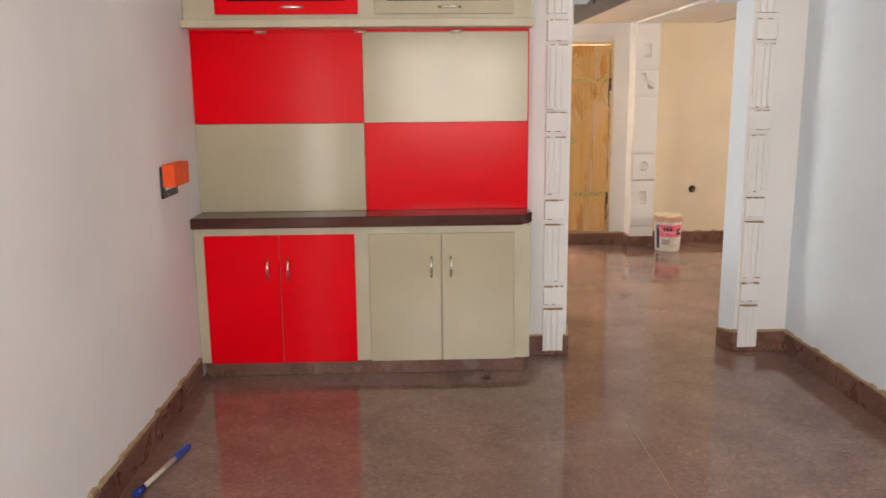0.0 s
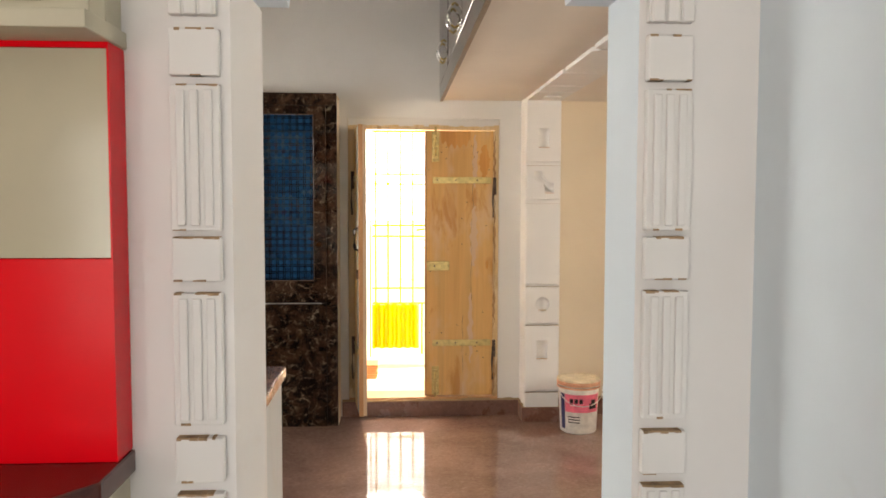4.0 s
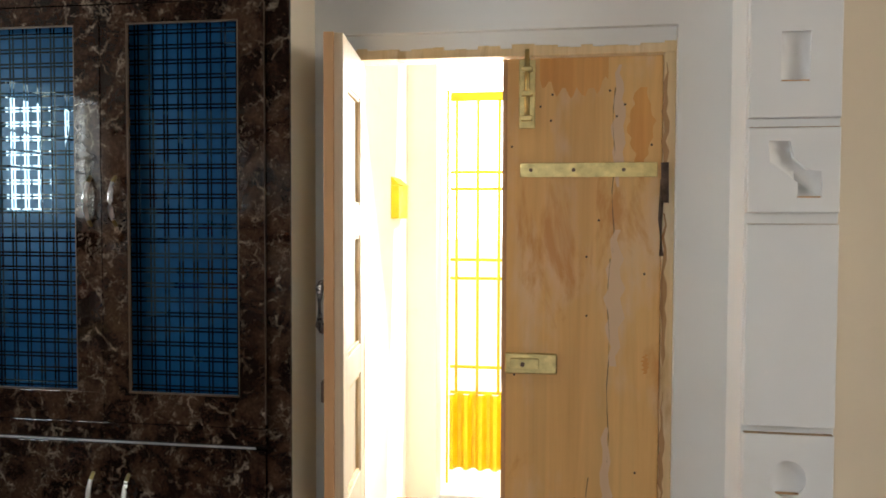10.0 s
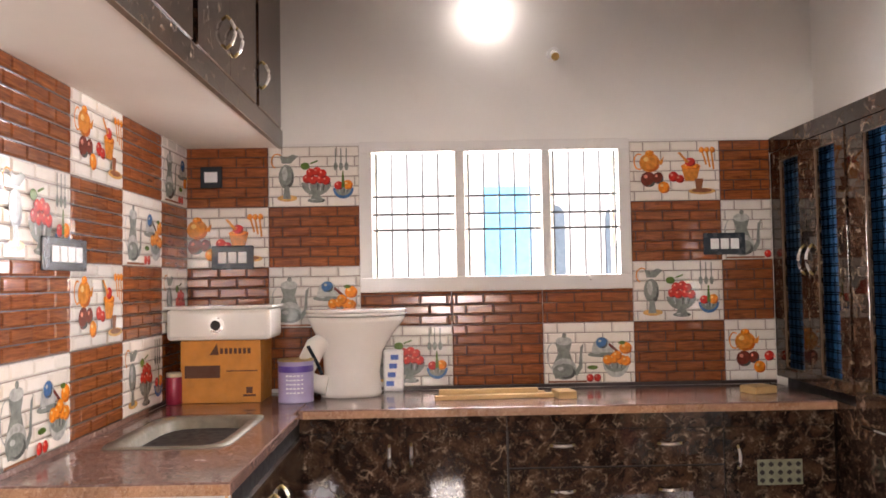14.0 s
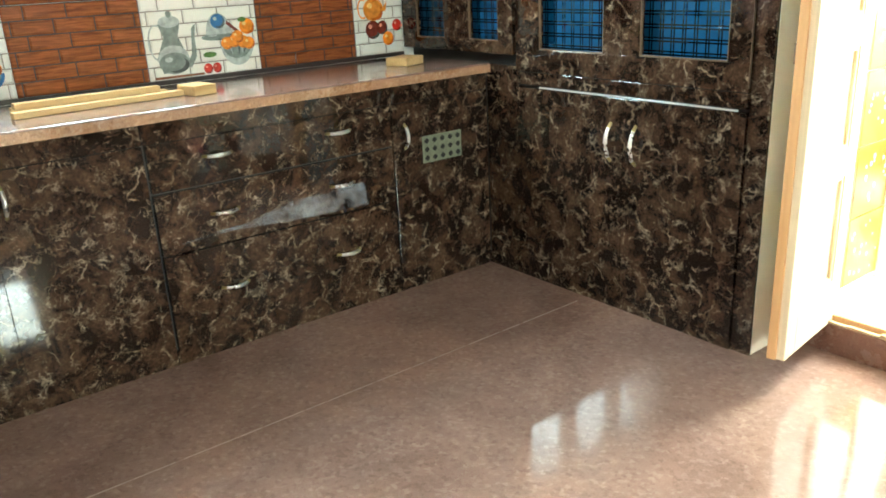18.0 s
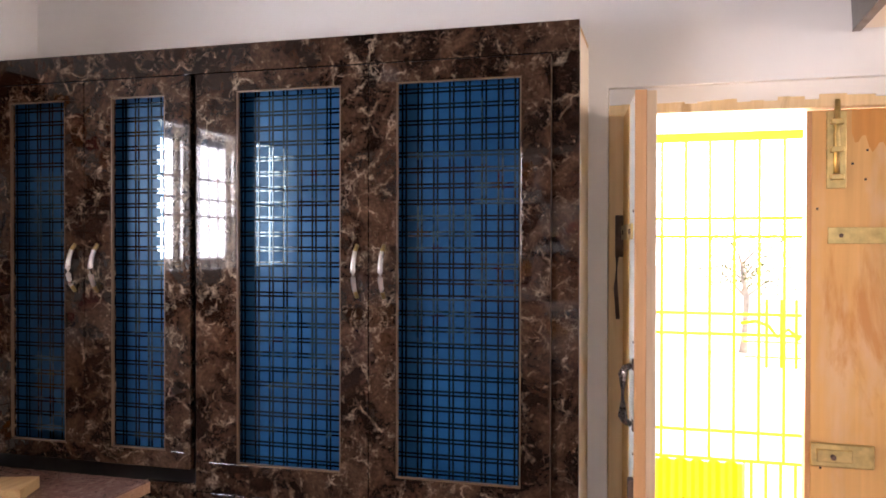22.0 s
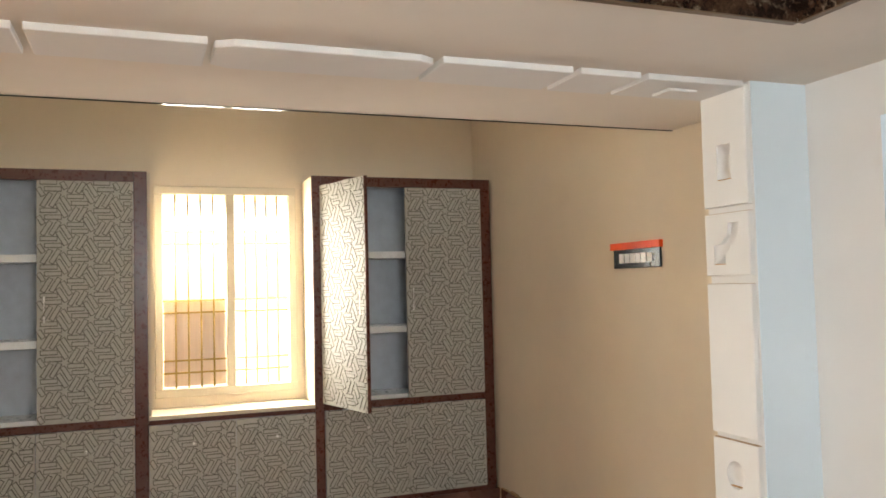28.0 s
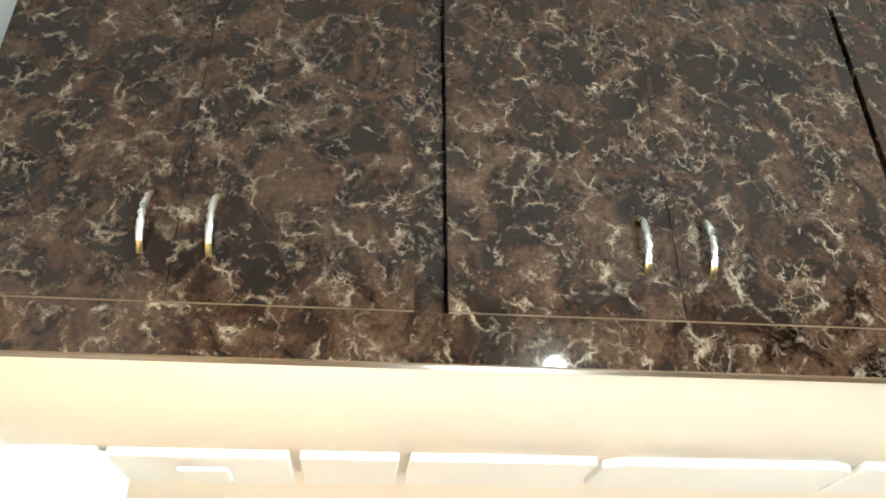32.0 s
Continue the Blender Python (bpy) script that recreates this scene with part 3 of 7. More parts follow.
skirting("baseboard_arch_left", [(-0.815, YL - 0.02, AX0 + SK, YL, 0.12), (AX0, YL, AX0 + SK, YS, 0.11, BX0 - AX0)])

# glass dividing strips in the terrazzo
M["joint_strip"] = plain("joint_strip", (0.29, 0.19, 0.155), 0.3, vary=0.25, scale=9)
strips = thing("floor_joint", (0, 0, 0), "thin pale dividing strips let into the terrazzo floor", "floor joint", kind="structure")
part("joint_strip", box(-1.285, -2.7, -0.01, -1.281, NF - 0.3, 0.0012), "joint_strip", strips)
part("joint_strip", box(-0.47, YS - 4.6, -0.01, -0.467, YS - 1.1, 0.0012), "joint_strip", strips)


# ---- the back door ----
DL, DR, DB, DT = -0.455, 0.515, 0.13, 2.0


def back_door():
    fr = thing("door_1", (0.03, 0, 0.0), "raw timber double door, one leaf open, in a weathered frame", "door", kind="structure")
    part("door_frame_jamb", box(-0.50, -0.03, 0.10, DL, 0.06, 2.06, 0.004), "frame_wood", fr)
    part("door_frame_jamb", box(DR, -0.03, 0.10, 0.55, 0.06, 2.06, 0.004), "frame_wood", fr)
    part("door_frame_head", box(-0.50, -0.035, DT, 0.55, 0.06, 2.075, 0.004), "frame_wood", fr, "plaster-smeared door head")
    part("door_sill", box(-0.50, -0.05, 0.08, 0.55, 0.16, DB - 0.005, 0.004), "edge_wood", fr, "worn wooden sill")
    # closed leaf
    leaf = part("closed_leaf", box(0.045, -0.018, DB, 0.513, 0.022, DT - 0.005, 0.003), "door_wood", fr, "closed leaf of blotchy raw timber")
    part("edge_batten", box(0.032, -0.020, DB, 0.046, 0.03, DT - 0.006, 0.002), "edge_wood", leaf)
    for z in (1.652, 0.506):
        part("strap_hinge", box(0.087, -0.024, z - 0.022, 0.50, -0.018, z + 0.022, 0.001), "brass", leaf, "long flat brass strap hinge")
        bm = bmesh.new()
        for x in (0.12, 0.25, 0.40):
            lathe(x, 0, [(0.006, 0), (0.006, 0.003)], 10, bm)
        for v in bm.verts:
            v.co = Vector((v.co.x, -0.0235 - v.co.z, z + v.co.y))
        part("hinge_screw", bm, "iron", leaf)
        part("hinge_knuckle", rod([(0.522, -0.03, z - 0.10), (0.520, -0.034, z + 0.02)], 0.012), "iron", leaf)
        part("hinge_hook", rod([(0.515, -0.03, z - 0.03), (0.508, -0.036, z - 0.15), (0.513, -0.034, z - 0.26)], 0.007), "iron", leaf, "rusty hook of the hinge")
    for z0, z1, zb0, zb1 in ((1.78, 1.99, 1.82, 2.02), (0.135, 0.34, 0.12, 0.30)):
        part("bolt_plate", box(0.082, -0.024, z0, 0.132, -0.018, z1, 0.002), "brass", leaf, "brass tower bolt plate")
        part("bolt_rod", rod([(0.107, -0.032, zb0), (0.107, -0.032, zb1)], 0.008), "brass", leaf)
        for z in (z0 + 0.03, (z0 + z1) / 2, z1 - 0.03):
            part("bolt_clip", box(0.09, -0.043, z - 0.008, 0.124, -0.022, z + 0.008, 0.003), "brass", leaf)
    lk = part("rim_latch", box(0.044, -0.030, 1.02, 0.205, -0.018, 1.085, 0.004), "brass", leaf, "brass rim latch")
    part("latch_slide", box(0.06, -0.038, 1.035, 0.15, -0.029, 1.07, 0.003), "brass", lk)
    part("latch_knob", rod([(0.10, -0.036, 1.052), (0.10, -0.052, 1.052)], 0.007), "iron", lk)
    bm = bmesh.new()
    rng = random.Random(5)
    for _ in range(22):
        x, z = rng.uniform(0.06, 0.49), rng.uniform(0.2, 1.95)
        box(x - 0.003, -0.0188, z - 0.003, x + 0.003, -0.0179, z + 0.003, 0, bm)
    part("nail_holes", bm, "groove", leaf)
    bm = bmesh.new()
    for x, z0, z1 in ((0.36, 0.75, 1.38), (0.37, 1.40, 1.9), (0.30, 0.3, 0.7)):
        rod([(x + 0.004 * math.sin(k * 1.7), -0.0178, z0 + (z1 - z0) * k / 8) for k in range(9)], 0.0012, 4, bm)
    part("wood_cracks", bm, "groove", leaf)
    rng = random.Random(21)

    def smear(name, x0, x1, za, zb, mat, label, wave, face=-0.0181):
        """A ragged upright smear on the face of the leaf."""
        n = 14
        left, right = [], []
        for k in range(n + 1):
            z, sway = za + (zb - za) * k / n, wave * math.sin(2.1 * k + x0 * 9)
            thin = 0.25 + 0.75 * math.sin(math.pi * min(max(k / n, 0.04), 0.96)) if wave else 1.0
            half = (x1 - x0) / 2 * thin
            left.append(((x0 + x1) / 2 + sway - half + rng.uniform(-0.004, 0.004), z))
            right.append(((x0 + x1) / 2 + sway + half + rng.uniform(-0.004, 0.004), z))
        part(name, prism(left + right[::-1], "y", face - 0.0005, face), mat, leaf, label)
    low = [(0.145 + 0.207 * k / 24, 1.945 - 0.055 * math.sin(0.11 * k + 0.2) - 0.016 * math.sin(1.3 * k) - rng.uniform(0, 0.014)) for k in range(25)]
    part("varnish_stain", prism(low + [(0.352, 1.993), (0.145, 1.993)], "y", -0.0186, -0.0181), "old_varnish", leaf, "dark orange varnish stain")
    smear("varnish_stain", 0.414, 0.486, 1.665, 1.90, "old_varnish", "dark orange varnish stain", 0.006)
    smear("varnish_stain", 0.462, 0.482, 1.03, 1.09, "old_varnish", "dark orange varnish stain", 0.004)
    for za, zb in ((1.56, 1.97), (1.02, 1.52), (0.62, 0.98), (0.16, 0.50)):
        smear("rust_streak", 0.514, 0.528, za, zb, "rust_brown", "rust-brown streak down the jamb", 0.003, -0.0302)
    smear("filler_smear", 0.352, 0.402, 1.05, 1.47, "filler", "pale filler smeared over a crack", 0.008)
    smear("filler_smear", 0.338, 0.372, 0.36, 0.86, "filler", "pale filler smeared over a crack", 0.007)
    smear("filler_smear", 0.366, 0.404, 1.60, 1.97, "filler", "pale filler smeared over a crack", 0.005)
    for z in (1.66, 0.51):
        part("hinge_knuckle", rod([(-0.468, -0.036, z - 0.07), (-0.468, -0.036, z + 0.05)], 0.012), "iron", fr)
        part("hinge_hook", rod([(-0.474, -0.034, z - 0.06), (-0.478, -0.038, z - 0.16), (-0.472, -0.034, z - 0.25)], 0.006), "iron", fr, "rusty hook of the hinge")
    # open leaf, built closed and turned about its hinge
    op = thing("open_leaf", (0, 0, 0), "", "")
    op.parent = fr
    op.location = Vector((DL + 0.004, -0.02, 0)) - fr.location
    op.rotation_euler = (0, 0, radians(-83))
    op["label"] = "open leaf of panelled pale timber"
    w, t = 0.420, 0.040
    b = DB - 0.03
    part("stile", box(0, 0, b, 0.075, t, DT - 0.005, 0.002), "leaf_wood", op, local=True)
    part("stile", box(w - 0.075, 0, b, w, t, DT - 0.005, 0.002), "leaf_wood", op, local=True)
    for z0, z1 in ((b, b + 0.16), (0.62, 0.71), (1.02, 1.11), (1.45, 1.54), (1.87, DT - 0.005)):
        part("rail", box(0.0755, 0.0005, z0, w - 0.0755, t - 0.0005, z1, 0.002), "leaf_wood", op, local=True)
    for z0, z1 in ((b + 0.16, 0.62), (0.71, 1.02), (1.11, 1.45), (1.54, 1.87)):
        part("panel", box(0.0755, 0.006, z0, w - 0.0755, t - 0.014, z1), "leaf_wood", op, local=True)
        bm = bmesh.new()
        for q in ((0.076, z0, 0.088, z1), (w - 0.088, z0, w - 0.076, z1), (0.088, z0, w - 0.088, z0 + 0.012), (0.088, z1 - 0.012, w - 0.088, z1)):
            box(q[0], t - 0.014, q[1], q[2], t - 0.004, q[3], 0.002, bm)
        part("bead", bm, "frame_wood", op, local=True)
    part("inner_board", box(0.0, -0.008, b, 0.235, -0.0002, DT - 0.006, 0.001), "ochre_wood", op, "bare ochre timber board", local=True)
    part("inner_board", box(0.2355, -0.008, b, w - 0.002, -0.0002, DT - 0.006, 0.001), "primed_wood", op, "grey-primed board", local=True)
    part("edge_batten", box(w, -0.012, b, w + 0.010, 0.016, DT - 0.004, 0.002), "edge_wood", op, "red-brown meeting edge", local=True)
    for z in (1.66, 0.51):
        part("strap_hinge", box(0.0, -0.014, z - 0.02, 0.343, -0.008, z + 0.02, 0.001), "brass", op, "flat brass strap hinge", local=True)
    for x, z in ((0.09, 1.66), (0.31, 1.66), (0.09, 0.51), (0.31, 0.51)):
        part("hinge_screw", rod([(x, -0.0142, z), (x, -0.017, z)], 0.007, 10), "iron", op, local=True)
    for z in (1.183, 1.333):
        part("handle_plate", box(0.356, -0.012, z - 0.014, 0.384, -0.0082, z + 0.014, 0.002), "iron", op, local=True)
    part("pull_handle", rod([(0.37, -0.0125, 1.185), (0.37, -0.028, 1.192), (0.37, -0.034, 1.205), (0.37, -0.034, 1.31), (0.37, -0.028, 1.324), (0.37, -0.0125, 1.331)], [0.007, 0.009, 0.012, 0.012, 0.009, 0.007], 10), "dark_bronze", op, "dark bronzed pull handle", local=True)
    kp = part("bolt_socket", box(0.380, -0.024, 1.0, 0.412, -0.0082, 1.06, 0.004), "iron", op, "dark bolt keeper", local=True)
    part("keeper_plate", box(0.376, -0.0105, 0.985, 0.416, -0.0082, 1.075, 0.001), "brass", op, local=True)
    for x, z in ((0.369, 1.387), (0.368, 1.112), (0.366, 0.80), (0.36, 1.71)):
        part("nail_head", rod([(x, -0.0082, z), (x, -0.0105, z)], 0.004, 8), "iron", op, local=True)
    # plaster run over the head of the frame, with a ragged grimy lower edge
    rng = random.Random(11)
    bm = bmesh.new()
    n = 30
    for k in range(n):
        x0, x1 = -0.498 + 1.046 * k / n, -0.498 + 1.046 * (k + 1) / n
        low = 2.022 + 0.014 * rng.random()
        box(x0, -0.041, low, x1, -0.0352, 2.0735, 0, bm)
    part("head_plaster", bm, "kitchen_paint", fr, "plaster smeared over the door head")


back_door()


# ---- kitchen: tall cupboard by the back door ----
M["bead_brown"] = plain("bead_brown", (0.12, 0.075, 0.04), 0.35)


def glazed_door(parent, x0, x1, z0, z1, gx0, gx1, gz0, gz1, hx):
    """A laminate door with a plaid pane set into it."""
    y = CAB_Y
    d = part("cupboard_door", box(x0, y, gz0, gx0, y + 0.025, gz1, 0.001), "marble", parent, "marble-laminate cupboard door")
    for q in ((gx1, gz0, x1, gz1), (x0, z0, x1, gz0), (x0, gz1, x1, z1)):
        part("door_rail", box(q[0], y, q[1], q[2], y + 0.025, q[3], 0.001), "marble", d)
    part("pane", box(gx0 - 0.06, y + 0.050, gz0 - 0.04, gx1 + 0.06, y + 0.055, gz1 + 0.05), "plaid", d, "blue plaid-printed glass pane")
    bm = bmesh.new()
    for q in ((gx0, gz0, gx0 + 0.004, gz1), (gx1 - 0.004, gz0, gx1, gz1), (gx0, gz0, gx1, gz0 + 0.005), (gx0, gz1 - 0.004, gx1, gz1)):
        box(q[0], y + 0.002, q[1], q[2], y + 0.012, q[3], 0, bm)
    part("pane_bead", bm, "bead_brown", d)
    bow_handle(d, (hx, y, 1.55), (0, -1, 0), (0, 0, 1), 0.145, 0.032)


def tall_cupboard():
    c = thing("tall_cupboard", (-1.5, CAB_Y + 0.1, 0), "tall dark marble-laminate kitchen cupboard with blue plaid glass doors", "cupboard")
    y = CAB_Y
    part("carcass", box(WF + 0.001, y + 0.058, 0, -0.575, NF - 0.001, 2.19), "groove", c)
    # cream instead of white puts the ochre leaf's bounced light into the paint
    part("side_wall", box(-0.5745, y + 0.021, 0, -0.555, NF - 0.001, 2.185, 0.002), "cream_paint", c, "plastered cupboard side, its cream tone holding bounced light")
    part("top_board", box(WF + 0.002, y + 0.022, 2.1905, -0.556, NF - 0.002, 2.2, 0.001), "ply", c)
    part("top_rail", box(WF + 0.001, y - 0.002, 2.13, -0.556, y + 0.021, 2.21, 0.001), "marble", c)
    part("end_stile", box(-0.628, y + 0.009, 0.0, -0.556, y + 0.021, 2.13, 0.001), "marble", c)
    part("edge_strip", box(-0.6295, y - 0.0015, 0.9, -0.6282, y + 0.008, 2.12), "bead_brown", c, "thin edging")
    part("plinth", box(WF + 0.001, y + 0.003, 0.0, -0.629, y + 0.021, 0.045), "marble", c)
    part("mid_rail", box(-1.70, y + 0.002, 0.835, -0.629, y + 0.021, 0.885, 0.001), "marble", c)
    part("metal_strip", box(-1.55, y - 0.002, 0.826, -0.66, y + 0.004, 0.8315, 0.001), "steel_dull", c, "thin bright edging strip")
    glazed_door(c, -1.685, -1.140, 0.888, 2.127, -1.551, -1.222, 0.977, 2.073, -1.172)
    glazed_door(c, -1.137, -0.630, 0.888, 2.127, -1.057, -0.708, 0.977, 2.073, -1.092)
    glazed_door(c, -2.470, -2.080, 0.95, 2.127, -2.36, -2.15, 1.00, 2.073, -2.112)
    glazed_door(c, -2.077, -1.705, 0.95, 2.127, -1.982, -1.791, 1.00, 2.073, -2.03)
    for x0, x1, hx in ((-1.685, -1.120, -1.175), (-1.117, -0.630, -1.06)):
        d = part("lower_door", box(x0, y, 0.047, x1, y + 0.02, 0.823, 0.001), "marble", c)
        bow_handle(d, (hx, y, 0.66), (0, -1, 0), (0, 0, 1), 0.145, 0.032)
    part("corner_filler", box(-1.87, y + 0.002, 0.046, -1.688, y + 0.02, 0.905, 0.001), "marble", c)


tall_cupboard()

# ---- kitchen: base units, worktop ----
FX = -1.872
FY = -2.73
EXC = -0.585


def base_unit(y0, y1, label):
    u = thing("base_unit", ((FX + WF) / 2, (y0 + y1) / 2, 0), label, "kitchen unit", "kitchen base units")
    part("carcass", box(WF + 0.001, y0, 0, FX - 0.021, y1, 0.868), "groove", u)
    part("top_rail", box(FX - 0.02, y0 + 0.001, 0.80, FX, y1 - 0.001, 0.868, 0.001), "marble", u)
    part("plinth", box(FX - 0.02, y0 + 0.001, 0.0, FX - 0.003, y1 - 0.001, 0.05), "marble", u)
    return u


def front(parent, y0, y1, z0, z1, name, handle=None, across=False):
    d = part(name, box(FX - 0.018, y0, z0, FX + 0.002, y1, z1, 0.001), "marble", parent)
    if handle:
        bow_handle(d, (FX + 0.002, *handle), (1, 0, 0), (0, 1, 0) if across else (0, 0, 1), 0.10, 0.028)
    return d


def torn(name):
    """Milky plastic film, thin and ragged where it has torn."""
    m, nt, b = nodes_of(name)
    b.inputs["Base Color"].default_value, b.inputs["Roughness"].default_value = (0.42, 0.42, 0.46, 1), 0.35
    nt.links.new(ramp(nt, noise_of(nt, place_of(nt, (1, 1, 2.2)), 7, 5, 0.65), [(0.36, (0.0, 0.0, 0.0)), (0.66, (0.42, 0.42, 0.42))]), b.inputs["Alpha"])
    return m


M["torn_film"] = torn("torn_film")
M["vent_bronze"] = plain("vent_bronze", (0.24, 0.255, 0.18), 0.4, 0.4, 0.2, 40)
u = base_unit(-0.816, CAB_Y - 0.001, "dark marble-laminate base unit with a pierced vent")
d = front(u, -0.812, CAB_Y - 0.004, 0.052, 0.797, "unit_door", (-0.757, 0.662))
v = part("vent", box(FX + 0.002, -0.672, 0.535, FX + 0.008, -0.468, 0.648, 0.002), "vent_bronze", d, "pierced bronze vent plate")
bm = bmesh.new()
for i in range(5):
    for j in range(3):
        yy, zz = -0.652 + i * 0.041, 0.555 + j * 0.036
        box(FX + 0.0075, yy - 0.011, zz - 0.006, FX + 0.009, yy + 0.011, zz + 0.006, 0, bm)
        box(FX + 0.0075, yy - 0.005, zz - 0.011, FX + 0.009, yy + 0.005, zz + 0.011, 0, bm)
part("vent_holes", bm, "groove", v)
u = base_unit(-1.797, -0.817, "dark marble-laminate drawer unit with three wide drawers")
for z0, z1, hz, out in ((0.052, 0.4035, 0.245, 0.0), (0.4095, 0.625, 0.525, 0.0), (0.634, 0.797, 0.73, 0.004)):
    dr = front(u, -1.790, -0.821, z0, z1, "drawer")
    for yy in (-1.55, -1.065):
        bow_handle(dr, (FX + 0.002, yy, hz), (1, 0, 0), (0, 1, 0), 0.105, 0.028)
    if hz == 0.525:
        haze = [(-1.735, 0.44), (-1.53, 0.447), (-1.29, 0.428), (-1.12, 0.424), (-0.955, 0.418), (-0.968, 0.515), (-1.04, 0.512), (-1.12, 0.503), (-1.29, 0.506), (-1.40, 0.478), (-1.48, 0.462), (-1.60, 0.458)]
        part("film_remnant", prism(haze, "x", FX + 0.0023, FX + 0.0030), "torn_film", dr, "torn milky remnant of protective film")
u = base_unit(-2.774, -1.798, "dark marble-laminate base unit with a pair of doors")
front(u, -2.2785, -1.801, 0.052, 0.797, "unit_door", (-2.23, 0.70))
front(u, -2.77, -2.2795, 0.052, 0.797, "unit_door", (-2.328, 0.695))


def sink_unit():
    s = thing("sink_unit", (-1.3, -3.1, 0), "sink base unit with dark doors and a stained white end panel", "kitchen unit", "kitchen base units")
    part("carcass", box(FX, YS + 0.001, 0, EXC - 0.012, FY - 0.001, 0.868), "groove", s)
    part("end_panel", box(EXC - 0.012, YS + 0.001, 0.10, EXC, FY, 0.868, 0.002), "end_white", s, "white end panel with run-down stains")
    part("end_skirting", box(EXC - 0.012, YS + 0.001, 0, EXC + 0.008, FY, 0.10, 0.002), "skirting_stone", s)
    for x0, x1, hx in ((-1.86, -1.27, -1.33), (-1.265, -0.70, -1.2)):
        d = part("unit_door", box(x0, FY, 0.052, x1, FY + 0.02, 0.797, 0.001), "marble", s)
        bow_handle(d, (hx, FY + 0.02, 0.66), (0, 1, 0), (0, 0, 1), 0.10, 0.028)
    part("raw_edge", box(EXC - 0.013, FY + 0.0005, 0.10, EXC - 0.001, FY + 0.006, 0.866, 0.001), "edge_wood", s, "raw brown board edge")
    part("edge_trim", box(EXC - 0.040, FY + 0.0005, 0.04, EXC - 0.016, FY + 0.008, 0.868, 0.001), "primed_wood", s, "pale edging strip")
    part("raw_edge", box(EXC - 0.058, FY + 0.0005, 0.04, EXC - 0.042, FY + 0.006, 0.868, 0.001), "edge_wood", s, "raw brown board edge")
    part("white_tag", box(EXC - 0.039, FY + 0.0082, 0.42, EXC - 0.018, FY + 0.012, 0.62, 0.001), "switch_white", s, "white paper tag on the edging")
    part("tag_end", box(EXC - 0.039, FY + 0.0082, 0.385, EXC - 0.018, FY + 0.013, 0.419, 0.001), "groove", s)
    d = part("ajar_door", box(-0.696, FY - 0.002, 0.03, -0.662, FY + 0.03, 0.797, 0.001), "marble", s, "narrow laminate edge strip")
    for z in (0.70, 0.50, 0.22):
        bow_handle(d, (-0.68, FY + 0.03, z), (0, 1, 0), (1, 0, 0), 0.09, 0.03)


def run_down(name):
    """White paint with drip marks and yellowed patches."""
    m, nt, b = nodes_of(name)
    drips = ramp(nt, noise_of(nt, place_of(nt, (16, 16, 0.9)), 2.2, 5, 0.6), [(0.61, (0, 0, 0)), (0.67, (0.8, 0.8, 0.8))])
    patch = ramp(nt, noise_of(nt, place_of(nt), 5, 6, 0.65), [(0.58, (0, 0, 0)), (0.75, (0.5, 0.5, 0.5))])
    col = mix(nt, drips, mix(nt, patch, (0.52, 0.545, 0.55), (0.50, 0.48, 0.38)), (0.34, 0.34, 0.33))
    nt.links.new(col, b.inputs["Base Color"])
    b.inputs["Roughness"].default_value = 0.45
    bump(nt, b, noise_of(nt, place_of(nt), 30, 5), 0.2)
    return m


M["end_white"] = run_down("end_white")
sink_unit()

SX0, SX1, SY0, SY1 = -1.72, -1.08, -3.27, -2.875


def worktop():
    w = thing("worktop", (-2.1, -1.6, 0.87), "polished brown granite worktop round the corner, with a sink cut-out", "worktop")
    bm = box(WF + 0.010, FY, 0.87, FX - 0.001 + 0.03, CAB_Y - 0.001, TOP, 0.005)
    part("long_slab", bm, "counter_stone", w)
    part("raw_edge", box(FX + 0.0292, FY + 0.02, 0.8715, FX + 0.0312, CAB_Y - 0.002, TOP - 0.006, 0.0005), "counter_edge", w, "rough unpolished front edge")
    part("raw_edge", box(EXC + 0.0122, YS + 0.011, 0.8715, EXC + 0.0142, FY + 0.018, TOP - 0.006, 0.0005), "counter_edge", w, "rough unpolished front edge")
    hw = 0.003
    part("sink_slab", box(WF + 0.010, YS + 0.010, 0.87, SX0, FY - hw, TOP, 0.004), "counter_stone", w)
    part("sink_slab", box(SX1, YS + 0.010, 0.87, EXC + 0.012, FY + 0.02, TOP, 0.004), "counter_stone", w)
    part("sink_slab", box(SX0 + 0.0005, SY1, 0.87, SX1 - 0.0005, FY + 0.02, TOP, 0.004), "counter_stone", w)
    part("sink_slab", box(SX0 + 0.0005, YS + 0.010, 0.87, SX1 - 0.0005, SY0, TOP, 0.004), "counter_stone", w)
    part("upstand", box(WF + 0.6, YS + 0.009, TOP, EXC + 0.012, YS + 0.016, TOP + 0.02, 0.001), "counter_stone", w)


worktop()


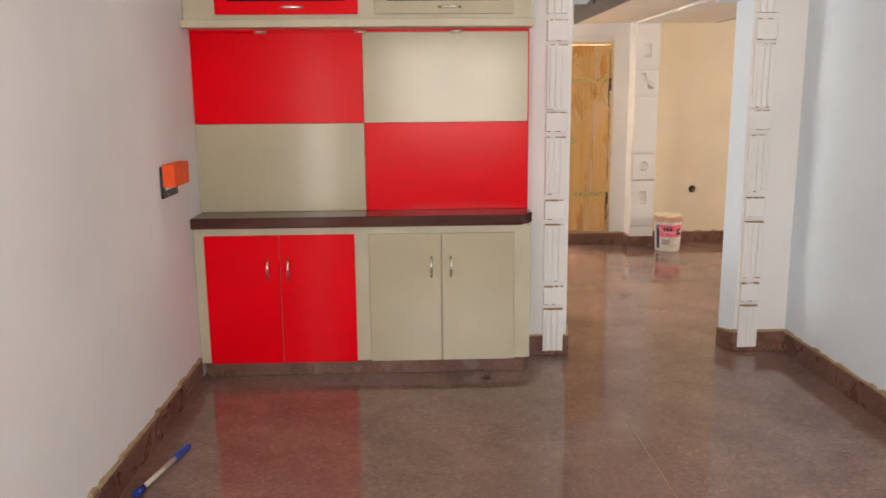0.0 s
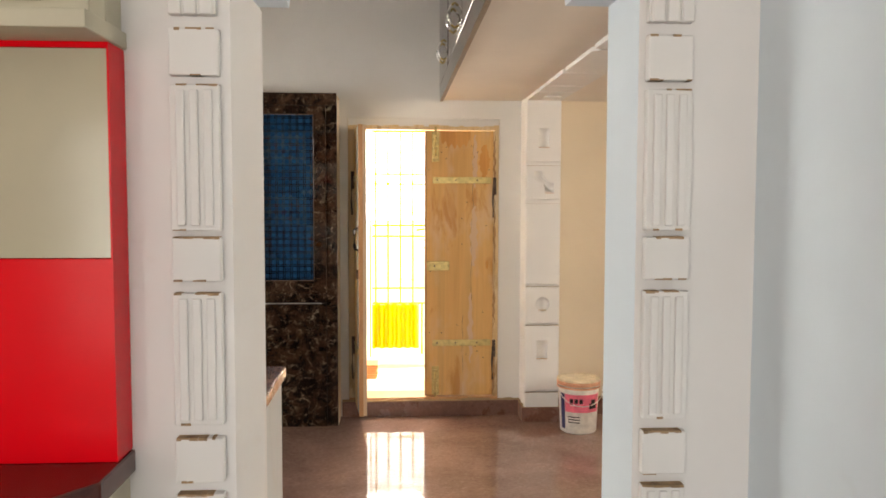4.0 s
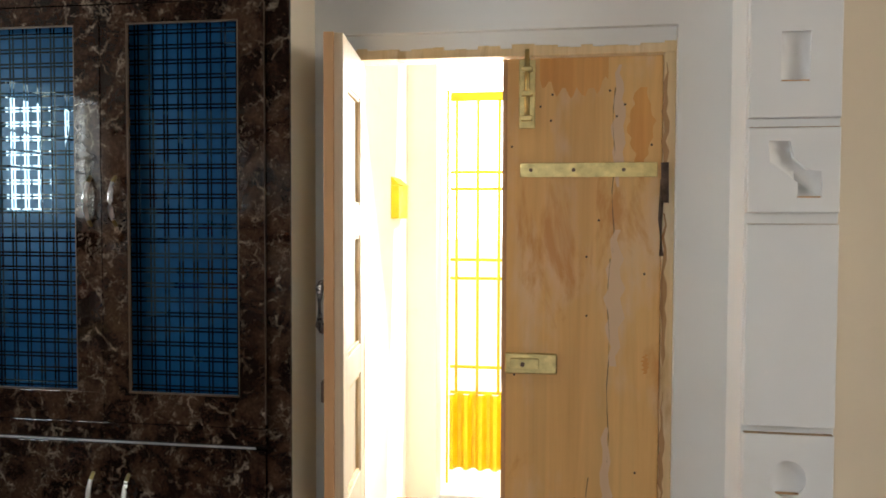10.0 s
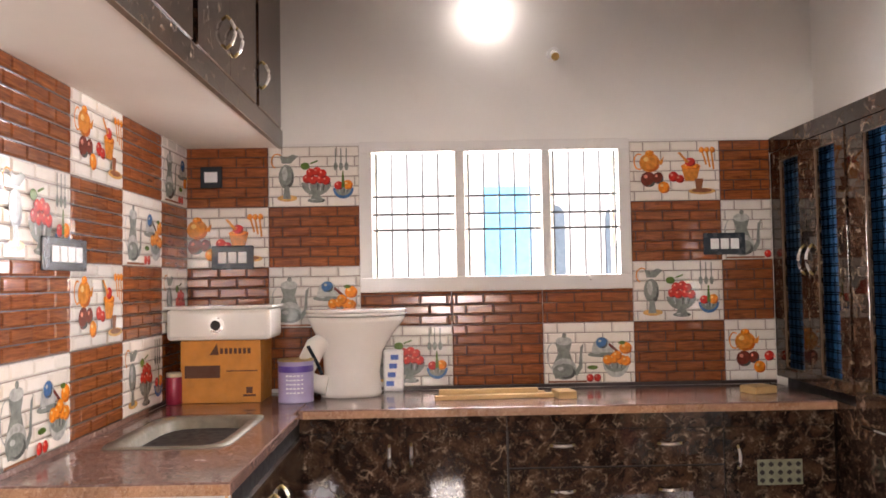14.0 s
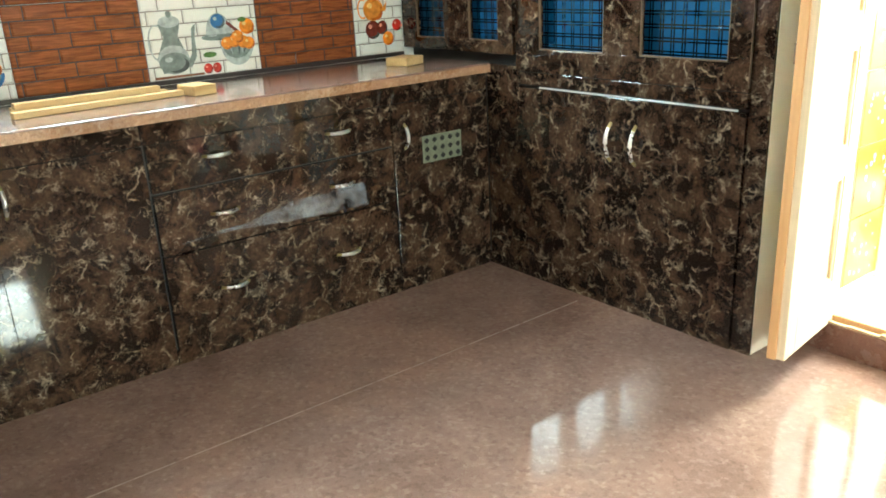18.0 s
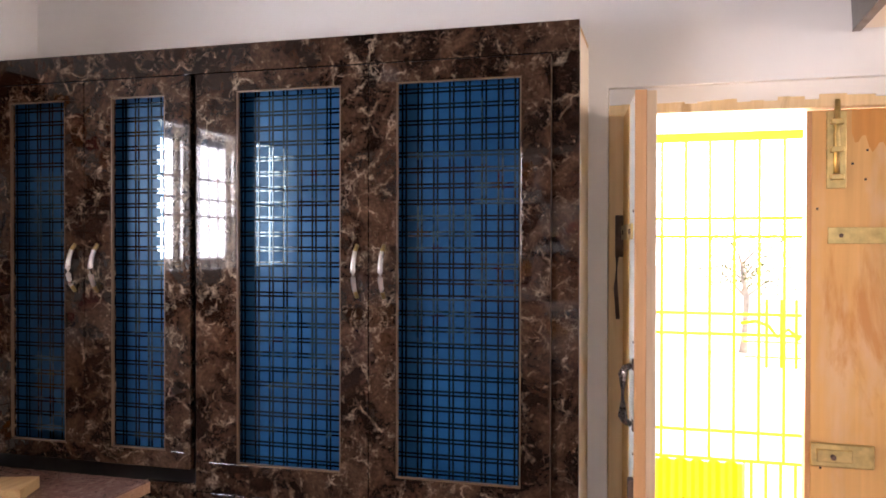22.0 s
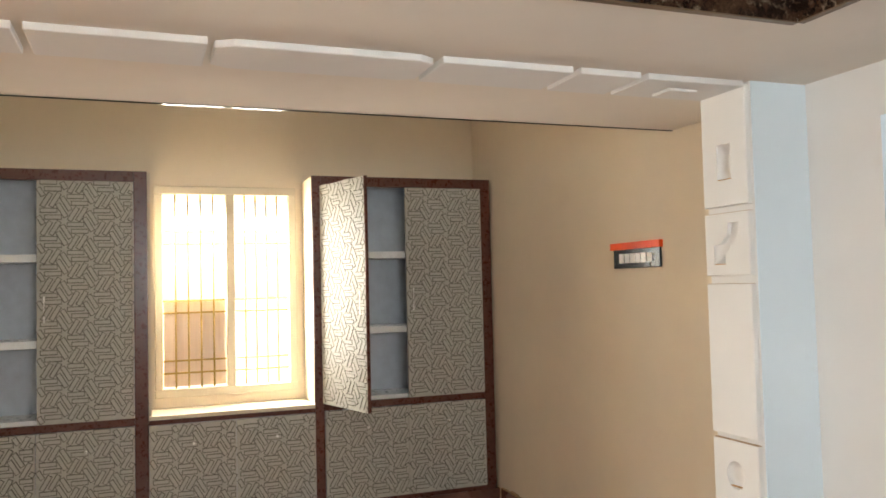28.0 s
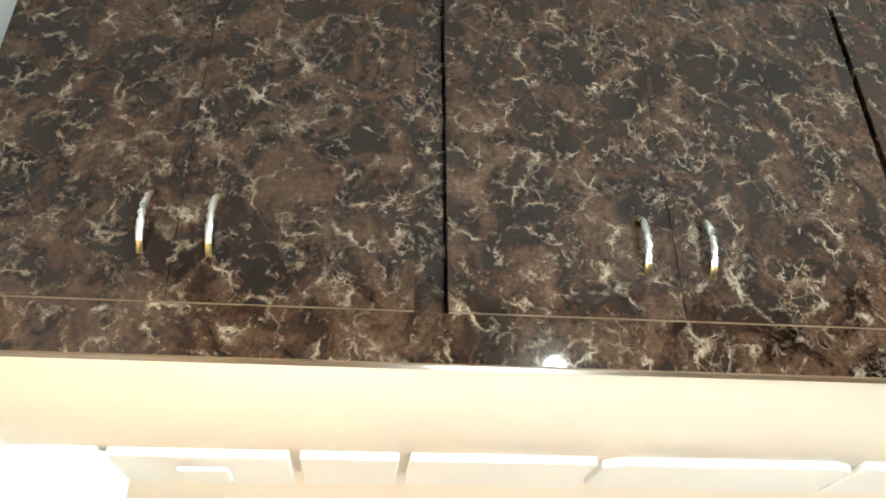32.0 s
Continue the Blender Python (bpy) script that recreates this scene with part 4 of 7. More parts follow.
def sink():
    s = thing("kitchen_sink", ((SX0 + SX1) / 2, (SY0 + SY1) / 2, 0.72), "dull stainless steel sink bowl let into the worktop", "sink")
    made = bmesh.new()
    n = 32
    cx, cy = (SX0 + SX1) / 2, (SY0 + SY1) / 2

    def ring(hx, hy, z, e=4.0):
        out = []
        for k in range(n):
            a = 2 * math.pi * k / n
            c, si = math.cos(a), math.sin(a)
            out.append(made.verts.new((cx + hx * math.copysign(abs(c) ** (2 / e), c), cy + hy * math.copysign(abs(si) ** (2 / e), si), z)))
        return out
    hx, hy = (SX1 - SX0) / 2, (SY1 - SY0) / 2
    rings = [ring(hx + 0.03, hy + 0.03, TOP + 0.001, 9), ring(hx + 0.03, hy + 0.03, TOP + 0.004, 9), ring(hx - 0.012, hy - 0.012, TOP + 0.004, 6), ring(hx - 0.025, hy - 0.025, TOP - 0.01), ring(hx - 0.05, hy - 0.045, 0.745), ring(hx - 0.1, hy - 0.09, 0.73)]
    for a, b in zip(rings, rings[1:]):
        for k in range(n):
            made.faces.new((a[k], a[(k + 1) % n], b[(k + 1) % n], b[k])).smooth = True
    made.faces.new(rings[-1])
    bmesh.ops.recalc_face_normals(made, faces=made.faces)
    part("bowl", made, "steel", s)
    part("drain", lathe(cx, cy, [(0.03, 0.731), (0.03, 0.734), (0.022, 0.734), (0.02, 0.731)], 20), "iron", s)


M["steel"] = plain("steel", (0.24, 0.215, 0.165), 0.5, 0.35, 0.2, 20)
sink()


# ---- lofts ----
def loft_front(name, axis, fixed, spans, stile_at, a, b, label, sign):
    """Overhead cupboard fronts along one axis. spans: pairs of doors; the front plane lies at fixed, facing sign."""
    z0, zd, zt, z1 = SOFFIT, 2.294, 3.15, CEIL - 0.001
    c = thing(name, (fixed, (a + b) / 2, z0) if axis == "y" else ((a + b) / 2, fixed, z0), label, "overhead cupboard")

    def slabbox(u0, u1, za, zb, d0, d1, bev=0.001):
        d0, d1 = fixed + sign * d0, fixed + sign * d1
        return box(d0, u0, za, d1, u1, zb, bev) if axis == "y" else box(u0, d0, za, u1, d1, zb, bev)
    lean = 0.005 if axis == "y" else 0.0  # the long rail was fixed a little out of plumb
    rail = [(fixed - sign * 0.02, z0 - 0.004), (fixed, z0 - 0.004), (fixed + sign * lean, zd - 0.004), (fixed - sign * 0.02, zd - 0.004)]
    part("bottom_rail", prism(rail, "y" if axis == "y" else "x", a, b), "marble", c)
    part("edge_strip", slabbox(a, b, z0 - 0.008, z0 - 0.0045, -0.02, 0.001, 0), "bead_brown", c, "raw ply edge")
    part("top_rail", slabbox(a, b, zt + 0.003, z1, -0.02, 0.0), "marble", c)
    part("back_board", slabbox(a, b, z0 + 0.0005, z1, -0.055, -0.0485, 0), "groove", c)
    for u0, u1 in stile_at:
        part("stile", slabbox(u0, u1, zd - 0.004, zt + 0.003, -0.048, -0.036), "marble", c)
    for u0, u1, hu in spans:
        d = part("loft_door", slabbox(u0, u1, zd, zt, -0.018, 0.006), "marble", c)
        part("door_edge", slabbox(u0, u1, zd - 0.003, zd - 0.0003, -0.016, 0.005, 0), "bead_brown", d, "bare ply edge")
        o = (sign, 0, 0) if axis == "y" else (0, sign, 0)
        p = (fixed + sign * 0.006, hu, 2.45) if axis == "y" else (hu, fixed + sign * 0.006, 2.45)
        bow_handle(d, p, o, (0, 0, 1), 0.128, 0.034)


loft_front("loft_cupboard", "y", LOFT_X, [(-0.50, -0.09, -0.444), (-0.935, -0.5012, -0.564), (-1.4395, -0.997, -1.376), (-1.935, -1.441, -1.505), (-2.4118, -1.95, -2.35), (-2.885, -2.413, -2.475)], [(-0.09, NF - 0.001), (-0.997, -0.935), (-1.95, -1.935)], LOFT_Y, NF - 0.001, "dark marble-laminate overhead cupboards above the wide opening", -1)
loft_front("loft_cupboard", "x", LOFT_Y, [(-0.39, 0.08, -0.33), (-0.87, -0.393, -0.455), (-1.36, -0.93, -1.30), (-1.82, -1.363, -1.42), (-2.40, -1.88, -1.94)], [(0.08, LOFT_X - 0.001), (-0.93, -0.87), (-1.88, -1.82), (WF + 0.001, -2.40)], WF + 0.001, LOFT_X - 0.001, "dark marble-laminate overhead cupboards above the sink", 1)


# ---- windows ----
def grille(parent, axis, d, u0, u1, z0, z1, ups, rows, mat, r=0.005):
    """Upright and level bars in an opening."""
    for k in range(ups):
        u = u0 + (u1 - u0) * (k + 1) / (ups + 1)
        part("bar", rod([(d, u, z0), (d, u, z1)] if axis == "x" else [(u, d, z0), (u, d, z1)], r, 6), mat, parent)
    for z in rows:
        dd = d + 0.006
        part("bar", rod([(dd, u0, z), (dd, u1, z)] if axis == "x" else [(u0, dd, z), (u1, dd, z)], r, 6), mat, parent)


def kitchen_window():
    w = thing("window_1", (WF - 0.1, -1.785, 1.42), "three-light kitchen window with dark iron bars in a grey-white surround", "window", kind="structure")
    y0, y1, z0, z1 = -2.502, -1.068, 1.425, 2.222
    x0, x1 = WF - 0.03, WF + 0.016
    ins = ((-2.435, -1.995), (-1.945, -1.535), (-1.49, -1.125))
    part("window_frame", box(x0, y0, z0, x1, y1, 1.50, 0.004), "window_paint", w)
    part("window_frame", box(x0, y0, 2.165, x1, y1, z1, 0.004), "window_paint", w)
    edges = [y0, ins[0][0], ins[0][1], ins[1][0], ins[1][1], ins[2][0], ins[2][1], y1]
    for a, b in zip(edges[0::2], edges[1::2]):
        part("mullion", box(x0, a, 1.5005, x1 - 0.001, b, 2.1645, 0.003), "window_paint", w)
    for a, b in ins:
        part("sash_stop", box(x0 - 0.04, a, 1.5005, x0 - 0.015, a + 0.03, 2.1645, 0.002), "cream_window", w)
        part("sash_stop", box(x0 - 0.04, b - 0.03, 1.5005, x0 - 0.015, b, 2.1645, 0.002), "cream_window", w)
        for k in range(int((b - a - 0.03) / 0.082) + 1):
            u = a + 0.022 + 0.082 * k
            part("bar", rod([(WF - 0.015, u, 1.49), (WF - 0.015, u, 2.17)], 0.0052, 6), "grille_iron", w)
        for z in (1.929, 1.834, 1.751):
            part("bar", box(WF - 0.0095, a, z - 0.006, WF - 0.0065, b, z + 0.006), "grille_iron", w)
    part("outer_sill", box(WF - 0.26, y0, 1.43, WF - 0.031, y1, 1.47), "out_white", w)
    part("window_latch", rod([(x1, -1.30, 1.50), (x1 + 0.02, -1.30, 1.505), (x1 + 0.03, -1.29, 1.47)], 0.004), "chrome", w)


kitchen_window()
WX = 3.612


def dining_window():
    w = thing("window_2", (EX, -1.785, 0.83), "cream two-light window with yellow iron bars in a deep recess", "window", kind="structure")
    y0, y1, z0, z1 = -2.225, -1.315, 0.83, 2.195
    x0, x1 = EX - 0.02, EX + 0.05
    for q in ((y0, z0, y1, z0 + 0.052), (y0, z1 - 0.052, y1, z1)):
        part("window_frame", box(x0, q[0], q[1], x1, q[2], q[3], 0.004), "cream_window", w)
    for a, b in ((y0, y0 + 0.05), (-1.817, -1.763), (y1 - 0.05, y1)):
        part("mullion", box(x0, a, z0 + 0.0525, x1 - 0.001, b, z1 - 0.0525, 0.004), "cream_window", w)
    for a, b in ((-2.175, -1.817), (-1.763, -1.365)):
        grille(w, "x", EX + 0.03, a, b, z0 + 0.05, z1 - 0.05, 4, (1.90, 1.82, 1.45, 1.37, 1.06, 0.98), "yellow_iron", 0.0065)
    part("half_shutter", box(EX + 0.052, -1.765, 0.89, EX + 0.07, -1.367, 1.45, 0.003), "shutter_wood", w, "faded wooden half shutter outside the bars")
    part("window_sill", box(WX + 0.001, -2.29, 0.742, EX - 0.0005, -1.273, 0.767, 0.004), "cream_window", w)
    part("reveal", box(WX + 0.02, -1.29, 0.7675, EX - 0.0005, -1.2735, 2.235), "cream_window", w)
    part("reveal", box(WX + 0.02, -2.2745, 0.7675, EX - 0.0005, -2.272, 2.235), "cream_window", w)


M["shutter_wood"] = wood("shutter_wood", (0.80, 0.66, 0.56), (0.72, 0.56, 0.46), 2, 2.0, 0.7, (0.82, 0.72, 0.64))
M["yellow_iron"] = plain("yellow_iron", (0.45, 0.30, 0.06), 0.5, 0.0, 0.2, 30)
dining_window()


# ---- dining: wardrobes ----
def carved_front(bm, y0, y1, z0, z1, x, p=0.164):
    """Raised strokes in pairs that fill the lozenges of a three-way weave, cut off at the edges of the front."""
    w, s = 0.030, p / math.sqrt(3)
    lo, hi = (y0 + 0.008, z0 + 0.008), (y1 - 0.008, z1 - 0.008)
    ways = [Vector((math.cos(radians(k)), math.sin(radians(k)))) for k in (0, 120, 240)]

    def cut(q, r):
        """The stretch of a stroke that lies on the front."""
        t0, t1, d = 0.0, 1.0, r - q
        for k in (0, 1):
            if abs(d[k]) < 1e-9:
                if not lo[k] < q[k] < hi[k]:
                    return None
                continue
            ta, tb = sorted(((lo[k] - q[k]) / d[k], (hi[k] - q[k]) / d[k]))
            t0, t1 = max(t0, ta), min(t1, tb)
        return (q + d * t0, q + d * t1) if (t1 - t0) * d.length > 0.016 else None
    for c in range(-1, int((y1 - y0) / (0.866 * p)) + 3):
        for r in range(-1, int((z1 - z0) / p) + 3):
            at = Vector((y1 - 0.05 - c * 0.866 * p, z0 + 0.02 + (r + 0.5 * (c % 2)) * p))
            for k in range(3):
                d, e = ways[k], ways[(k + 1) % 3]
                d, e = Vector((-d.x, d.y)), Vector((-e.x, e.y))
                for f in (0.27, 0.75):
                    run = cut(at + e * (f * s) + d * (0.02 * s), at + e * (f * s) + d * (1.0 * s))
                    if not run:
                        continue
                    q, r2 = run
                    n = Vector((-d.y, d.x)) * (w / 2)
                    g = d * 0.004
                    pts = [q - n, r2 - n, r2 + n, q + n]
                    ins = [q - n * 0.66 + g, r2 - n * 0.66 - g, r2 + n * 0.66 - g, q + n * 0.66 + g]
                    v0 = [bm.verts.new((x - 0.0005, t.x, t.y)) for t in pts]
                    v1 = [bm.verts.new((x - 0.0035, t.x, t.y)) for t in ins]
                    bm.faces.new(v1)
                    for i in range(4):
                        # flanks take the dark tone: the strokes' edge shade as colour
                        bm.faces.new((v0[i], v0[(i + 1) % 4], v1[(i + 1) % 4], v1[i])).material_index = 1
    bmesh.ops.recalc_face_normals(bm, faces=bm.faces)


def carved_door(parent, y0, y1, z0, z1, name, hy=None, at=None):
    d = part(name, box(WX - 0.016, y0, z0, WX + 0.004, y1, z1, 0.002), "carved_white", parent, "grey-white door carved with interlocking strokes")
    bm = bmesh.new()
    carved_front(bm, y0, y1, z0, z1, WX - 0.016)
    tagged(part("carving", bm, ["carved_white", "carve_shade"], d), kind="stuff")
    if hy is not None:
        part("handle", rod([(WX - 0.016, hy, 1.50), (WX - 0.036, hy, 1.50), (WX - 0.036, hy, 1.35), (WX - 0.016, hy, 1.35)], 0.005), "chrome", d)
    else:
        part("knob", rod([(WX - 0.016, (y0 + y1) / 2, z1 - 0.12), (WX - 0.034, (y0 + y1) / 2, z1 - 0.12)], 0.008), "chrome", d)
    return d


def wardrobe(y0, y1, label):
    """A built-in wardrobe: dark frame, one door ajar on shelves, one shut, and a low pair of doors."""
    c = thing("wardrobe", (WX + 0.1, (y0 + y1) / 2, 0.1), label, "wardrobe", "dining wardrobes")
    z0, zm, z1 = 0.10, 0.72, 2.24
    ym = (y0 + y1) / 2 + 0.03
    part("back", box(EX - 0.012, y0, z0, EX - 0.0005, y1, z1), "blue_grey", c)
    for a, b in ((y1 - 0.06, y1), (y0, y0 + 0.075)):
        part("frame_stile", box(WX, a, z0, WX + 0.025, b, z1, 0.002), "brown_frame", c)
        part("side", box(WX + 0.0255, a + 0.02, z0, EX - 0.0125, b - 0.02, z1), "blue_grey", c)
    part("frame_rail", box(WX, y0 + 0.0755, z1 - 0.065, WX + 0.025, y1 - 0.0605, z1, 0.002), "brown_frame", c)
    part("frame_rail", box(WX, y0 + 0.0755, zm, WX + 0.025, y1 - 0.0605, zm + 0.045, 0.002), "brown_frame", c)
    part("frame_rail", box(WX, y0 + 0.0755, z0, WX + 0.025, y1 - 0.0605, z0 + 0.03, 0.002), "brown_frame", c)
    part("top", box(WX + 0.0255, y0 + 0.06, z1 - 0.03, EX - 0.0125, y1 - 0.045, z1 - 0.001), "blue_grey", c)
    for z in (0.745, 1.20, 1.70):
        part("shelf", box(WX + 0.03, y0 + 0.06, z, EX - 0.0125, y1 - 0.045, z + 0.045, 0.002), "switch_white", c, "white painted shelf")
    part("divider", box(WX + 0.03, ym - 0.01, z0 + 0.03, EX - 0.0125, ym + 0.01, 0.7445), "blue_grey", c)
    carved_door(c, y0 + 0.078, ym - 0.03, zm + 0.048, z1 - 0.068, "shut_door", ym - 0.07)
    carved_door(c, y0 + 0.078, y0 + 0.078 + (y1 - y0 - 0.14) / 2 - 0.002, z0 + 0.033, zm - 0.003, "low_door")
    carved_door(c, y0 + 0.078 + (y1 - y0 - 0.14) / 2 + 0.002, y1 - 0.063, z0 + 0.033, zm - 0.003, "low_door")
    # the door that stands open, hinged on its far stile
    o = thing("open_door", (0, 0, 0), "", "")
    o.parent = c
    o["label"] = "open carved wardrobe door"
    wd = y1 - 0.063 - (ym - 0.025)
    o.location = Vector((WX - 0.002, y1 - 0.063, 0)) - c.location
    o.rotation_euler = (0, 0, radians(-OPEN_TURN))
    za, zb = zm + 0.048, z1 - 0.068
    part("door_board", box(-0.016, -wd, za, 0.004, 0, zb, 0.002), "carved_white", o, local=True)
    part("door_edge", box(-0.017, -wd - 0.003, za, 0.005, -wd, zb), "brown_frame", o, local=True)
    bm = bmesh.new()
    carved_front(bm, -wd, 0, za, zb, -0.016)
    tagged(part("carving", bm, ["carved_white", "carve_shade"], o, local=True), kind="stuff")
    part("handle", rod([(-0.016, -wd + 0.04, 1.50), (-0.036, -wd + 0.04, 1.50), (-0.036, -wd + 0.04, 1.35), (-0.016, -wd + 0.04, 1.35)], 0.005), "chrome", o, local=True)
    return c


OPEN_TURN = 70
wardrobe(-1.272, -0.08, "grey-white carved wardrobe framed dark brown, one door open")
OPEN_TURN = 74
wardrobe(-3.53, -2.275, "grey-white carved wardrobe framed dark brown, one door half open")
c = thing("window_cupboard", (WX + 0.1, -1.78, 0.1), "low carved cupboard under the dining window", "cupboard", "dining wardrobes")
part("frame_rail", box(WX, -2.274, 0.715, WX + 0.025, -1.2735, 0.7415, 0.002), "brown_frame", c)
part("frame_rail", box(WX, -2.274, 0.10, WX + 0.025, -1.2735, 0.13, 0.002), "brown_frame", c)
part("back", box(WX + 0.0255, -2.274, 0.10, WX + 0.04, -1.2735, 0.7415), "blue_grey", c)
carved_door(c, -2.271, -1.783, 0.133, 0.712, "low_door")
carved_door(c, -1.779, -1.277, 0.133, 0.712, "low_door")
solid("wardrobe_plinth", box(WX - 0.008, SD, 0, WX + 0.02, NF - 0.032, 0.10, 0.003), "skirting_stone", "stone plinth under the wardrobes", "skirting")


# ---- decorated opening: panels on the nibs and under the lintel ----
def scooped_panel(parent, x0, x1, z0, z1, y, sign, hole, depth):
    """A relief panel with a recess: a ring-shaped front, its flanks, and a hollow cylinder-like floor in the hole."""
    back, front = y + sign * 0.0005, y + sign * 0.022
    bm = bmesh.new()
    c = 0.003
    rim = [(x0 + c, z0 + c), (x1 - c, z0 + c), (x1 - c, z1 - c), (x0 + c, z1 - c)]
    outer = [(x0, z0), (x1, z0), (x1, z1), (x0, z1)]
    vr = [bm.verts.new((a, front, b)) for a, b in rim]
    vo = [bm.verts.new((a, front - sign * c, b)) for a, b in outer]
    vb = [bm.verts.new((a, back, b)) for a, b in outer]
    n = len(hole)
    vh = [bm.verts.new((a, front, b)) for a, b in hole]
    edges = [bm.edges.new((vr[k], vr[(k + 1) % 4])) for k in range(4)] + [bm.edges.new((vh[k], vh[(k + 1) % n])) for k in range(n)]
    bmesh.ops.triangle_fill(bm, edges=edges, use_beauty=True)
    for k in range(4):
        bm.faces.new((vr[k], vr[(k + 1) % 4], vo[(k + 1) % 4], vo[k]))
        bm.faces.new((vo[k], vo[(k + 1) % 4], vb[(k + 1) % 4], vb[k]))
    bmesh.ops.recalc_face_normals(bm, faces=bm.faces)
    p = part("panel", bm, "panel_white", parent)
    bm = bmesh.new()
    xa, xb = min(a for a, b in hole), max(a for a, b in hole)

    def sunk(a):
        u = 2 * (a - xa) / (xb - xa) - 1
        return front - sign * (0.006 + depth * (1 - abs(u) ** 2.5))
    rim_v = [bm.verts.new((a, front, b)) for a, b in hole]
    low = [bm.verts.new((a, sunk(a), b)) for a, b in hole]
    cx, cz = sum(a for a, b in hole) / n, sum(b for a, b in hole) / n
    mid = [bm.verts.new((cx + (a - cx) * 0.45, sunk(cx + (a - cx) * 0.45), cz + (b - cz) * 0.45)) for a, b in hole]
    heart = bm.verts.new((cx, sunk(cx), cz))
    for k in range(n):
        q = (k + 1) % n
        bm.faces.new((rim_v[k], rim_v[q], low[q], low[k]))
        bm.faces.new((low[k], low[q], mid[q], mid[k])).smooth = True
        bm.faces.new((mid[k], mid[q], heart)).smooth = True
    bmesh.ops.recalc_face_normals(bm, faces=bm.faces)
    part("recess", bm, "panel_white", p, "sunken curved motif")
    return p


def nib_panels(name, y, sign, label):
    g = thing(name, ((PX0 + PX1) / 2, y, 0.1), label, "wall panel", kind="structure")
    x0, x1 = PX0 + 0.004, PX1 - 0.004
    spec = ((0.105, 0.205, None), (0.215, 0.665, "slot"), (0.68, 0.93, "ball"), (0.95, 1.49, None), (1.52, 1.745, "zig"), (1.77, SOFFIT - 0.012, "slot_high"))
    d0, d1 = y + sign * 0.0005, y + sign * 0.022
    cx = (x0 + x1) / 2
    for z0, z1, motif in spec:
        if motif is None:
            p = part("panel", box(x0, min(d0, d1), z0, x1, max(d0, d1), z1, 0.003), "panel_white", g)
        elif motif == "ball":
            hole = [(cx + 0.047 * math.cos(2 * math.pi * k / 20), 0.81 + 0.05 * math.sin(2 * math.pi * k / 20)) for k in range(20)]
            p = scooped_panel(g, x0, x1, z0, z1, y, sign, hole, 0.012)
        elif motif == "zig":
            out = [(-0.065, 0.075), (-0.01, 0.075), (0.0, 0.03), (0.035, 0.0), (0.07, -0.005), (0.07, -0.075), (0.01, -0.075), (0.01, -0.035), (-0.02, -0.01), (-0.06, 0.02)]
            p = scooped_panel(g, x0, x1, z0, z1, y, sign, [(cx + a, 1.635 + b) for a, b in out], 0.013)
        else:
            cz = 0.50 if motif == "slot" else 1.93
            hole = [(cx - 0.037 + 0.074 * k / 6, cz - 0.065) for k in range(7)] + [(cx + 0.037 - 0.074 * k / 6, cz + 0.065) for k in range(7)]
            p = scooped_panel(g, x0, x1, z0, z1, y, sign, hole, 0.013)
        for dx0, dx1, zd in {"ball": ((-0.030, 0.030, 0.7685),), "zig": ((0.012, 0.068, 1.5605),), "slot": ((-0.035, 0.035, 0.4355),), "slot_high": ((-0.035, 0.035, 1.8655),)}.get(motif, ()):
            lo, hi = sorted((d1 - sign * 0.0004, d1 - sign * 0.012))
            part("dust", box(cx + dx0, lo, zd, cx + dx1, hi, zd + 0.0035, 0.001), "orange_dust", p, "orange-brown dust lying in the recess")
        part("dirty_joint", box(x0 + 0.004, min(d0, d1), z1 + 0.0003, x1 - 0.004, max(d0, d1) - 0.003, z1 + 0.0016), "joint_brown", p, "brown-stained joint")


M["orange_dust"] = plain("orange_dust", (0.50, 0.29, 0.13), 0.9, vary=0.4, scale=60)
M["joint_brown"] = plain("joint_brown", (0.34, 0.22, 0.12), 0.8, vary=0.4, scale=30)
nib_panels("nib_panels_north", NIBN, -1, "white relief panels with sunken motifs on the wall nib")
nib_panels("nib_panels_south", NIBS, 1, "white relief panels with sunken motifs on the wall nib")
g = thing("lintel_panels", ((PX0 + PX1) / 2, -1.75, SOFFIT), "white relief panels along the underside of the lintel", "wall panel", kind="structure")
z0, z1 = SOFFIT - 0.022, SOFFIT - 0.0005
for a, b in ((-0.69, NIBN - 0.02), (-0.945, -0.715), (-1.42, -0.972), (-2.545, -2.10), (-2.80, -2.572), (NIBS + 0.02, -2.828)):
    p = part("panel", box(PX0 + 0.004, a, z0, PX1 - 0.004, b, z1, 0.003), "panel_white", g)
    if b - a < 0.42 and (a < -3 or b > -0.4) or b > -0.35:
        cy = (a + b) / 2
        part("motif", box(PX0 + 0.08, cy - 0.06, z0 - 0.012, PX1 - 0.06, cy + 0.06, z0 - 0.0003, 0.005), "panel_white", p)
rx0, rx1 = PX0 + 0.004, PX1 - 0.004
oval = [(rx0 + 0.03, -2.08), (rx1 - 0.03, -2.08), (rx1, -2.03), (rx1, -1.49), (rx1 - 0.03, -1.44), (rx0 + 0.03, -1.44), (rx0, -1.49), (rx0, -2.03)]
part("panel", prism(oval, "z", z0, z1, bevel=0.003), "panel_white", g)

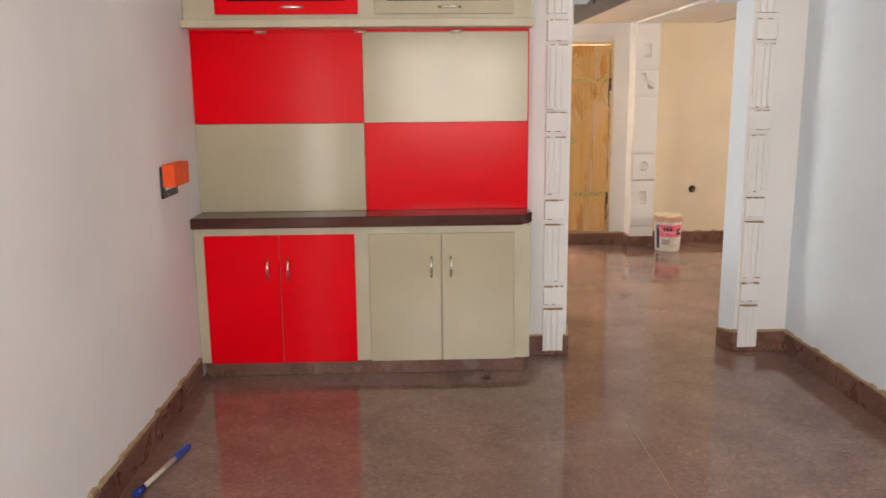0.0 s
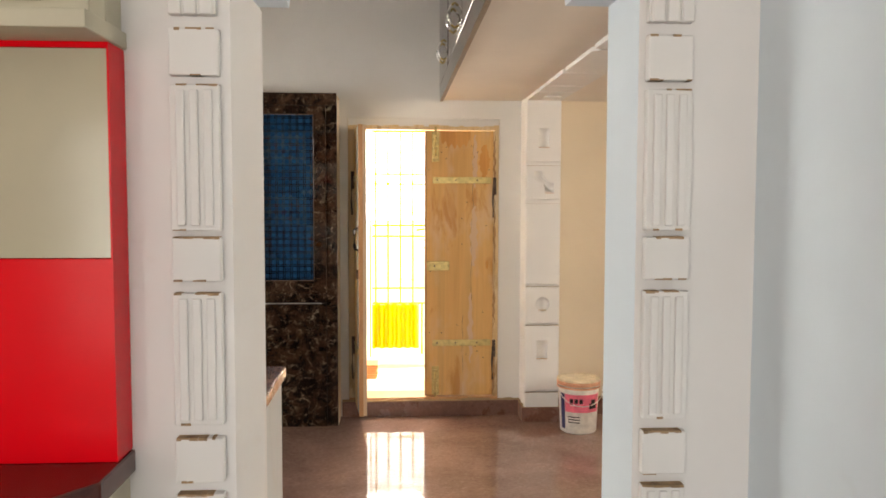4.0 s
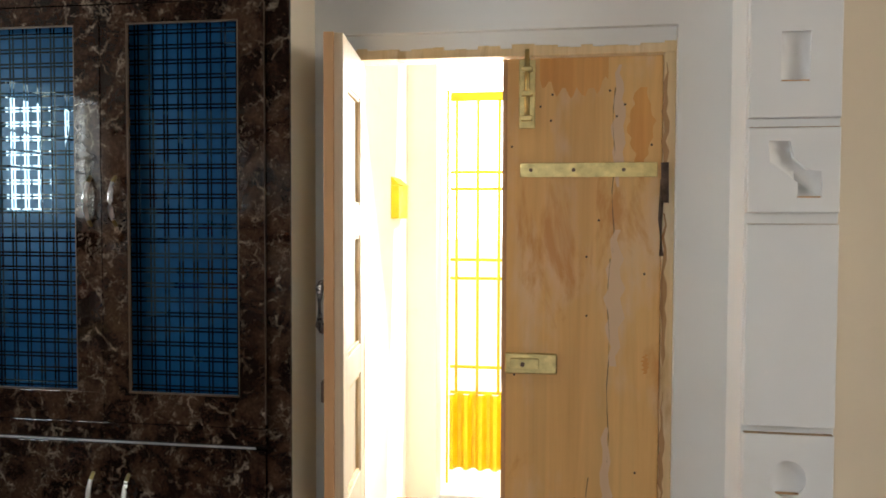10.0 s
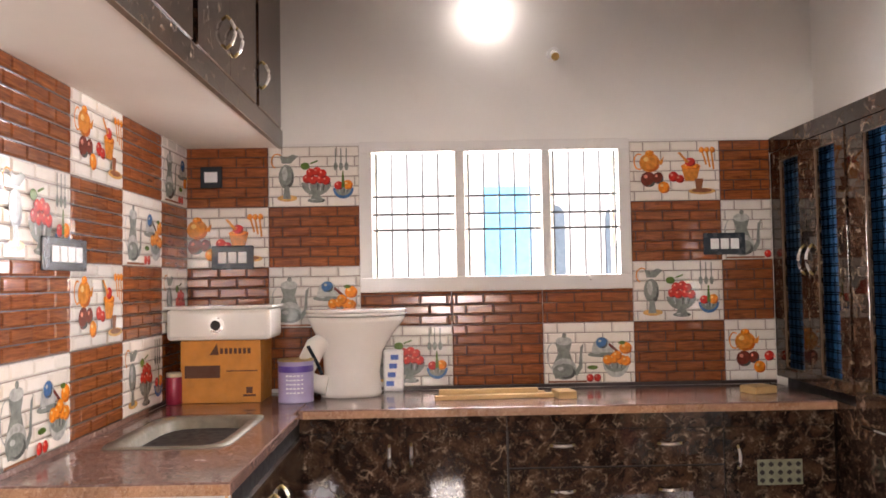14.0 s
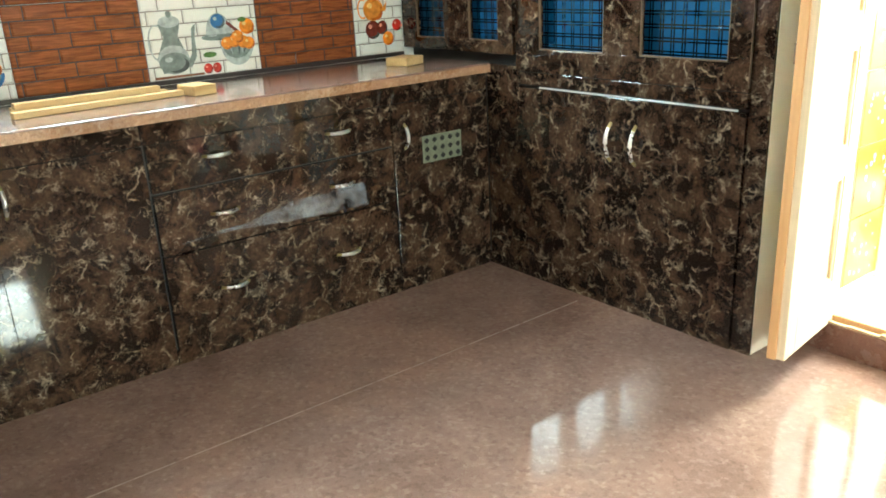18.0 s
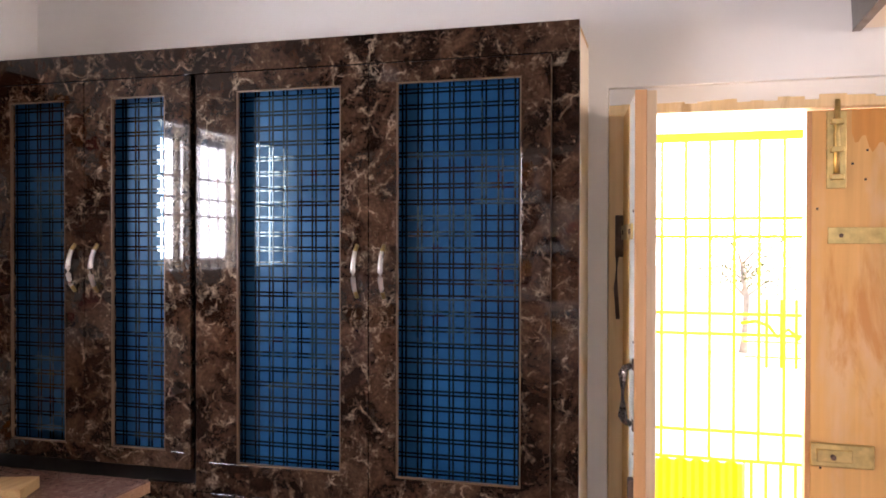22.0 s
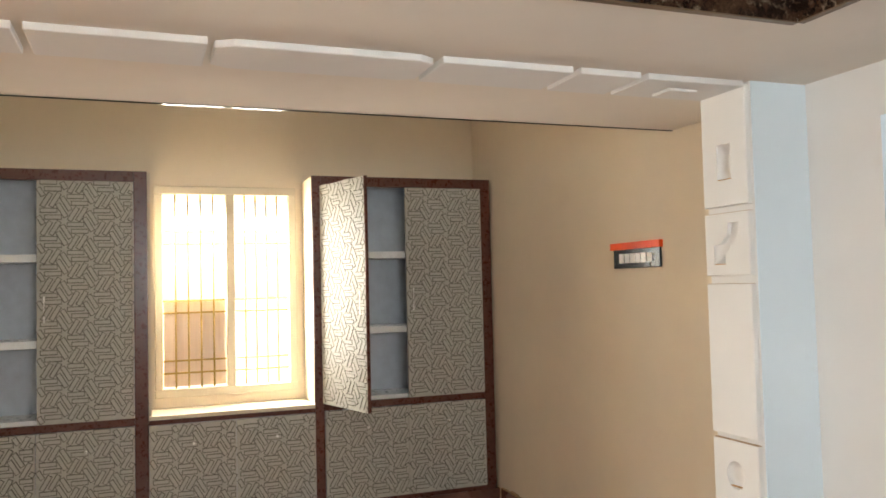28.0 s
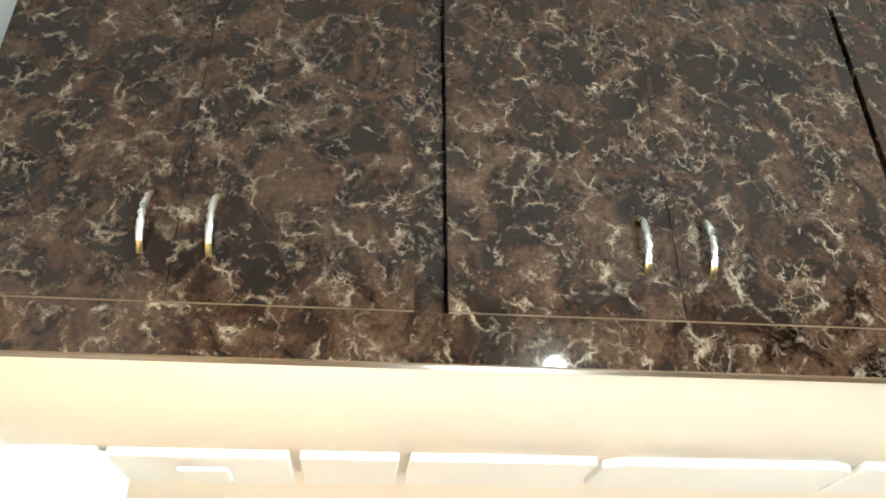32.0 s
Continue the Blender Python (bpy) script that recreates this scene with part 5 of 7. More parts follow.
# ---- arch trim on the living room side ----
def stain_ends(x0, x1, z0, z1, parent):
    """Ragged brown stains where a block meets the wall, above and below."""
    rng = random.Random(int(1000 * (x0 + 3 * z0)))
    for z, amount in ((z1, 0.8), (z0, 0.35)):
        bm = bmesh.new()
        x = x0 + 0.004
        while x < x1 - 0.012:
            w = rng.uniform(0.008, 0.026)
            if rng.random() < amount:
                h = rng.uniform(0.002, 0.006)
                box(x, YL - 0.0306, z - h if z == z1 else z, min(x + w, x1 - 0.003), YL - 0.001, z + 0.0012 if z == z1 else z + h, 0, bm)
            x += w + 0.001
        if bm.faces:
            part("joint_stain", bm, "joint_brown", parent, "brown-stained ragged joint")
        else:
            bm.free()


def fluted(x0, x1, z0, z1, parent):
    p = part("fluted_block", box(x0, YL - 0.028, z0, x1, YL - 0.0005, z1, 0.003), "panel_white", parent)
    n = 3
    w = (x1 - x0) / (n + 0.6)
    bm = bmesh.new()
    for k in range(n):
        cx = x0 + w * (k + 0.8)
        box(cx - w * 0.34, YL - 0.037, z0 + 0.012, cx + w * 0.34, YL - 0.0275, z1 - 0.012, 0.004, bm)
    part("flutes", bm, "panel_white", p)
    stain_ends(x0, x1, z0, z1, p)


def arch_trim():
    g = thing("arch_trim", ((AX0 + AX1) / 2, YL, 0.1), "white moulded blocks and fluted strips round the arch", "trim", kind="structure")
    for xa, xb in ((-0.714, -0.596), (0.452, 0.566)):
        for z0, z1 in ((1.810, 1.922), (1.314, 1.422), (0.815, 0.927), (0.312, 0.420)):
            stain_ends(xa, xb, z0, z1, part("plain_block", box(xa, YL - 0.030, z0, xb, YL - 0.0005, z1, 0.004), "panel_white", g))
        for z0, z1 in ((1.438, 1.789), (0.959, 1.285), (0.452, 0.786), (0.03, 0.285)):
            fluted(xa, xb, z0, z1, g)
        s = 1 if xa < 0 else -1
        outer = xa if xa < 0 else xb
        inner = outer + s * 0.111
        bed = [(outer + s * 0.004, 1.956), (inner, 1.956), (inner, 2.093), (outer + s * 0.27, 2.093), (outer + s * 0.243, 2.197), (outer + s * 0.004, 2.197)]
        part("corner_bed", prism(bed, "y", YL - 0.024, YL - 0.0005), "panel_white", g)
        for k in range(3):
            o = 0.037 * k
            zt = 2.20 - o
            end = outer + s * (0.245 + 0.022 * k)
            pts = [(outer + s * o, 1.954), (outer + s * (o + 0.031), 1.954), (outer + s * (o + 0.031), zt - 0.031), (end + s * 0.02, zt - 0.031), (end, zt), (outer + s * o, zt)]
            strip = part("corner_strip", prism(pts, "y", YL - 0.033, YL - 0.0005, bevel=0.003), "panel_white", g)
            if not k:
                stain_ends(min(outer, end), max(outer, end), zt - 0.002, zt, strip)

    def on(a, d):
        return (ARC_X - (ARC_RX + d) * math.cos(a), ARC_Z + (ARC_RZ + d) * math.sin(a))
    for a0, a1, bars in ((0.50, 0.78, 0), (0.84, 1.38, 1), (1.43, 1.71, 0), (1.76, 2.30, 1), (2.36, 2.64, 0)):
        angles = [a0 + (a1 - a0) * k / 6 for k in range(7)]
        if not bars:
            part("plain_block", prism([on(a, 0.014) for a in angles] + [on(a, 0.118) for a in reversed(angles)], "y", YL - 0.03, YL - 0.0005, bevel=0.003), "panel_white", g)
        else:
            part("arc_bed", prism([on(a, 0.016) for a in angles] + [on(a, 0.114) for a in reversed(angles)], "y", YL - 0.024, YL - 0.0005), "panel_white", g)
            for k in range(3):
                part("arc_strip", prism([on(a, 0.014 + 0.036 * k) for a in angles] + [on(a, 0.044 + 0.036 * k) for a in reversed(angles)], "y", YL - 0.032, YL - 0.0005, bevel=0.002), "panel_white", g)


arch_trim()


# ---- living room: display unit ----
TX0, TX1, TXM = LX0 + 0.002, -0.83, -1.725
TY, TF = -3.725, -3.91


def display_unit():
    u = thing("display_unit", (-1.72, -3.8, 0), "red and ivory chequered wall unit with a dark shelf and cupboards", "wall unit")
    yb = YL - 0.0005
    part("plinth", box(TX0 + 0.02, TF + 0.03, 0, TX1 - 0.02, yb, 0.085, 0.003), "skirting_stone", u, "dark stone plinth")
    part("base_carcass", box(TX0, TF, 0.0855, TX1 - 0.002, yb, 0.835, 0.003), "ivory_paint", u, "ivory-painted base cabinet")
    for x0, x1, mat, hx in ((-2.58, -2.187, "red", -2.248), (-2.183, -1.782, "red", -2.139), (-1.705, -1.318, "ivory", -1.371), (-1.314, -0.922, "ivory", -1.265)):
        d = part("cupboard_door", box(x0, TF - 0.018, 0.085, x1, TF - 0.0005, 0.795, 0.002), mat, u, mat + " laminate door")
        bow_handle(d, (hx, TF - 0.018, 0.612), (0, -1, 0), (0, 0, 1), 0.11, 0.028)
    part("shelf_top", prism([(TX0, TF - 0.045), (TX1 - 0.06, TF - 0.045), (TX1 + 0.012, TF + 0.05), (TX1 + 0.012, YL - 0.0005), (TX0, YL - 0.0005)], "z", 0.838, 0.895, bevel=0.004), "shelf_wood", u, "dark polished wooden shelf with a bevelled edge")
    for x0, x1, z0, z1, mat in ((TX0, TXM - 0.001, 0.896, 1.376, "ivory"), (TXM + 0.001, TX1, 0.896, 1.376, "red"), (TX0, TXM - 0.001, 1.378, 1.857, "red"), (TXM + 0.001, TX1, 1.378, 1.857, "ivory")):
        part("back_panel", box(x0, TY, z0, x1, yb, z1, 0.001), mat, u, "glossy " + mat + " back panel")
    part("edge_tape", box(TX0, TY - 0.004, 1.858, TX1 + 0.004, yb, 1.8715), "red", u, "thin red edging")
    part("light_shelf", box(TX0, TF - 0.03 + 0.06, 1.872, TX1 + 0.012, yb, 1.912, 0.003), "ivory_paint", u, "ivory light shelf")
    part("edge_tape", box(TX1 + 0.0005, TY - 0.004, 0.897, TX1 + 0.005, yb, 1.8575), "red", u, "thin red edging")
    for x in (-2.25, -1.73, -1.22):
        part("spotlight", lathe(x, TY - 0.07, [(0.028, 1.846), (0.034, 1.85), (0.034, 1.8575)], 20), "chrome", u, "small round spotlight")
    part("top_box", box(TX0, TY + 0.0, 1.9125, TX1, yb, 2.385, 0.003), "ivory_paint", u)
    part("top_face", box(TX0, TY - 0.1, 1.9125, TX1, TY - 0.0005, 2.385, 0.003), "ivory_paint", u)
    for x0, x1, mat in ((-2.47, -1.735, "red"), (-1.65, -0.927, "ivory")):
        z0, z1, b = 1.938, 2.295, 0.066
        y0 = TY - 0.121
        d = part("flap_door", box(x0, y0, z0, x1, TY - 0.1005, z0 + b, 0.002), mat, u, mat + " flap door with dark glass")
        for q in ((x0, z1 - b, x1, z1), (x0, z0 + b, x0 + b, z1 - b), (x1 - b, z0 + b, x1, z1 - b)):
            part("door_rail", box(q[0], y0, q[1], q[2], TY - 0.1005, q[3], 0.001), mat, d)
        part("pane", box(x0 + b, y0 + 0.008, z0 + b, x1 - b, y0 + 0.013, z1 - b), "dark_glass", d, "black glass pane")
        bow_handle(d, ((x0 + x1) / 2 + 0.03, y0, z0 + 0.034), (0, -1, 0), (1, 0, 0), 0.115, 0.02)


display_unit()


# ---- electrical fittings ----
def switch_board(name, at, wide, high, axis, sign, switches, label, tape=None):
    x, y, z = at
    s = thing(name, at, label, "switchboard")

    def b(u0, u1, z0, z1, d0, d1, bev=0.002):
        if axis == "x":
            return box(x + sign * d0, y + u0, z + z0, x + sign * d1, y + u1, z + z1, bev)
        return box(x + u0, y + sign * d0, z + z0, x + u1, y + sign * d1, z + z1, bev)
    part("plate", b(-wide / 2, wide / 2, -high / 2, high / 2, 0.0, 0.012, 0.004), "switch_black", s)
    for k in range(switches):
        c = -wide * 0.36 + wide * 0.72 * (k + 0.5) / switches
        hw = wide * 0.30 / switches
        part("rocker", b(c - hw, c + hw, -high * 0.24, high * 0.24, 0.0122, 0.018, 0.003), "switch_white", s)
    if tape:
        for t in tape:
            part("masking_tape", b(*t), "orange_tape", s, "orange masking tape")
    return s


TF_W = WF + 0.012
switch_board("switchboard", (TF_W, -0.574, 1.65), 0.222, 0.115, "x", 1, 3, "black switch plate with three white rockers on the tiles")
switch_board("switchboard", (TF_W, -3.17, 1.62), 0.22, 0.125, "x", 1, 3, "black switch plate with three white rockers on the tiles")
switch_board("switch_socket", (TF_W, -3.28, 2.045), 0.115, 0.115, "x", 1, 1, "small black socket plate on the tiles")
switch_board("switchboard", (-1.05, YS + 0.012, 1.592), 0.33, 0.115, "y", 1, 4, "black switch plate with white rockers on the sink wall")
switch_board("switchboard", (1.865, SD, 1.622), 0.40, 0.10, "y", 1, 6, "black switchboard with six rockers and orange tape along its top", [(-0.21, 0.215, 0.045, 0.08, 0.0, 0.022)])
b = thing("switchboard", (2.33, NF - 0.012, 1.63), "small pale switch plate with a folded flap of orange tape", "switchboard")
part("plate", box(2.245, NF - 0.024, 1.545, 2.405, NF - 0.0125, 1.70, 0.004), "window_paint", b)
part("rocker", box(2.29, NF - 0.030, 1.64, 2.35, NF - 0.0242, 1.685, 0.003), "switch_white", b)
part("masking_tape", prism([(2.235, 1.625), (2.32, 1.64), (2.43, 1.615), (2.415, 1.545), (2.355, 1.475), (2.24, 1.535)], "y", NF - 0.040, NF - 0.0245, bevel=0.004), "orange_tape", b, "orange masking tape")
switch_board("switchboard", (LX0, -4.27, 1.13), 0.24, 0.15, "x", 1, 2, "switch plate covered with orange tape in the living room", [(-0.12, 0.12, -0.02, 0.085, 0.013, 0.07)])

b = thing("wall_bulb", (WF, -1.82, 2.9), "glowing round bulb in a white holder on the kitchen wall", "bulb")
part("holder", rod([(WF + 0.001, -1.82, 2.90), (WF + 0.05, -1.82, 2.90)], 0.024, 14), "switch_white", b)
bm = bmesh.new()
bmesh.ops.create_uvsphere(bm, u_segments=24, v_segments=14, radius=0.062)
bmesh.ops.translate(bm, verts=bm.verts, vec=(WF + 0.11, -1.82, 2.90))
for fc in bm.faces:
    fc.smooth = True
part("globe", bm, glow("bulb_glow", (1.0, 0.97, 0.93), 6), b, "glowing white globe")
b2 = thing("bulb_holder", (WF, -1.455, 2.68), "empty white bulb holder on the kitchen wall", "bulb holder")
part("base", rod([(WF + 0.001, -1.455, 2.68), (WF + 0.025, -1.455, 2.68)], 0.035, 18), "switch_white", b2)
part("socket", rod([(WF + 0.0255, -1.455, 2.68), (WF + 0.07, -1.455, 2.65)], 0.019, 14), "switch_white", b2)
part("socket_rim", rod([(WF + 0.066, -1.455, 2.653), (WF + 0.074, -1.455, 2.648)], 0.021, 14), "brass", b2)


# ---- things on the worktop ----
M["lilac"] = plain("lilac", (0.42, 0.38, 0.60), 0.35, vary=0.1)
M["violet"] = plain("violet", (0.10, 0.06, 0.32), 0.35)
M["can_red"] = plain("can_red", (0.30, 0.02, 0.05), 0.35)
M["print_blue_ink"] = plain("print_blue_ink", (0.04, 0.12, 0.5), 0.5)
def toilet():
    t = thing("toilet_bowl", (-2.29, -2.545, TOP), "unfitted white ceramic toilet bowl standing on the worktop", "toilet")
    cx, cy = -2.29, -2.53
    made = bmesh.new()
    n = 32
    rings = []
    for hx, hy, oy, z in ((0.095, 0.150, -0.01, 0.0), (0.100, 0.155, -0.01, 0.02), (0.088, 0.140, -0.005, 0.12), (0.095, 0.150, 0.0, 0.22), (0.130, 0.195, 0.01, 0.31), (0.165, 0.235, 0.02, 0.37), (0.172, 0.245, 0.02, 0.395), (0.150, 0.22, 0.02, 0.40), (0.10, 0.16, 0.02, 0.33)):
        rings.append([made.verts.new((cx + hx * math.cos(2 * math.pi * k / n), cy + oy + hy * math.sin(2 * math.pi * k / n), TOP + 0.001 + z)) for k in range(n)])
    for a, b in zip(rings, rings[1:]):
        for k in range(n):
            made.faces.new((a[k], a[(k + 1) % n], b[(k + 1) % n], b[k])).smooth = True
    made.faces.new(rings[0][::-1])
    made.faces.new(rings[-1])
    part("bowl", made, "ceramic", t)
    lid = []
    for k in range(n):
        a = 2 * math.pi * k / n
        lid.append((cx + 0.178 * math.cos(a), cy + 0.02 + 0.252 * math.sin(a)))
    part("seat", prism(lid, "z", TOP + 0.4035, TOP + 0.418, bevel=0.004), "ceramic", t, "white plastic seat")
    part("lid", prism([(cx + (x - cx) * 0.99, y) for x, y in lid], "z", TOP + 0.4195, TOP + 0.436, bevel=0.005), "ceramic", t, "white plastic lid")
    part("trap", rod([(cx + 0.03, cy - 0.10, TOP + 0.30), (cx + 0.04, cy - 0.18, TOP + 0.25), (cx + 0.05, cy - 0.225, TOP + 0.16), (cx + 0.05, cy - 0.20, TOP + 0.075), (cx + 0.05, cy - 0.12, TOP + 0.06)], [0.05, 0.055, 0.055, 0.052, 0.05], 18), "ceramic", t, "curved ceramic trap")
    part("seal_strip", rod([(cx + 0.094, cy - 0.21, TOP + 0.26), (cx + 0.104, cy - 0.165, TOP + 0.18), (cx + 0.103, cy - 0.14, TOP + 0.12)], 0.009, 8), "switch_black", t, "black rubber strip")


toilet()


def carton():
    c = thing("cardboard_carton", (-2.25, -3.15, TOP), "orange-brown cardboard carton with dark printed bars", "carton")
    x1, y0, y1, z0, z1 = -2.12, -3.34, -2.955, TOP + 0.001, TOP + 0.30
    part("body", box(-2.38, y0, z0, x1, y1, z1, 0.004), "carton", c)
    part("tape", box(-2.27, y0 + 0.002, z1, -2.22, y1 - 0.002, z1 + 0.0012), "straw_tape", c)
    for u0, u1, a, b in ((0.02, 0.19, 0.12, 0.18), (0.22, 0.37, 0.15, 0.155), (0.30, 0.36, 0.03, 0.04), (0.315, 0.345, 0.045, 0.075)):
        part("printed_bar", box(x1, y0 + u0, z0 + a, x1 + 0.0012, y0 + u1, z0 + b), "carton_ink", c)
    for k in range(7):
        part("printed_bar", box(x1, y0 + 0.19 + 0.022 * k, z0 + 0.235, x1 + 0.0012, y0 + 0.205 + 0.022 * k, z0 + 0.262), "carton_ink", c)
    part("printed_mark", prism([(y0 + 0.14, z0 + 0.23), (y0 + 0.185, z0 + 0.23), (y0 + 0.175, z0 + 0.285)], "x", x1 + 0.0002, x1 + 0.0013), "carton_ink", c)


M["carton"] = plain("carton", (0.62, 0.25, 0.045), 0.7, vary=0.12, scale=14, relief=0.1)
M["carton_ink"] = plain("carton_ink", (0.10, 0.035, 0.015), 0.6)
M["straw_tape"] = plain("straw_tape", (0.5, 0.33, 0.14), 0.3)
carton()
t = thing("toilet_cistern", (-2.26, -3.14, TOP + 0.31), "white ceramic toilet cistern lying on the carton", "cistern")
part("tank", box(-2.37, -3.40, TOP + 0.3025, -2.09, -2.90, TOP + 0.452, 0.02), "ceramic", t)
part("tank_rim", box(-2.38, -3.41, TOP + 0.4525, -2.08, -2.89, TOP + 0.468, 0.006), "ceramic", t)
part("inlet_ring", rod([(-2.0895, -3.16, TOP + 0.375), (-2.078, -3.16, TOP + 0.375)], 0.038, 20), "chrome", t, "steel inlet ring")
part("inlet_hole", rod([(-2.0775, -3.16, TOP + 0.375), (-2.0765, -3.16, TOP + 0.375)], 0.024, 18), "groove", t)
c = thing("paint_can", (-2.14, -2.79, TOP), "lilac paint can with a gold lid", "paint can", "paint cans")
part("body", lathe(-2.14, -2.79, [(0.084, TOP + 0.001), (0.086, TOP + 0.006), (0.084, TOP + 0.012), (0.084, TOP + 0.185), (0.087, TOP + 0.19), (0.087, TOP + 0.196)], 32), "lilac", c)
part("label_band", lathe(-2.14, -2.79, [(0.0845, TOP + 0.145), (0.0848, TOP + 0.146), (0.0848, TOP + 0.174), (0.0845, TOP + 0.175)], 32), "violet", c, "violet label band")
part("lid", lathe(-2.14, -2.79, [(0.087, TOP + 0.1962), (0.088, TOP + 0.203), (0.078, TOP + 0.205), (0.074, TOP + 0.199)], 32), "brass", c, "gold-coloured lid")
bm = bmesh.new()
for k in range(5):
    for ang in (0, 12, -12, 24, -24):
        a = radians(ang + 5)
        p = Vector((-2.14 + 0.0848 * math.cos(a), -2.79 + 0.0848 * math.sin(a), TOP + 0.05 + 0.02 * k))
        box(p.x - 0.0015, p.y - 0.006, p.z - 0.003, p.x + 0.001, p.y + 0.006, p.z + 0.003, 0, bm)
part("label_lines", bm, "switch_white", c)

c = thing("paint_can", (-2.16, -3.375, TOP), "small red can with a cream lid", "paint can", "paint cans")
part("body", lathe(-2.12, -3.37, [(0.036, TOP + 0.001), (0.038, TOP + 0.005), (0.038, TOP + 0.125), (0.036, TOP + 0.13)], 24), "can_red", c)
part("lid", lathe(-2.12, -3.37, [(0.037, TOP + 0.1303), (0.037, TOP + 0.148), (0.033, TOP + 0.152)], 24), "ivory_paint", c)
p = thing("cement_packet", (-2.40, -2.33, TOP), "white paper packet with blue print leaning on the tiles", "packet")
part("packet", box(-2.452, -2.385, TOP + 0.001, -2.41, -2.28, TOP + 0.215, 0.008), "switch_white", p)
for k in range(4):
    part("printed_bar", box(-2.4098, -2.37 + 0.008 * k, TOP + 0.03 + 0.045 * k, -2.4088, -2.33 + 0.008 * k, TOP + 0.055 + 0.045 * k), "print_blue_ink", p)
w = thing("timber_offcuts", (-2.2, -1.8, TOP), "loose planed timber battens lying on the worktop", "timber")
for x, y0, y1, z, r in ((-2.10, -2.12, -1.55, 0.0, 4), (-2.20, -2.10, -1.58, 0.0, -2), (-2.15, -2.10, -1.62, 0.021, 1)):
    bm = box(-0.02, -(y1 - y0) / 2, 0, 0.02, (y1 - y0) / 2, 0.02, 0.002)
    bm.transform(pose(x, (y0 + y1) / 2, TOP + 0.001 + z, 0, 0, r))
    part("batten", bm, "ply", w)
bm = box(-0.06, -0.045, 0, 0.06, 0.045, 0.035, 0.003)
bm.transform(pose(-2.10, -1.50, TOP + 0.001, 0, 0, 8))
part("block", bm, "ply", w)
w = thing("wooden_block", (-2.13, -0.55, TOP), "small yellowish wooden block on the worktop", "wooden block")
bm = box(-0.055, -0.065, 0, 0.055, 0.065, 0.035, 0.004)
bm.transform(pose(-2.13, -0.55, TOP + 0.001, 0, 0, 20))
part("block", bm, "ply", w)
w = thing("wooden_block", (-0.75, -0.2, 2.2), "small wooden offcut lying above the cupboard", "wooden block")
part("block", box(-0.80, -0.22, 2.201, -0.62, -0.13, 2.222, 0.003), "ply", w)

# ---- things on the floor and walls ----
BX, BY = 1.03, -0.475


def bucket():
    b = thing("paint_bucket", (BX, BY, 0), "splashed white plastic paint bucket with a pink label and wire handle", "bucket")
    part("body", lathe(BX, BY, [(0.112, 0.001), (0.118, 0.008), (0.132, 0.30), (0.134, 0.305)], 36), "bucket_white", b)
    for z in (0.292, 0.312, 0.326):
        part("rim_ring", lathe(BX, BY, [(0.134, z), (0.142, z + 0.003), (0.142, z + 0.010), (0.134, z + 0.012)], 36), "bucket_rim", b)
    part("lid", lathe(BX, BY, [(0.140, 0.3385), (0.143, 0.342), (0.141, 0.352), (0.125, 0.354), (0.122, 0.346)], 36), "bucket_lid", b, "dirty cream lid")
    made = bmesh.new()
    n = 14

    def curve(z0, z1, a0, a1, off, mat):
        rows_ = []
        for z in (z0, z1):
            r = 0.118 + (0.132 - 0.118) * (z - 0.008) / 0.292 + off
            rows_.append([made.verts.new((BX + r * math.cos(radians(a0 + (a1 - a0) * k / n)), BY + r * math.sin(radians(a0 + (a1 - a0) * k / n)), z)) for k in range(n + 1)])
        for k in range(n):
            f = made.faces.new((rows_[0][k], rows_[0][k + 1], rows_[1][k + 1], rows_[1][k]))
            f.material_index = mat
            f.smooth = True
    curve(0.145, 0.262, 215, 330, 0.0008, 0)
    curve(0.03, 0.262, 196, 214, 0.0008, 1)
    curve(0.168, 0.205, 290, 318, 0.0014, 2)
    curve(0.205, 0.228, 296, 312, 0.0014, 2)
    for k in range(3):
        curve(0.205, 0.235, 232 + 14 * k, 242 + 14 * k, 0.0014, 2)
    curve(0.188, 0.192, 232, 270, 0.0014, 3)
    for k in range(3):
        curve(0.075 + 0.018 * k, 0.082 + 0.018 * k, 225, 262, 0.0010, 2)
    part("label", made, ["bucket_pink", "bucket_navy", "groove", "bucket_white"], b, "pink label with dark shapes")
    pts = []
    for k in range(13):
        a = math.pi * k / 12
        pts.append((BX + 0.146 * math.cos(a), BY - 0.05 - 0.095 * math.sin(a), 0.30 - 0.11 * math.sin(a)))
    part("handle", rod(pts, 0.003, 6), "chrome", b, "thin wire handle")


for key, col, rg in (("bucket_white", (0.78, 0.76, 0.71), 0.35), ("bucket_rim", (0.75, 0.42, 0.26), 0.5), ("bucket_lid", (0.72, 0.62, 0.45), 0.6), ("bucket_pink", (0.85, 0.18, 0.26), 0.4), ("bucket_navy", (0.03, 0.035, 0.12), 0.4), ("stick_blue", (0.015, 0.05, 0.30), 0.3), ("stick_cream", (0.55, 0.48, 0.40), 0.4)):
    M[key] = plain(key, col, rg, vary=0.18, scale=22, relief=0.05)
bucket()
p = thing("drain_pipe", (1.39, NF, 0.55), "capped pipe end in a rough hole low in the wall", "pipe")
bm = rod([(1.39, NF - 0.0125, 0.552), (1.39, NF - 0.0145, 0.552)], 0.036, 14)
part("hole_edge", bm, "groove", p)
part("pipe_end", rod([(1.395, NF - 0.0148, 0.545), (1.40, NF - 0.045, 0.54)], 0.014, 14), "brass", p)
s = thing("painting_stick", (-2.51, -5.03, 0), "thin stick with blue plastic ends on the living room floor", "stick")
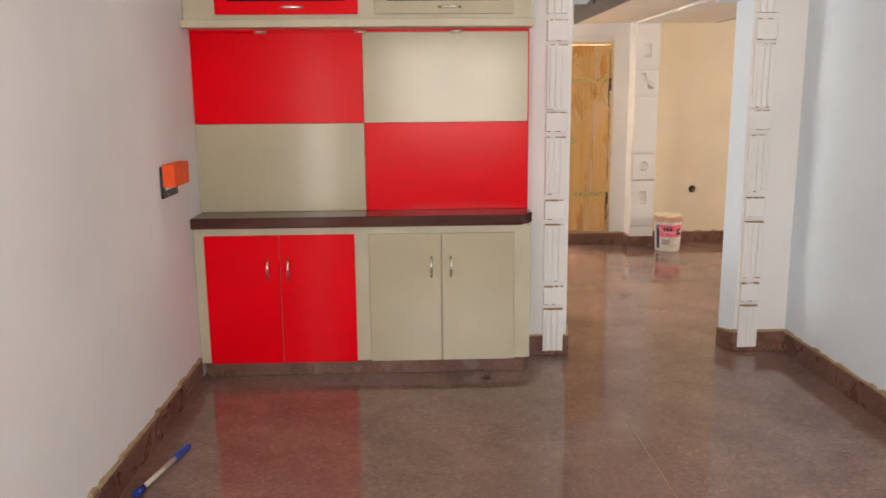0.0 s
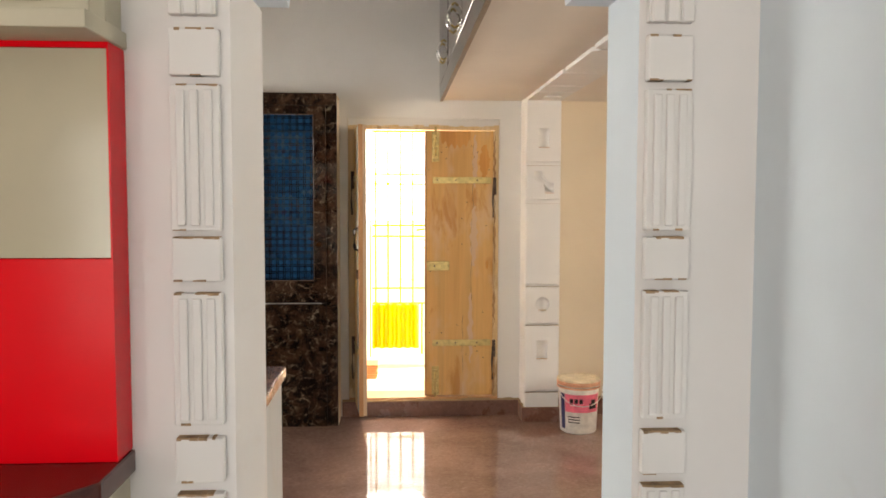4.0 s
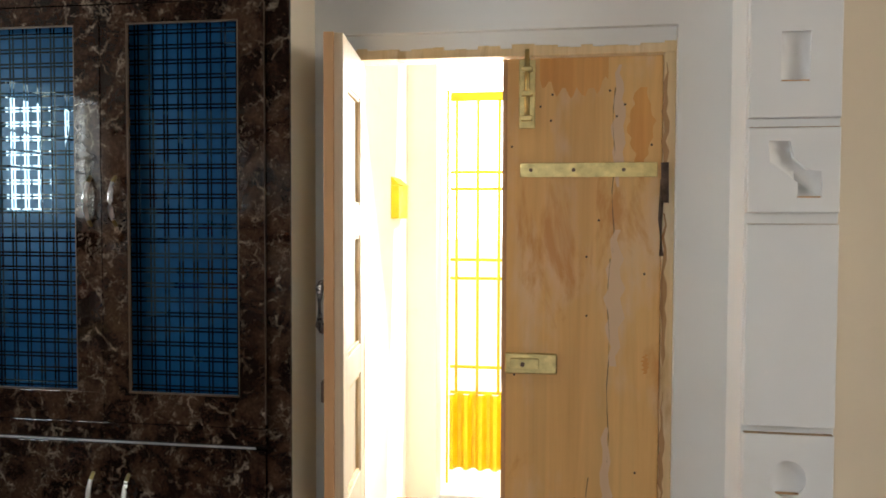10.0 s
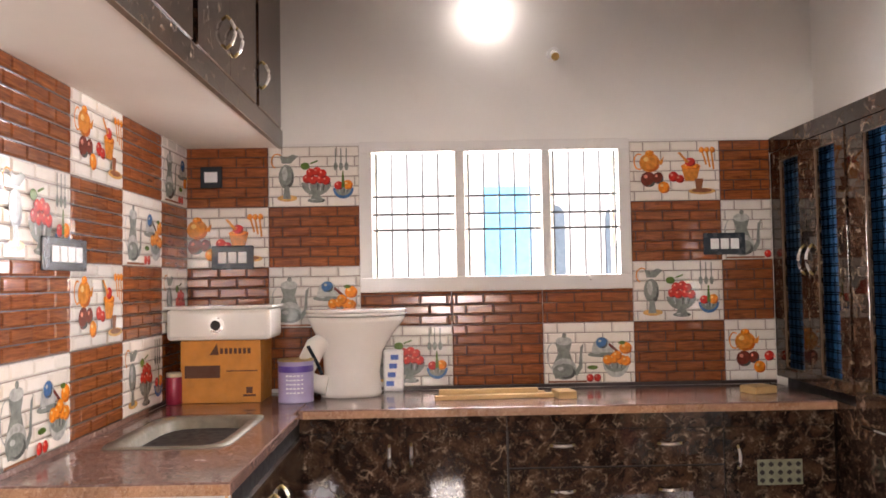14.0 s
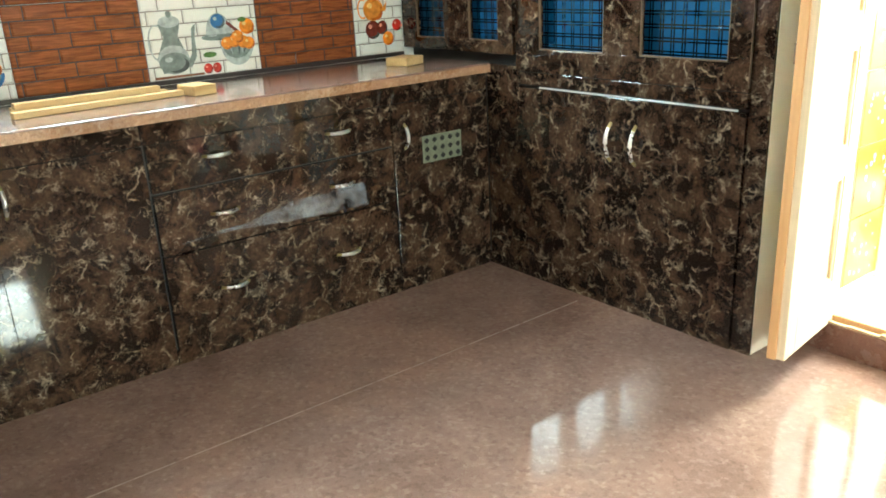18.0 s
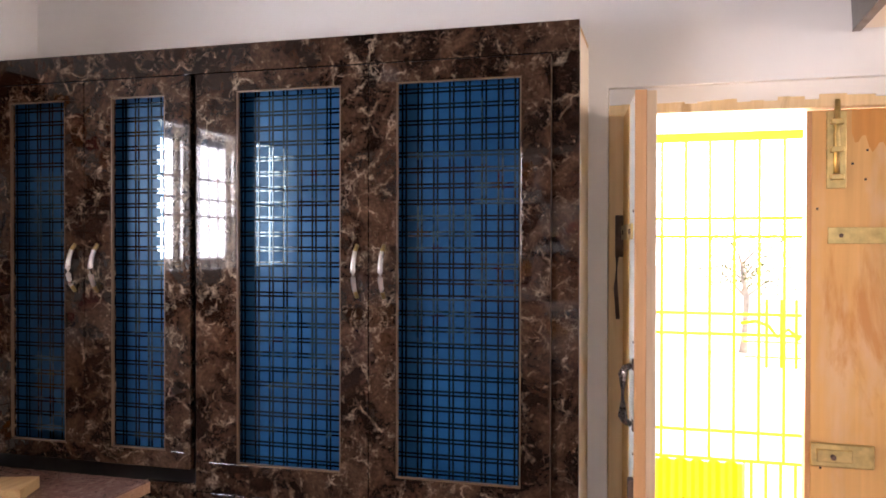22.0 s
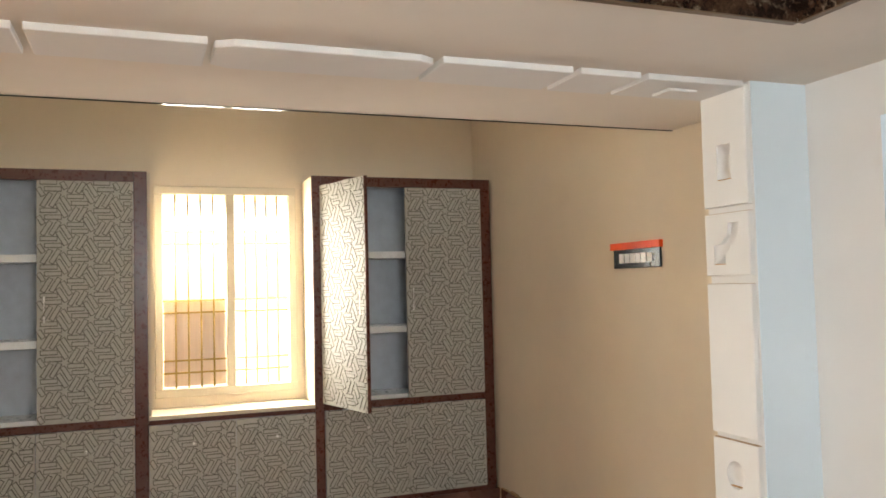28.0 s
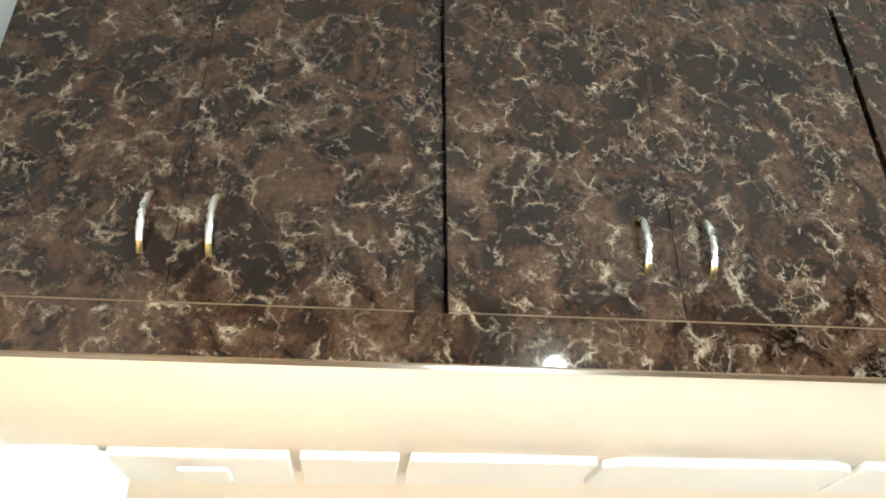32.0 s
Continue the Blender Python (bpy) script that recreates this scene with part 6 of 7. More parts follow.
a, b = Vector((-2.553, -5.25, 0.016)), Vector((-2.467, -4.81, 0.016))
part("shaft", rod([a.lerp(b, 0.12), a.lerp(b, 0.72)], 0.010, 12), "stick_cream", s)
part("end_cap", rod([a, a.lerp(b, 0.13)], 0.014, 12), "stick_blue", s, "blue plastic cap")
part("end_cap", rod([a.lerp(b, 0.70), a.lerp(b, 0.96), b], [0.013, 0.016, 0.008], 12), "stick_blue", s, "blue plastic cap")
d = thing("debris", (-1.08, -4.02, 0), "small brown crumb of rubble on the floor", "debris")
bm = bmesh.new()
bmesh.ops.create_icosphere(bm, subdivisions=2, radius=0.022)
for v in bm.verts:
    v.co = Vector((-1.08 + v.co.x * (1.2 + noise.noise(v.co * 60)), -4.02 + v.co.y, 0.012 + v.co.z * 0.5))
part("crumb", bm, "brown_frame", d)


# ---- outside ----
solid("ground", box(-150, -150, -0.30, 150, 150, -0.18), "ground_sand", "pale sandy ground round the house", "ground")
solid("veranda_floor", box(-3.2, 0.1605, -0.16, 3.2, 6.5, -0.01), "ground_sand", "pale cement yard outside the back door", "pavement")
vw = solid("veranda_wall", box(-0.78, 0.1605, -0.01, -0.62, 1.60, 2.7), "out_white", "sunlit cream wall beside the back door, tiled below", "wall")
for k, (za, zb, mat) in enumerate(((0.02, 0.30, "tile_orange"), (0.304, 0.585, "tile_red"), (0.589, 0.87, "tile_orange"), (0.874, 1.15, "tile_red"), (1.154, 1.45, "out_white"))):
    for ya, yb in ((0.165, 0.44), (0.444, 0.719)):
        t = part("tile", box(-0.6198, ya, za, -0.612, yb, zb, 0.001), mat, vw)
        bm = bmesh.new()
        rng = random.Random(k * 7 + int(ya * 100))
        for _ in range(16 if mat != "out_white" else 10):
            cy, cz, r = rng.uniform(ya + 0.03, yb - 0.03), rng.uniform(za + 0.03, zb - 0.03), rng.uniform(0.004, 0.010) if mat != "out_white" else rng.uniform(0.018, 0.034)
            prism([(cy + r * math.cos(q * 0.785), cz + r * 1.2 * math.sin(q * 0.785)) for q in range(8)], "x", -0.6119, -0.6112 + 0.0003 * rng.random(), bm)
        part("tile_print", bm, "filler" if mat != "out_white" else "tile_petal", t, "pale printed drops" if mat != "out_white" else "printed flowers")
edge = random.Random(4)
profile = [(0.7195 + edge.uniform(0.0, 0.014), 0.12 * k - 0.009) for k in range(23)]
part("plaster_coat", prism(profile + [(1.5995, 2.63), (1.5995, -0.009)], "x", -0.6198, -0.598), "out_white", vw, "thick ragged-edged plaster coat")
solid("veranda_pillar", box(-0.78, 1.6005, -0.01, -0.44, 1.80, 2.7), "out_white", "sunlit cream pillar at the gate", "wall")
# out of view; added to dim the wall and open leaf below
solid("veranda_shade_slab", box(-0.78, 0.2005, 2.70, 3.2, 1.45, 2.80), "out_white", "unseen slab added to shade the back step", "roof")


def yard_gate():
    """A tall yellow grille gate with a corrugated foot."""
    g = thing("yard_gate", (0.2, 1.75, 0), "yellow iron grille gate with a corrugated sheet foot", "gate")
    x0, x1, y = -0.405, 0.95, 1.76
    for x in (x0, x1):
        part("gate_stile", box(x - 0.006, y - 0.006, 0.06, x + 0.006, y + 0.006, 2.19, 0.001), "yellow", g)
    for z in (0.56, 0.70, 1.18, 1.28, 1.66, 1.75):
        part("gate_rail", box(x0 + 0.0155, y - 0.006, z - 0.008, x1 - 0.0155, y + 0.006, z + 0.008, 0.001), "yellow", g)
    part("gate_rail", box(x0 + 0.0155, y - 0.012, 2.13, x1 - 0.0155, y + 0.012, 2.175, 0.002), "yellow", g)
    for k in range(11):
        x = x0 + 0.05 + (x1 - x0 - 0.10) * k / 11
        part("gate_bar", rod([(x, y - 0.010, 0.56), (x, y - 0.010, 2.13)], 0.008, 6), "yellow", g)
    made = bmesh.new()
    cols = []
    n = 22
    xs = 0.045
    for k in range(n + 1):
        x = x0 + 0.016 + (xs - x0 - 0.016) * k / n
        o = 0.022 if (k // 2) % 2 else -0.022
        cols.append((made.verts.new((x, y + o, 0.14)), made.verts.new((x, y + o, 0.55))))
    for a, b in zip(cols, cols[1:]):
        made.faces.new((a[0], b[0], b[1], a[1]))
    part("corrugated_sheet", made, "yellow", g)
    # the second leaf: open bars at its foot, a band of thick short bars with a bent flourish
    for k in range(13):
        x = 0.072 + 0.067 * k
        part("foot_bar", box(x - 0.008, y + 0.008, 0.08, x + 0.008, y + 0.018, 0.55, 0.002), "yellow", g)
        if k:
            part("band_bar", box(x - 0.007, y + 0.008, 1.02, x + 0.007, y + 0.018, 1.355, 0.002), "yellow", g)
    for z in (1.07, 1.145):
        part("band_rail", box(0.03, y + 0.0185, z - 0.004, x1 - 0.016, y + 0.0245, z + 0.004, 0.001), "yellow", g)
    part("flourish", rod([(0.02, y + 0.022, 1.235), (0.09, y + 0.024, 1.245), (0.15, y + 0.024, 1.225), (0.19, y + 0.024, 1.17), (0.24, y + 0.024, 1.21), (0.29, y + 0.022, 1.16)], 0.009, 8), "yellow", g, "bent yellow flourish")


yard_gate()
b = thing("letter_box", (-0.6, 1.33, 1.5), "yellow-taped box on the wall outside", "box")
part("box_body", box(-0.6195, 1.22, 1.50, -0.56, 1.44, 1.66, 0.006), "yellow", b)
part("box_flap", prism([(-0.6195, 1.6605), (-0.555, 1.6605), (-0.6195, 1.72)], "y", 1.22, 1.44), "yellow", b)
s = thing("tile_stack", (-0.48, 1.25, 0), "stack of terracotta tiles in the yard", "tile stack")
for k in range(6):
    part("terracotta_tile", box(-0.61 + 0.004 * (k % 2), 1.14, -0.009 + 0.02 * k, -0.335 + 0.005 * (k % 3), 1.36, 0.009 + 0.02 * k, 0.002), "brick_red", s)
solid("door_reveal_brick", box(-0.5005, 0.0605, 0.135, -0.492, 0.1595, 1.1), "brick_red", "bare brick in the broken door reveal", "wall")

M["sky_blue"] = plain("sky_blue", (0.09, 0.40, 0.70), 0.6, vary=0.1)
M["slate_blue"] = plain("slate_blue", (0.06, 0.09, 0.12), 0.7, vary=0.15)

# unseen slab, added only to block the sun at the dining window
solid("sunshade", box(EX + 0.2505, -2.5, 2.25, EX + 1.45, -1.05, 2.33, 0.004), "out_white", "unseen slab added to keep sun out of the dining window", "sunshade")
# neighbour house beyond the kitchen window
h = thing("neighbour_house", (-6.5, -1.5, 0), "sunlit white house with a sky-blue doorway across the lane", "house")
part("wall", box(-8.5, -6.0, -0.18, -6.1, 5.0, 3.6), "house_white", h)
part("roof", box(-8.7, -6.2, 3.6, -5.8, 5.2, 3.75, 0.01), "out_white", h)
part("doorway", box(-6.0995, -1.61, -0.18, -6.05, -1.145, 2.40, 0.004), "sky_blue", h, "sky-blue door")
for y, wide in ((-0.99, 0.175), (-0.415, 0.29)):
    out = [(y, 1.0), (y + wide, 1.0), (y + wide, 2.08)] + [(y + wide / 2 + wide / 2 * math.cos(radians(a)), 2.08 + 0.13 * math.sin(radians(a))) for a in range(20, 180, 20)] + [(y, 2.08)]
    part("niche", prism(out, "x", -6.0995, -6.07, bevel=0.003), "slate_blue", h, "slate-blue round-headed shutter")


def tree(x, y, z0, height, seed):
    """A small roadside tree: forked trunk, thin limbs, many leaf sprays."""
    rng = random.Random(seed)
    t = thing("tree", (x, y, z0), "small leafy tree behind the gate", "tree")
    bm = rod([(x, y, z0), (x + 0.05, y, z0 + height * 0.35), (x - 0.03, y + 0.04, z0 + height * 0.6)], [0.07, 0.055, 0.035], 8)
    tips = []
    for k in range(9):
        a = 2.4 * k
        b0 = Vector((x, y, z0 + height * (0.35 + 0.03 * k)))
        tip = b0 + Vector((0.7 * math.cos(a), 0.7 * math.sin(a), 0.35 + 0.3 * rng.random())) * (0.6 + 0.5 * rng.random())
        rod([b0, b0.lerp(tip, 0.5) + Vector((0, 0, 0.08)), tip], [0.025, 0.016, 0.006], 5, bm)
        tips += [b0.lerp(tip, q) for q in (0.5, 0.75, 1.0)]
    part("trunk", bm, "pale_bark", t)
    verts, faces = [], []
    for tip in tips:
        for _ in range(14):
            c = tip + Vector((rng.gauss(0, 0.2), rng.gauss(0, 0.2), rng.gauss(0, 0.16)))
            q = Euler((rng.uniform(0, 6.3), rng.uniform(0, 6.3), rng.uniform(0, 6.3))).to_matrix()
            i = len(verts)
            for u, v in ((-0.045, 0), (0, -0.016), (0.045, 0), (0, 0.016)):
                verts.append(c + q @ Vector((u, v, 0.006 * (u == 0))))
            faces.append((i, i + 1, i + 2, i + 3))
    me = bpy.data.meshes.new("crown")
    me.from_pydata(verts, [], faces)
    me.materials.append(M["foliage"])
    me.transform(Matrix.Translation(-t.location))
    cr = new("crown", me)
    cr.parent = t


M["pale_bark"] = plain("pale_bark", (0.42, 0.36, 0.28), 0.9, vary=0.2)
M["foliage"] = plain("foliage", (0.11, 0.12, 0.02), 0.6, vary=0.3, scale=5)
tree(0.9, 11.5, -0.18, 2.5, 3)
M["bright_haze"] = glow("bright_haze", (1.0, 0.985, 0.95), 2.2)
solid("backdrop_north", box(-60, 60, -0.18, 60, 60.2, 30), "bright_haze", "bright hazy sky above the lane", "backdrop")


# ---- wall tiles: embossed brick tiles, some printed with crockery and fruit ----
TW, TH = 0.478, 0.3185
PRINT = {}
for key, col in (("pewter", (0.20, 0.22, 0.20)), ("steel_light", (0.42, 0.43, 0.41)), ("fruit_red", (0.55, 0.03, 0.02)), ("fruit_orange", (0.78, 0.24, 0.02)), ("clay", (0.62, 0.22, 0.03)), ("plum", (0.16, 0.03, 0.02)), ("leaf", (0.09, 0.16, 0.03)), ("print_blue", (0.04, 0.13, 0.30)), ("saucer", (0.24, 0.09, 0.04)), ("straw", (0.62, 0.36, 0.12)), ("red_light", (0.80, 0.28, 0.20)), ("red_dark", (0.20, 0.012, 0.012)), ("orange_light", (0.90, 0.52, 0.18)), ("orange_dark", (0.42, 0.10, 0.012)), ("pewter_dark", (0.07, 0.075, 0.07))):
    PRINT[key] = plain("print_" + key, col, 0.16, vary=0.3, scale=45)
PKEYS = list(PRINT)


def tile_material(name, light, dark, grain):
    m, nt, b = nodes_of(name)
    co = place_of(nt, (2, 2, 26) if grain else (1, 1, 1))
    info = nt.nodes.new("ShaderNodeObjectInfo")
    base = ramp(nt, noise_of(nt, co, 3.2 if grain else 9, 6, 0.65, 1.2 if grain else 0.2), [(0.3, dark), (0.68, light)])
    tint = ramp(nt, info.outputs["Random"], [(0.0, (0.86, 0.86, 0.86)), (1.0, (1.1, 1.08, 1.06))])
    nt.links.new(mix(nt, 1.0, base, tint, "MULTIPLY"), b.inputs["Base Color"])
    b.inputs["Roughness"].default_value = 0.12
    bump(nt, b, noise_of(nt, co, 6, 4), 0.12 if grain else 0.04, 0.002)
    return m


M["brown_tile"] = tile_material("brown_tile", (0.36, 0.110, 0.034), (0.105, 0.029, 0.012), True)
M["white_tile"] = tile_material("white_tile", (0.82, 0.79, 0.74), (0.74, 0.70, 0.64), False)
M["brown_grout"] = plain("brown_grout", (0.020, 0.009, 0.007), 0.5)
M["grey_grout"] = plain("grey_grout", (0.24, 0.20, 0.17), 0.6)


def tile_mesh(kind, w, h, cut_u=0.0, cut_v=0.0):
    """An embossed tile that faces -y, its lower left corner at the origin; cut to w x h."""
    verts, faces, mats = [], [], []

    def quad(*ps, mat):
        i = len(verts)
        verts.extend(ps)
        faces.append((i, i + 1, i + 2, i + 3))
        mats.append(mat)
    d = -0.006
    quad((0, d, 0), (w, d, 0), (w, d, h), (0, d, h), mat=1)
    quad((0, 0, 0), (w, 0, 0), (w, d, 0), (0, d, 0), mat=1)
    quad((0, d, h), (w, d, h), (w, 0, h), (0, 0, h), mat=1)
    quad((0, 0, 0), (0, d, 0), (0, d, h), (0, 0, h), mat=1)
    quad((w, 0, 0), (w, 0, h), (w, d, h), (w, d, 0), mat=1)
    bw, bh = TW / 3.3, TH / 6
    g, e, p = 0.0022, 0.0065, -0.0055
    for r in range(6):
        for c in range(-1, 5):
            u0 = (c + (0.5 if r % 2 else 0.15)) * bw - cut_u
            z0 = r * bh - cut_v
            a, b, lo, hi = max(u0 + g, 0.0006), min(u0 + bw - g, w - 0.0006), max(z0 + g, 0.0006), min(z0 + bh - g, h - 0.0006)
            if b - a < 0.012 or hi - lo < 0.012:
                continue
            o = [(a, d, lo), (b, d, lo), (b, d, hi), (a, d, hi)]
            i = [(a + e, d + p, lo + e), (b - e, d + p, lo + e), (b - e, d + p, hi - e), (a + e, d + p, hi - e)]
            quad(*i, mat=0)
            for k in range(4):
                quad(o[k], o[(k + 1) % 4], i[(k + 1) % 4], i[k], mat=0)
    me = bpy.data.meshes.new("tile")
    me.from_pydata(verts, [], faces)
    for mat in ((M["brown_tile"], M["brown_grout"]) if kind == "brown" else (M["white_tile"], M["grey_grout"])):
        me.materials.append(mat)
    for f, mt in zip(me.polygons, mats):
        f.material_index = mt
    return me


SHADES = {"fruit_red": ("red_light", "red_dark"), "fruit_orange": ("orange_light", "orange_dark"), "clay": ("orange_light", "orange_dark"), "plum": ("red_light", "pewter_dark"), "pewter": ("steel_light", "pewter_dark"), "print_blue": ("steel_light", "pewter_dark")}


def print_mesh(kind, w, h, cut_u=0.0):
    """The printed picture of a tile, a thin relief of flat shapes."""
    bm = bmesh.new()
    level = [0.0]

    def flat(points, key):
        level[0] += 0.00012
        y = -0.0118 - level[0]
        pts = [(u * TW - cut_u, v * TH) for u, v in points]
        if min(p[0] for p in pts) < 0.004 or max(p[0] for p in pts) > w - 0.004 or max(p[1] for p in pts) > h:
            return
        f = bm.faces.new([bm.verts.new((a, y, b)) for a, b in pts])
        f.material_index = PKEYS.index(key)

    def oval(u, v, ru, rv, key, a0=0.0, a1=360.0):
        """A disc or bowl; fruit and metal take a shaded flank and a highlight."""
        disc(u, v, ru, rv, key, a0, a1)
        if key not in SHADES or ru < 0.03:
            return
        light, dark = SHADES[key]
        if a1 - a0 == 360.0:
            disc(u + 0.20 * ru, v - 0.20 * rv, 0.76 * ru, 0.76 * rv, dark)
            disc(u - 0.06 * ru, v + 0.06 * rv, 0.80 * ru, 0.80 * rv, key)
            disc(u - 0.34 * ru, v + 0.36 * rv, 0.26 * ru, 0.24 * rv, light)
        else:
            for c, tone in ((-0.55, light), (0.05, dark), (0.5, dark), (0.28, light)):
                flat([(u + c * ru, v - 0.08 * rv), (u + (c + 0.13) * ru, v - 0.08 * rv), (u + (c + 0.09) * ru * 0.8, v - 0.62 * rv), (u + (c + 0.02) * ru * 0.8, v - 0.62 * rv)], tone)

    def disc(u, v, ru, rv, key, a0=0.0, a1=360.0):
        n = 18
        flat([(u + ru * math.cos(radians(a0 + (a1 - a0) * k / n)), v + rv * math.sin(radians(a0 + (a1 - a0) * k / n))) for k in range(n if a1 - a0 == 360 else n + 1)], key)

    def loop(u, v, ru, rv, key, a0, a1, t=0.014):
        n = 12
        ang = [radians(a0 + (a1 - a0) * k / n) for k in range(n + 1)]
        flat([(u + ru * math.cos(a), v + rv * math.sin(a)) for a in ang] + [(u + (ru - t) * math.cos(a), v + (rv - t * 1.5) * math.sin(a)) for a in reversed(ang)], key)
    if kind == "A":
        loop(0.10, 0.76, 0.07, 0.13, "clay", 20, 250)
        flat([(0.13, 0.86), (0.20, 0.82), (0.27, 0.87), (0.33, 0.84), (0.25, 0.72), (0.15, 0.72)], "pewter")
        oval(0.20, 0.50, 0.085, 0.20, "pewter")
        oval(0.185, 0.55, 0.03, 0.12, "steel_light")
        oval(0.21, 0.14, 0.11, 0.055, "straw")
        flat([(0.18, 0.34), (0.23, 0.34), (0.25, 0.13), (0.16, 0.13)], "pewter")
        oval(0.53, 0.40, 0.165, 0.22, "pewter", 180, 360)
        flat([(0.50, 0.22), (0.56, 0.22), (0.60, 0.11), (0.46, 0.11)], "pewter")
        oval(0.53, 0.10, 0.10, 0.04, "pewter")
        for u, v in ((0.43, 0.46), (0.50, 0.44), (0.58, 0.45), (0.64, 0.43), (0.47, 0.56), (0.54, 0.58), (0.60, 0.54)):
            oval(u, v, 0.048, 0.075, "fruit_red")
        oval(0.41, 0.67, 0.05, 0.06, "leaf")
        flat([(0.46, 0.72), (0.55, 0.77), (0.56, 0.75), (0.47, 0.70)], "leaf")
        for u in (0.74, 0.80, 0.86):
            flat([(u, 0.96), (u + 0.014, 0.96), (u + 0.014, 0.70), (u, 0.70)], "pewter")
            oval(u + 0.007, 0.66, 0.022, 0.07, "pewter")
        oval(0.83, 0.30, 0.115, 0.18, "print_blue", 180, 360)
        oval(0.83, 0.29, 0.09, 0.12, "pewter", 180, 360)
        oval(0.78, 0.34, 0.05, 0.07, "fruit_red")
        oval(0.88, 0.35, 0.055, 0.08, "fruit_orange")
        flat([(0.81, 0.30), (0.85, 0.30), (0.84, 0.46), (0.835, 0.58), (0.82, 0.58), (0.815, 0.46)], "leaf")
    elif kind == "B":
        loop(0.10, 0.66, 0.06, 0.14, "fruit_orange", 60, 300)
        oval(0.22, 0.64, 0.115, 0.16, "clay")
        flat([(0.30, 0.62), (0.38, 0.74), (0.36, 0.60)], "clay")
        oval(0.22, 0.80, 0.05, 0.05, "fruit_orange")
        oval(0.20, 0.36, 0.085, 0.13, "plum")
        oval(0.31, 0.38, 0.06, 0.10, "plum")
        oval(0.37, 0.22, 0.065, 0.10, "fruit_orange")
        oval(0.48, 0.40, 0.055, 0.085, "fruit_red")
        oval(0.55, 0.36, 0.05, 0.07, "fruit_red")
        flat([(0.57, 0.56), (0.78, 0.56), (0.74, 0.32), (0.61, 0.32)], "clay")
        oval(0.675, 0.57, 0.11, 0.05, "fruit_orange")
        oval(0.67, 0.64, 0.06, 0.075, "fruit_red")
        flat([(0.53, 0.80), (0.56, 0.81), (0.66, 0.64), (0.63, 0.62)], "clay")
        for k in range(3):
            flat([(0.80 + 0.05 * k, 0.80), (0.82 + 0.05 * k, 0.80), (0.86 + 0.04 * k, 0.60 - 0.04 * k), (0.84 + 0.04 * k, 0.58 - 0.04 * k)], "clay")
            oval(0.80 + 0.06 * k, 0.84, 0.03, 0.05, "fruit_orange")
        oval(0.79, 0.15, 0.15, 0.055, "straw")
        oval(0.79, 0.16, 0.11, 0.035, "saucer")
        flat([(0.71, 0.36), (0.81, 0.36), (0.79, 0.17), (0.73, 0.17)], "saucer")
    else:
        loop(0.10, 0.46, 0.075, 0.22, "steel_light", 70, 290)
        flat([(0.12, 0.68), (0.31, 0.68), (0.28, 0.52), (0.37, 0.14), (0.12, 0.08), (0.08, 0.26), (0.16, 0.52)], "pewter")
        oval(0.22, 0.24, 0.135, 0.18, "steel_light")
        oval(0.22, 0.20, 0.13, 0.13, "pewter")
        oval(0.22, 0.70, 0.09, 0.07, "steel_light")
        oval(0.225, 0.79, 0.025, 0.04, "pewter")
        flat([(0.34, 0.20), (0.38, 0.30), (0.40, 0.60), (0.44, 0.66), (0.42, 0.48), (0.42, 0.26), (0.36, 0.12)], "pewter")
        oval(0.63, 0.47, 0.15, 0.045, "pewter")
        oval(0.64, 0.50, 0.115, 0.26, "steel_light", 0, 180)
        oval(0.64, 0.66, 0.065, 0.09, "print_blue")
        flat([(0.72, 0.66), (0.86, 0.48), (0.84, 0.45), (0.71, 0.62)], "plum")
        oval(0.90, 0.57, 0.07, 0.10, "fruit_orange")
        oval(0.86, 0.66, 0.04, 0.03, "leaf")
        oval(0.79, 0.36, 0.15, 0.27, "steel_light", 180, 360)
        oval(0.79, 0.34, 0.13, 0.16, "pewter", 180, 360)
        for u, v in ((0.70, 0.38), (0.77, 0.40), (0.85, 0.38), (0.90, 0.36), (0.80, 0.45)):
            oval(u, v, 0.055, 0.08, "fruit_orange")
        for u in (0.50, 0.58):
            oval(u, 0.09, 0.04, 0.065, "fruit_red")
        oval(0.53, 0.26, 0.06, 0.035, "leaf")
        flat([(0.04, 0.05), (0.46, 0.05), (0.46, 0.02), (0.04, 0.02)], "saucer")
    bmesh.ops.recalc_face_normals(bm, faces=bm.faces)
    for f in bm.faces:
        if f.normal.y > 0:
            f.normal_flip()
    me = bpy.data.meshes.new("print")
    bm.to_mesh(me)
    bm.free()
    for k in PKEYS:
        me.materials.append(PRINT[k])
    return me


TILE_MESHES = {}


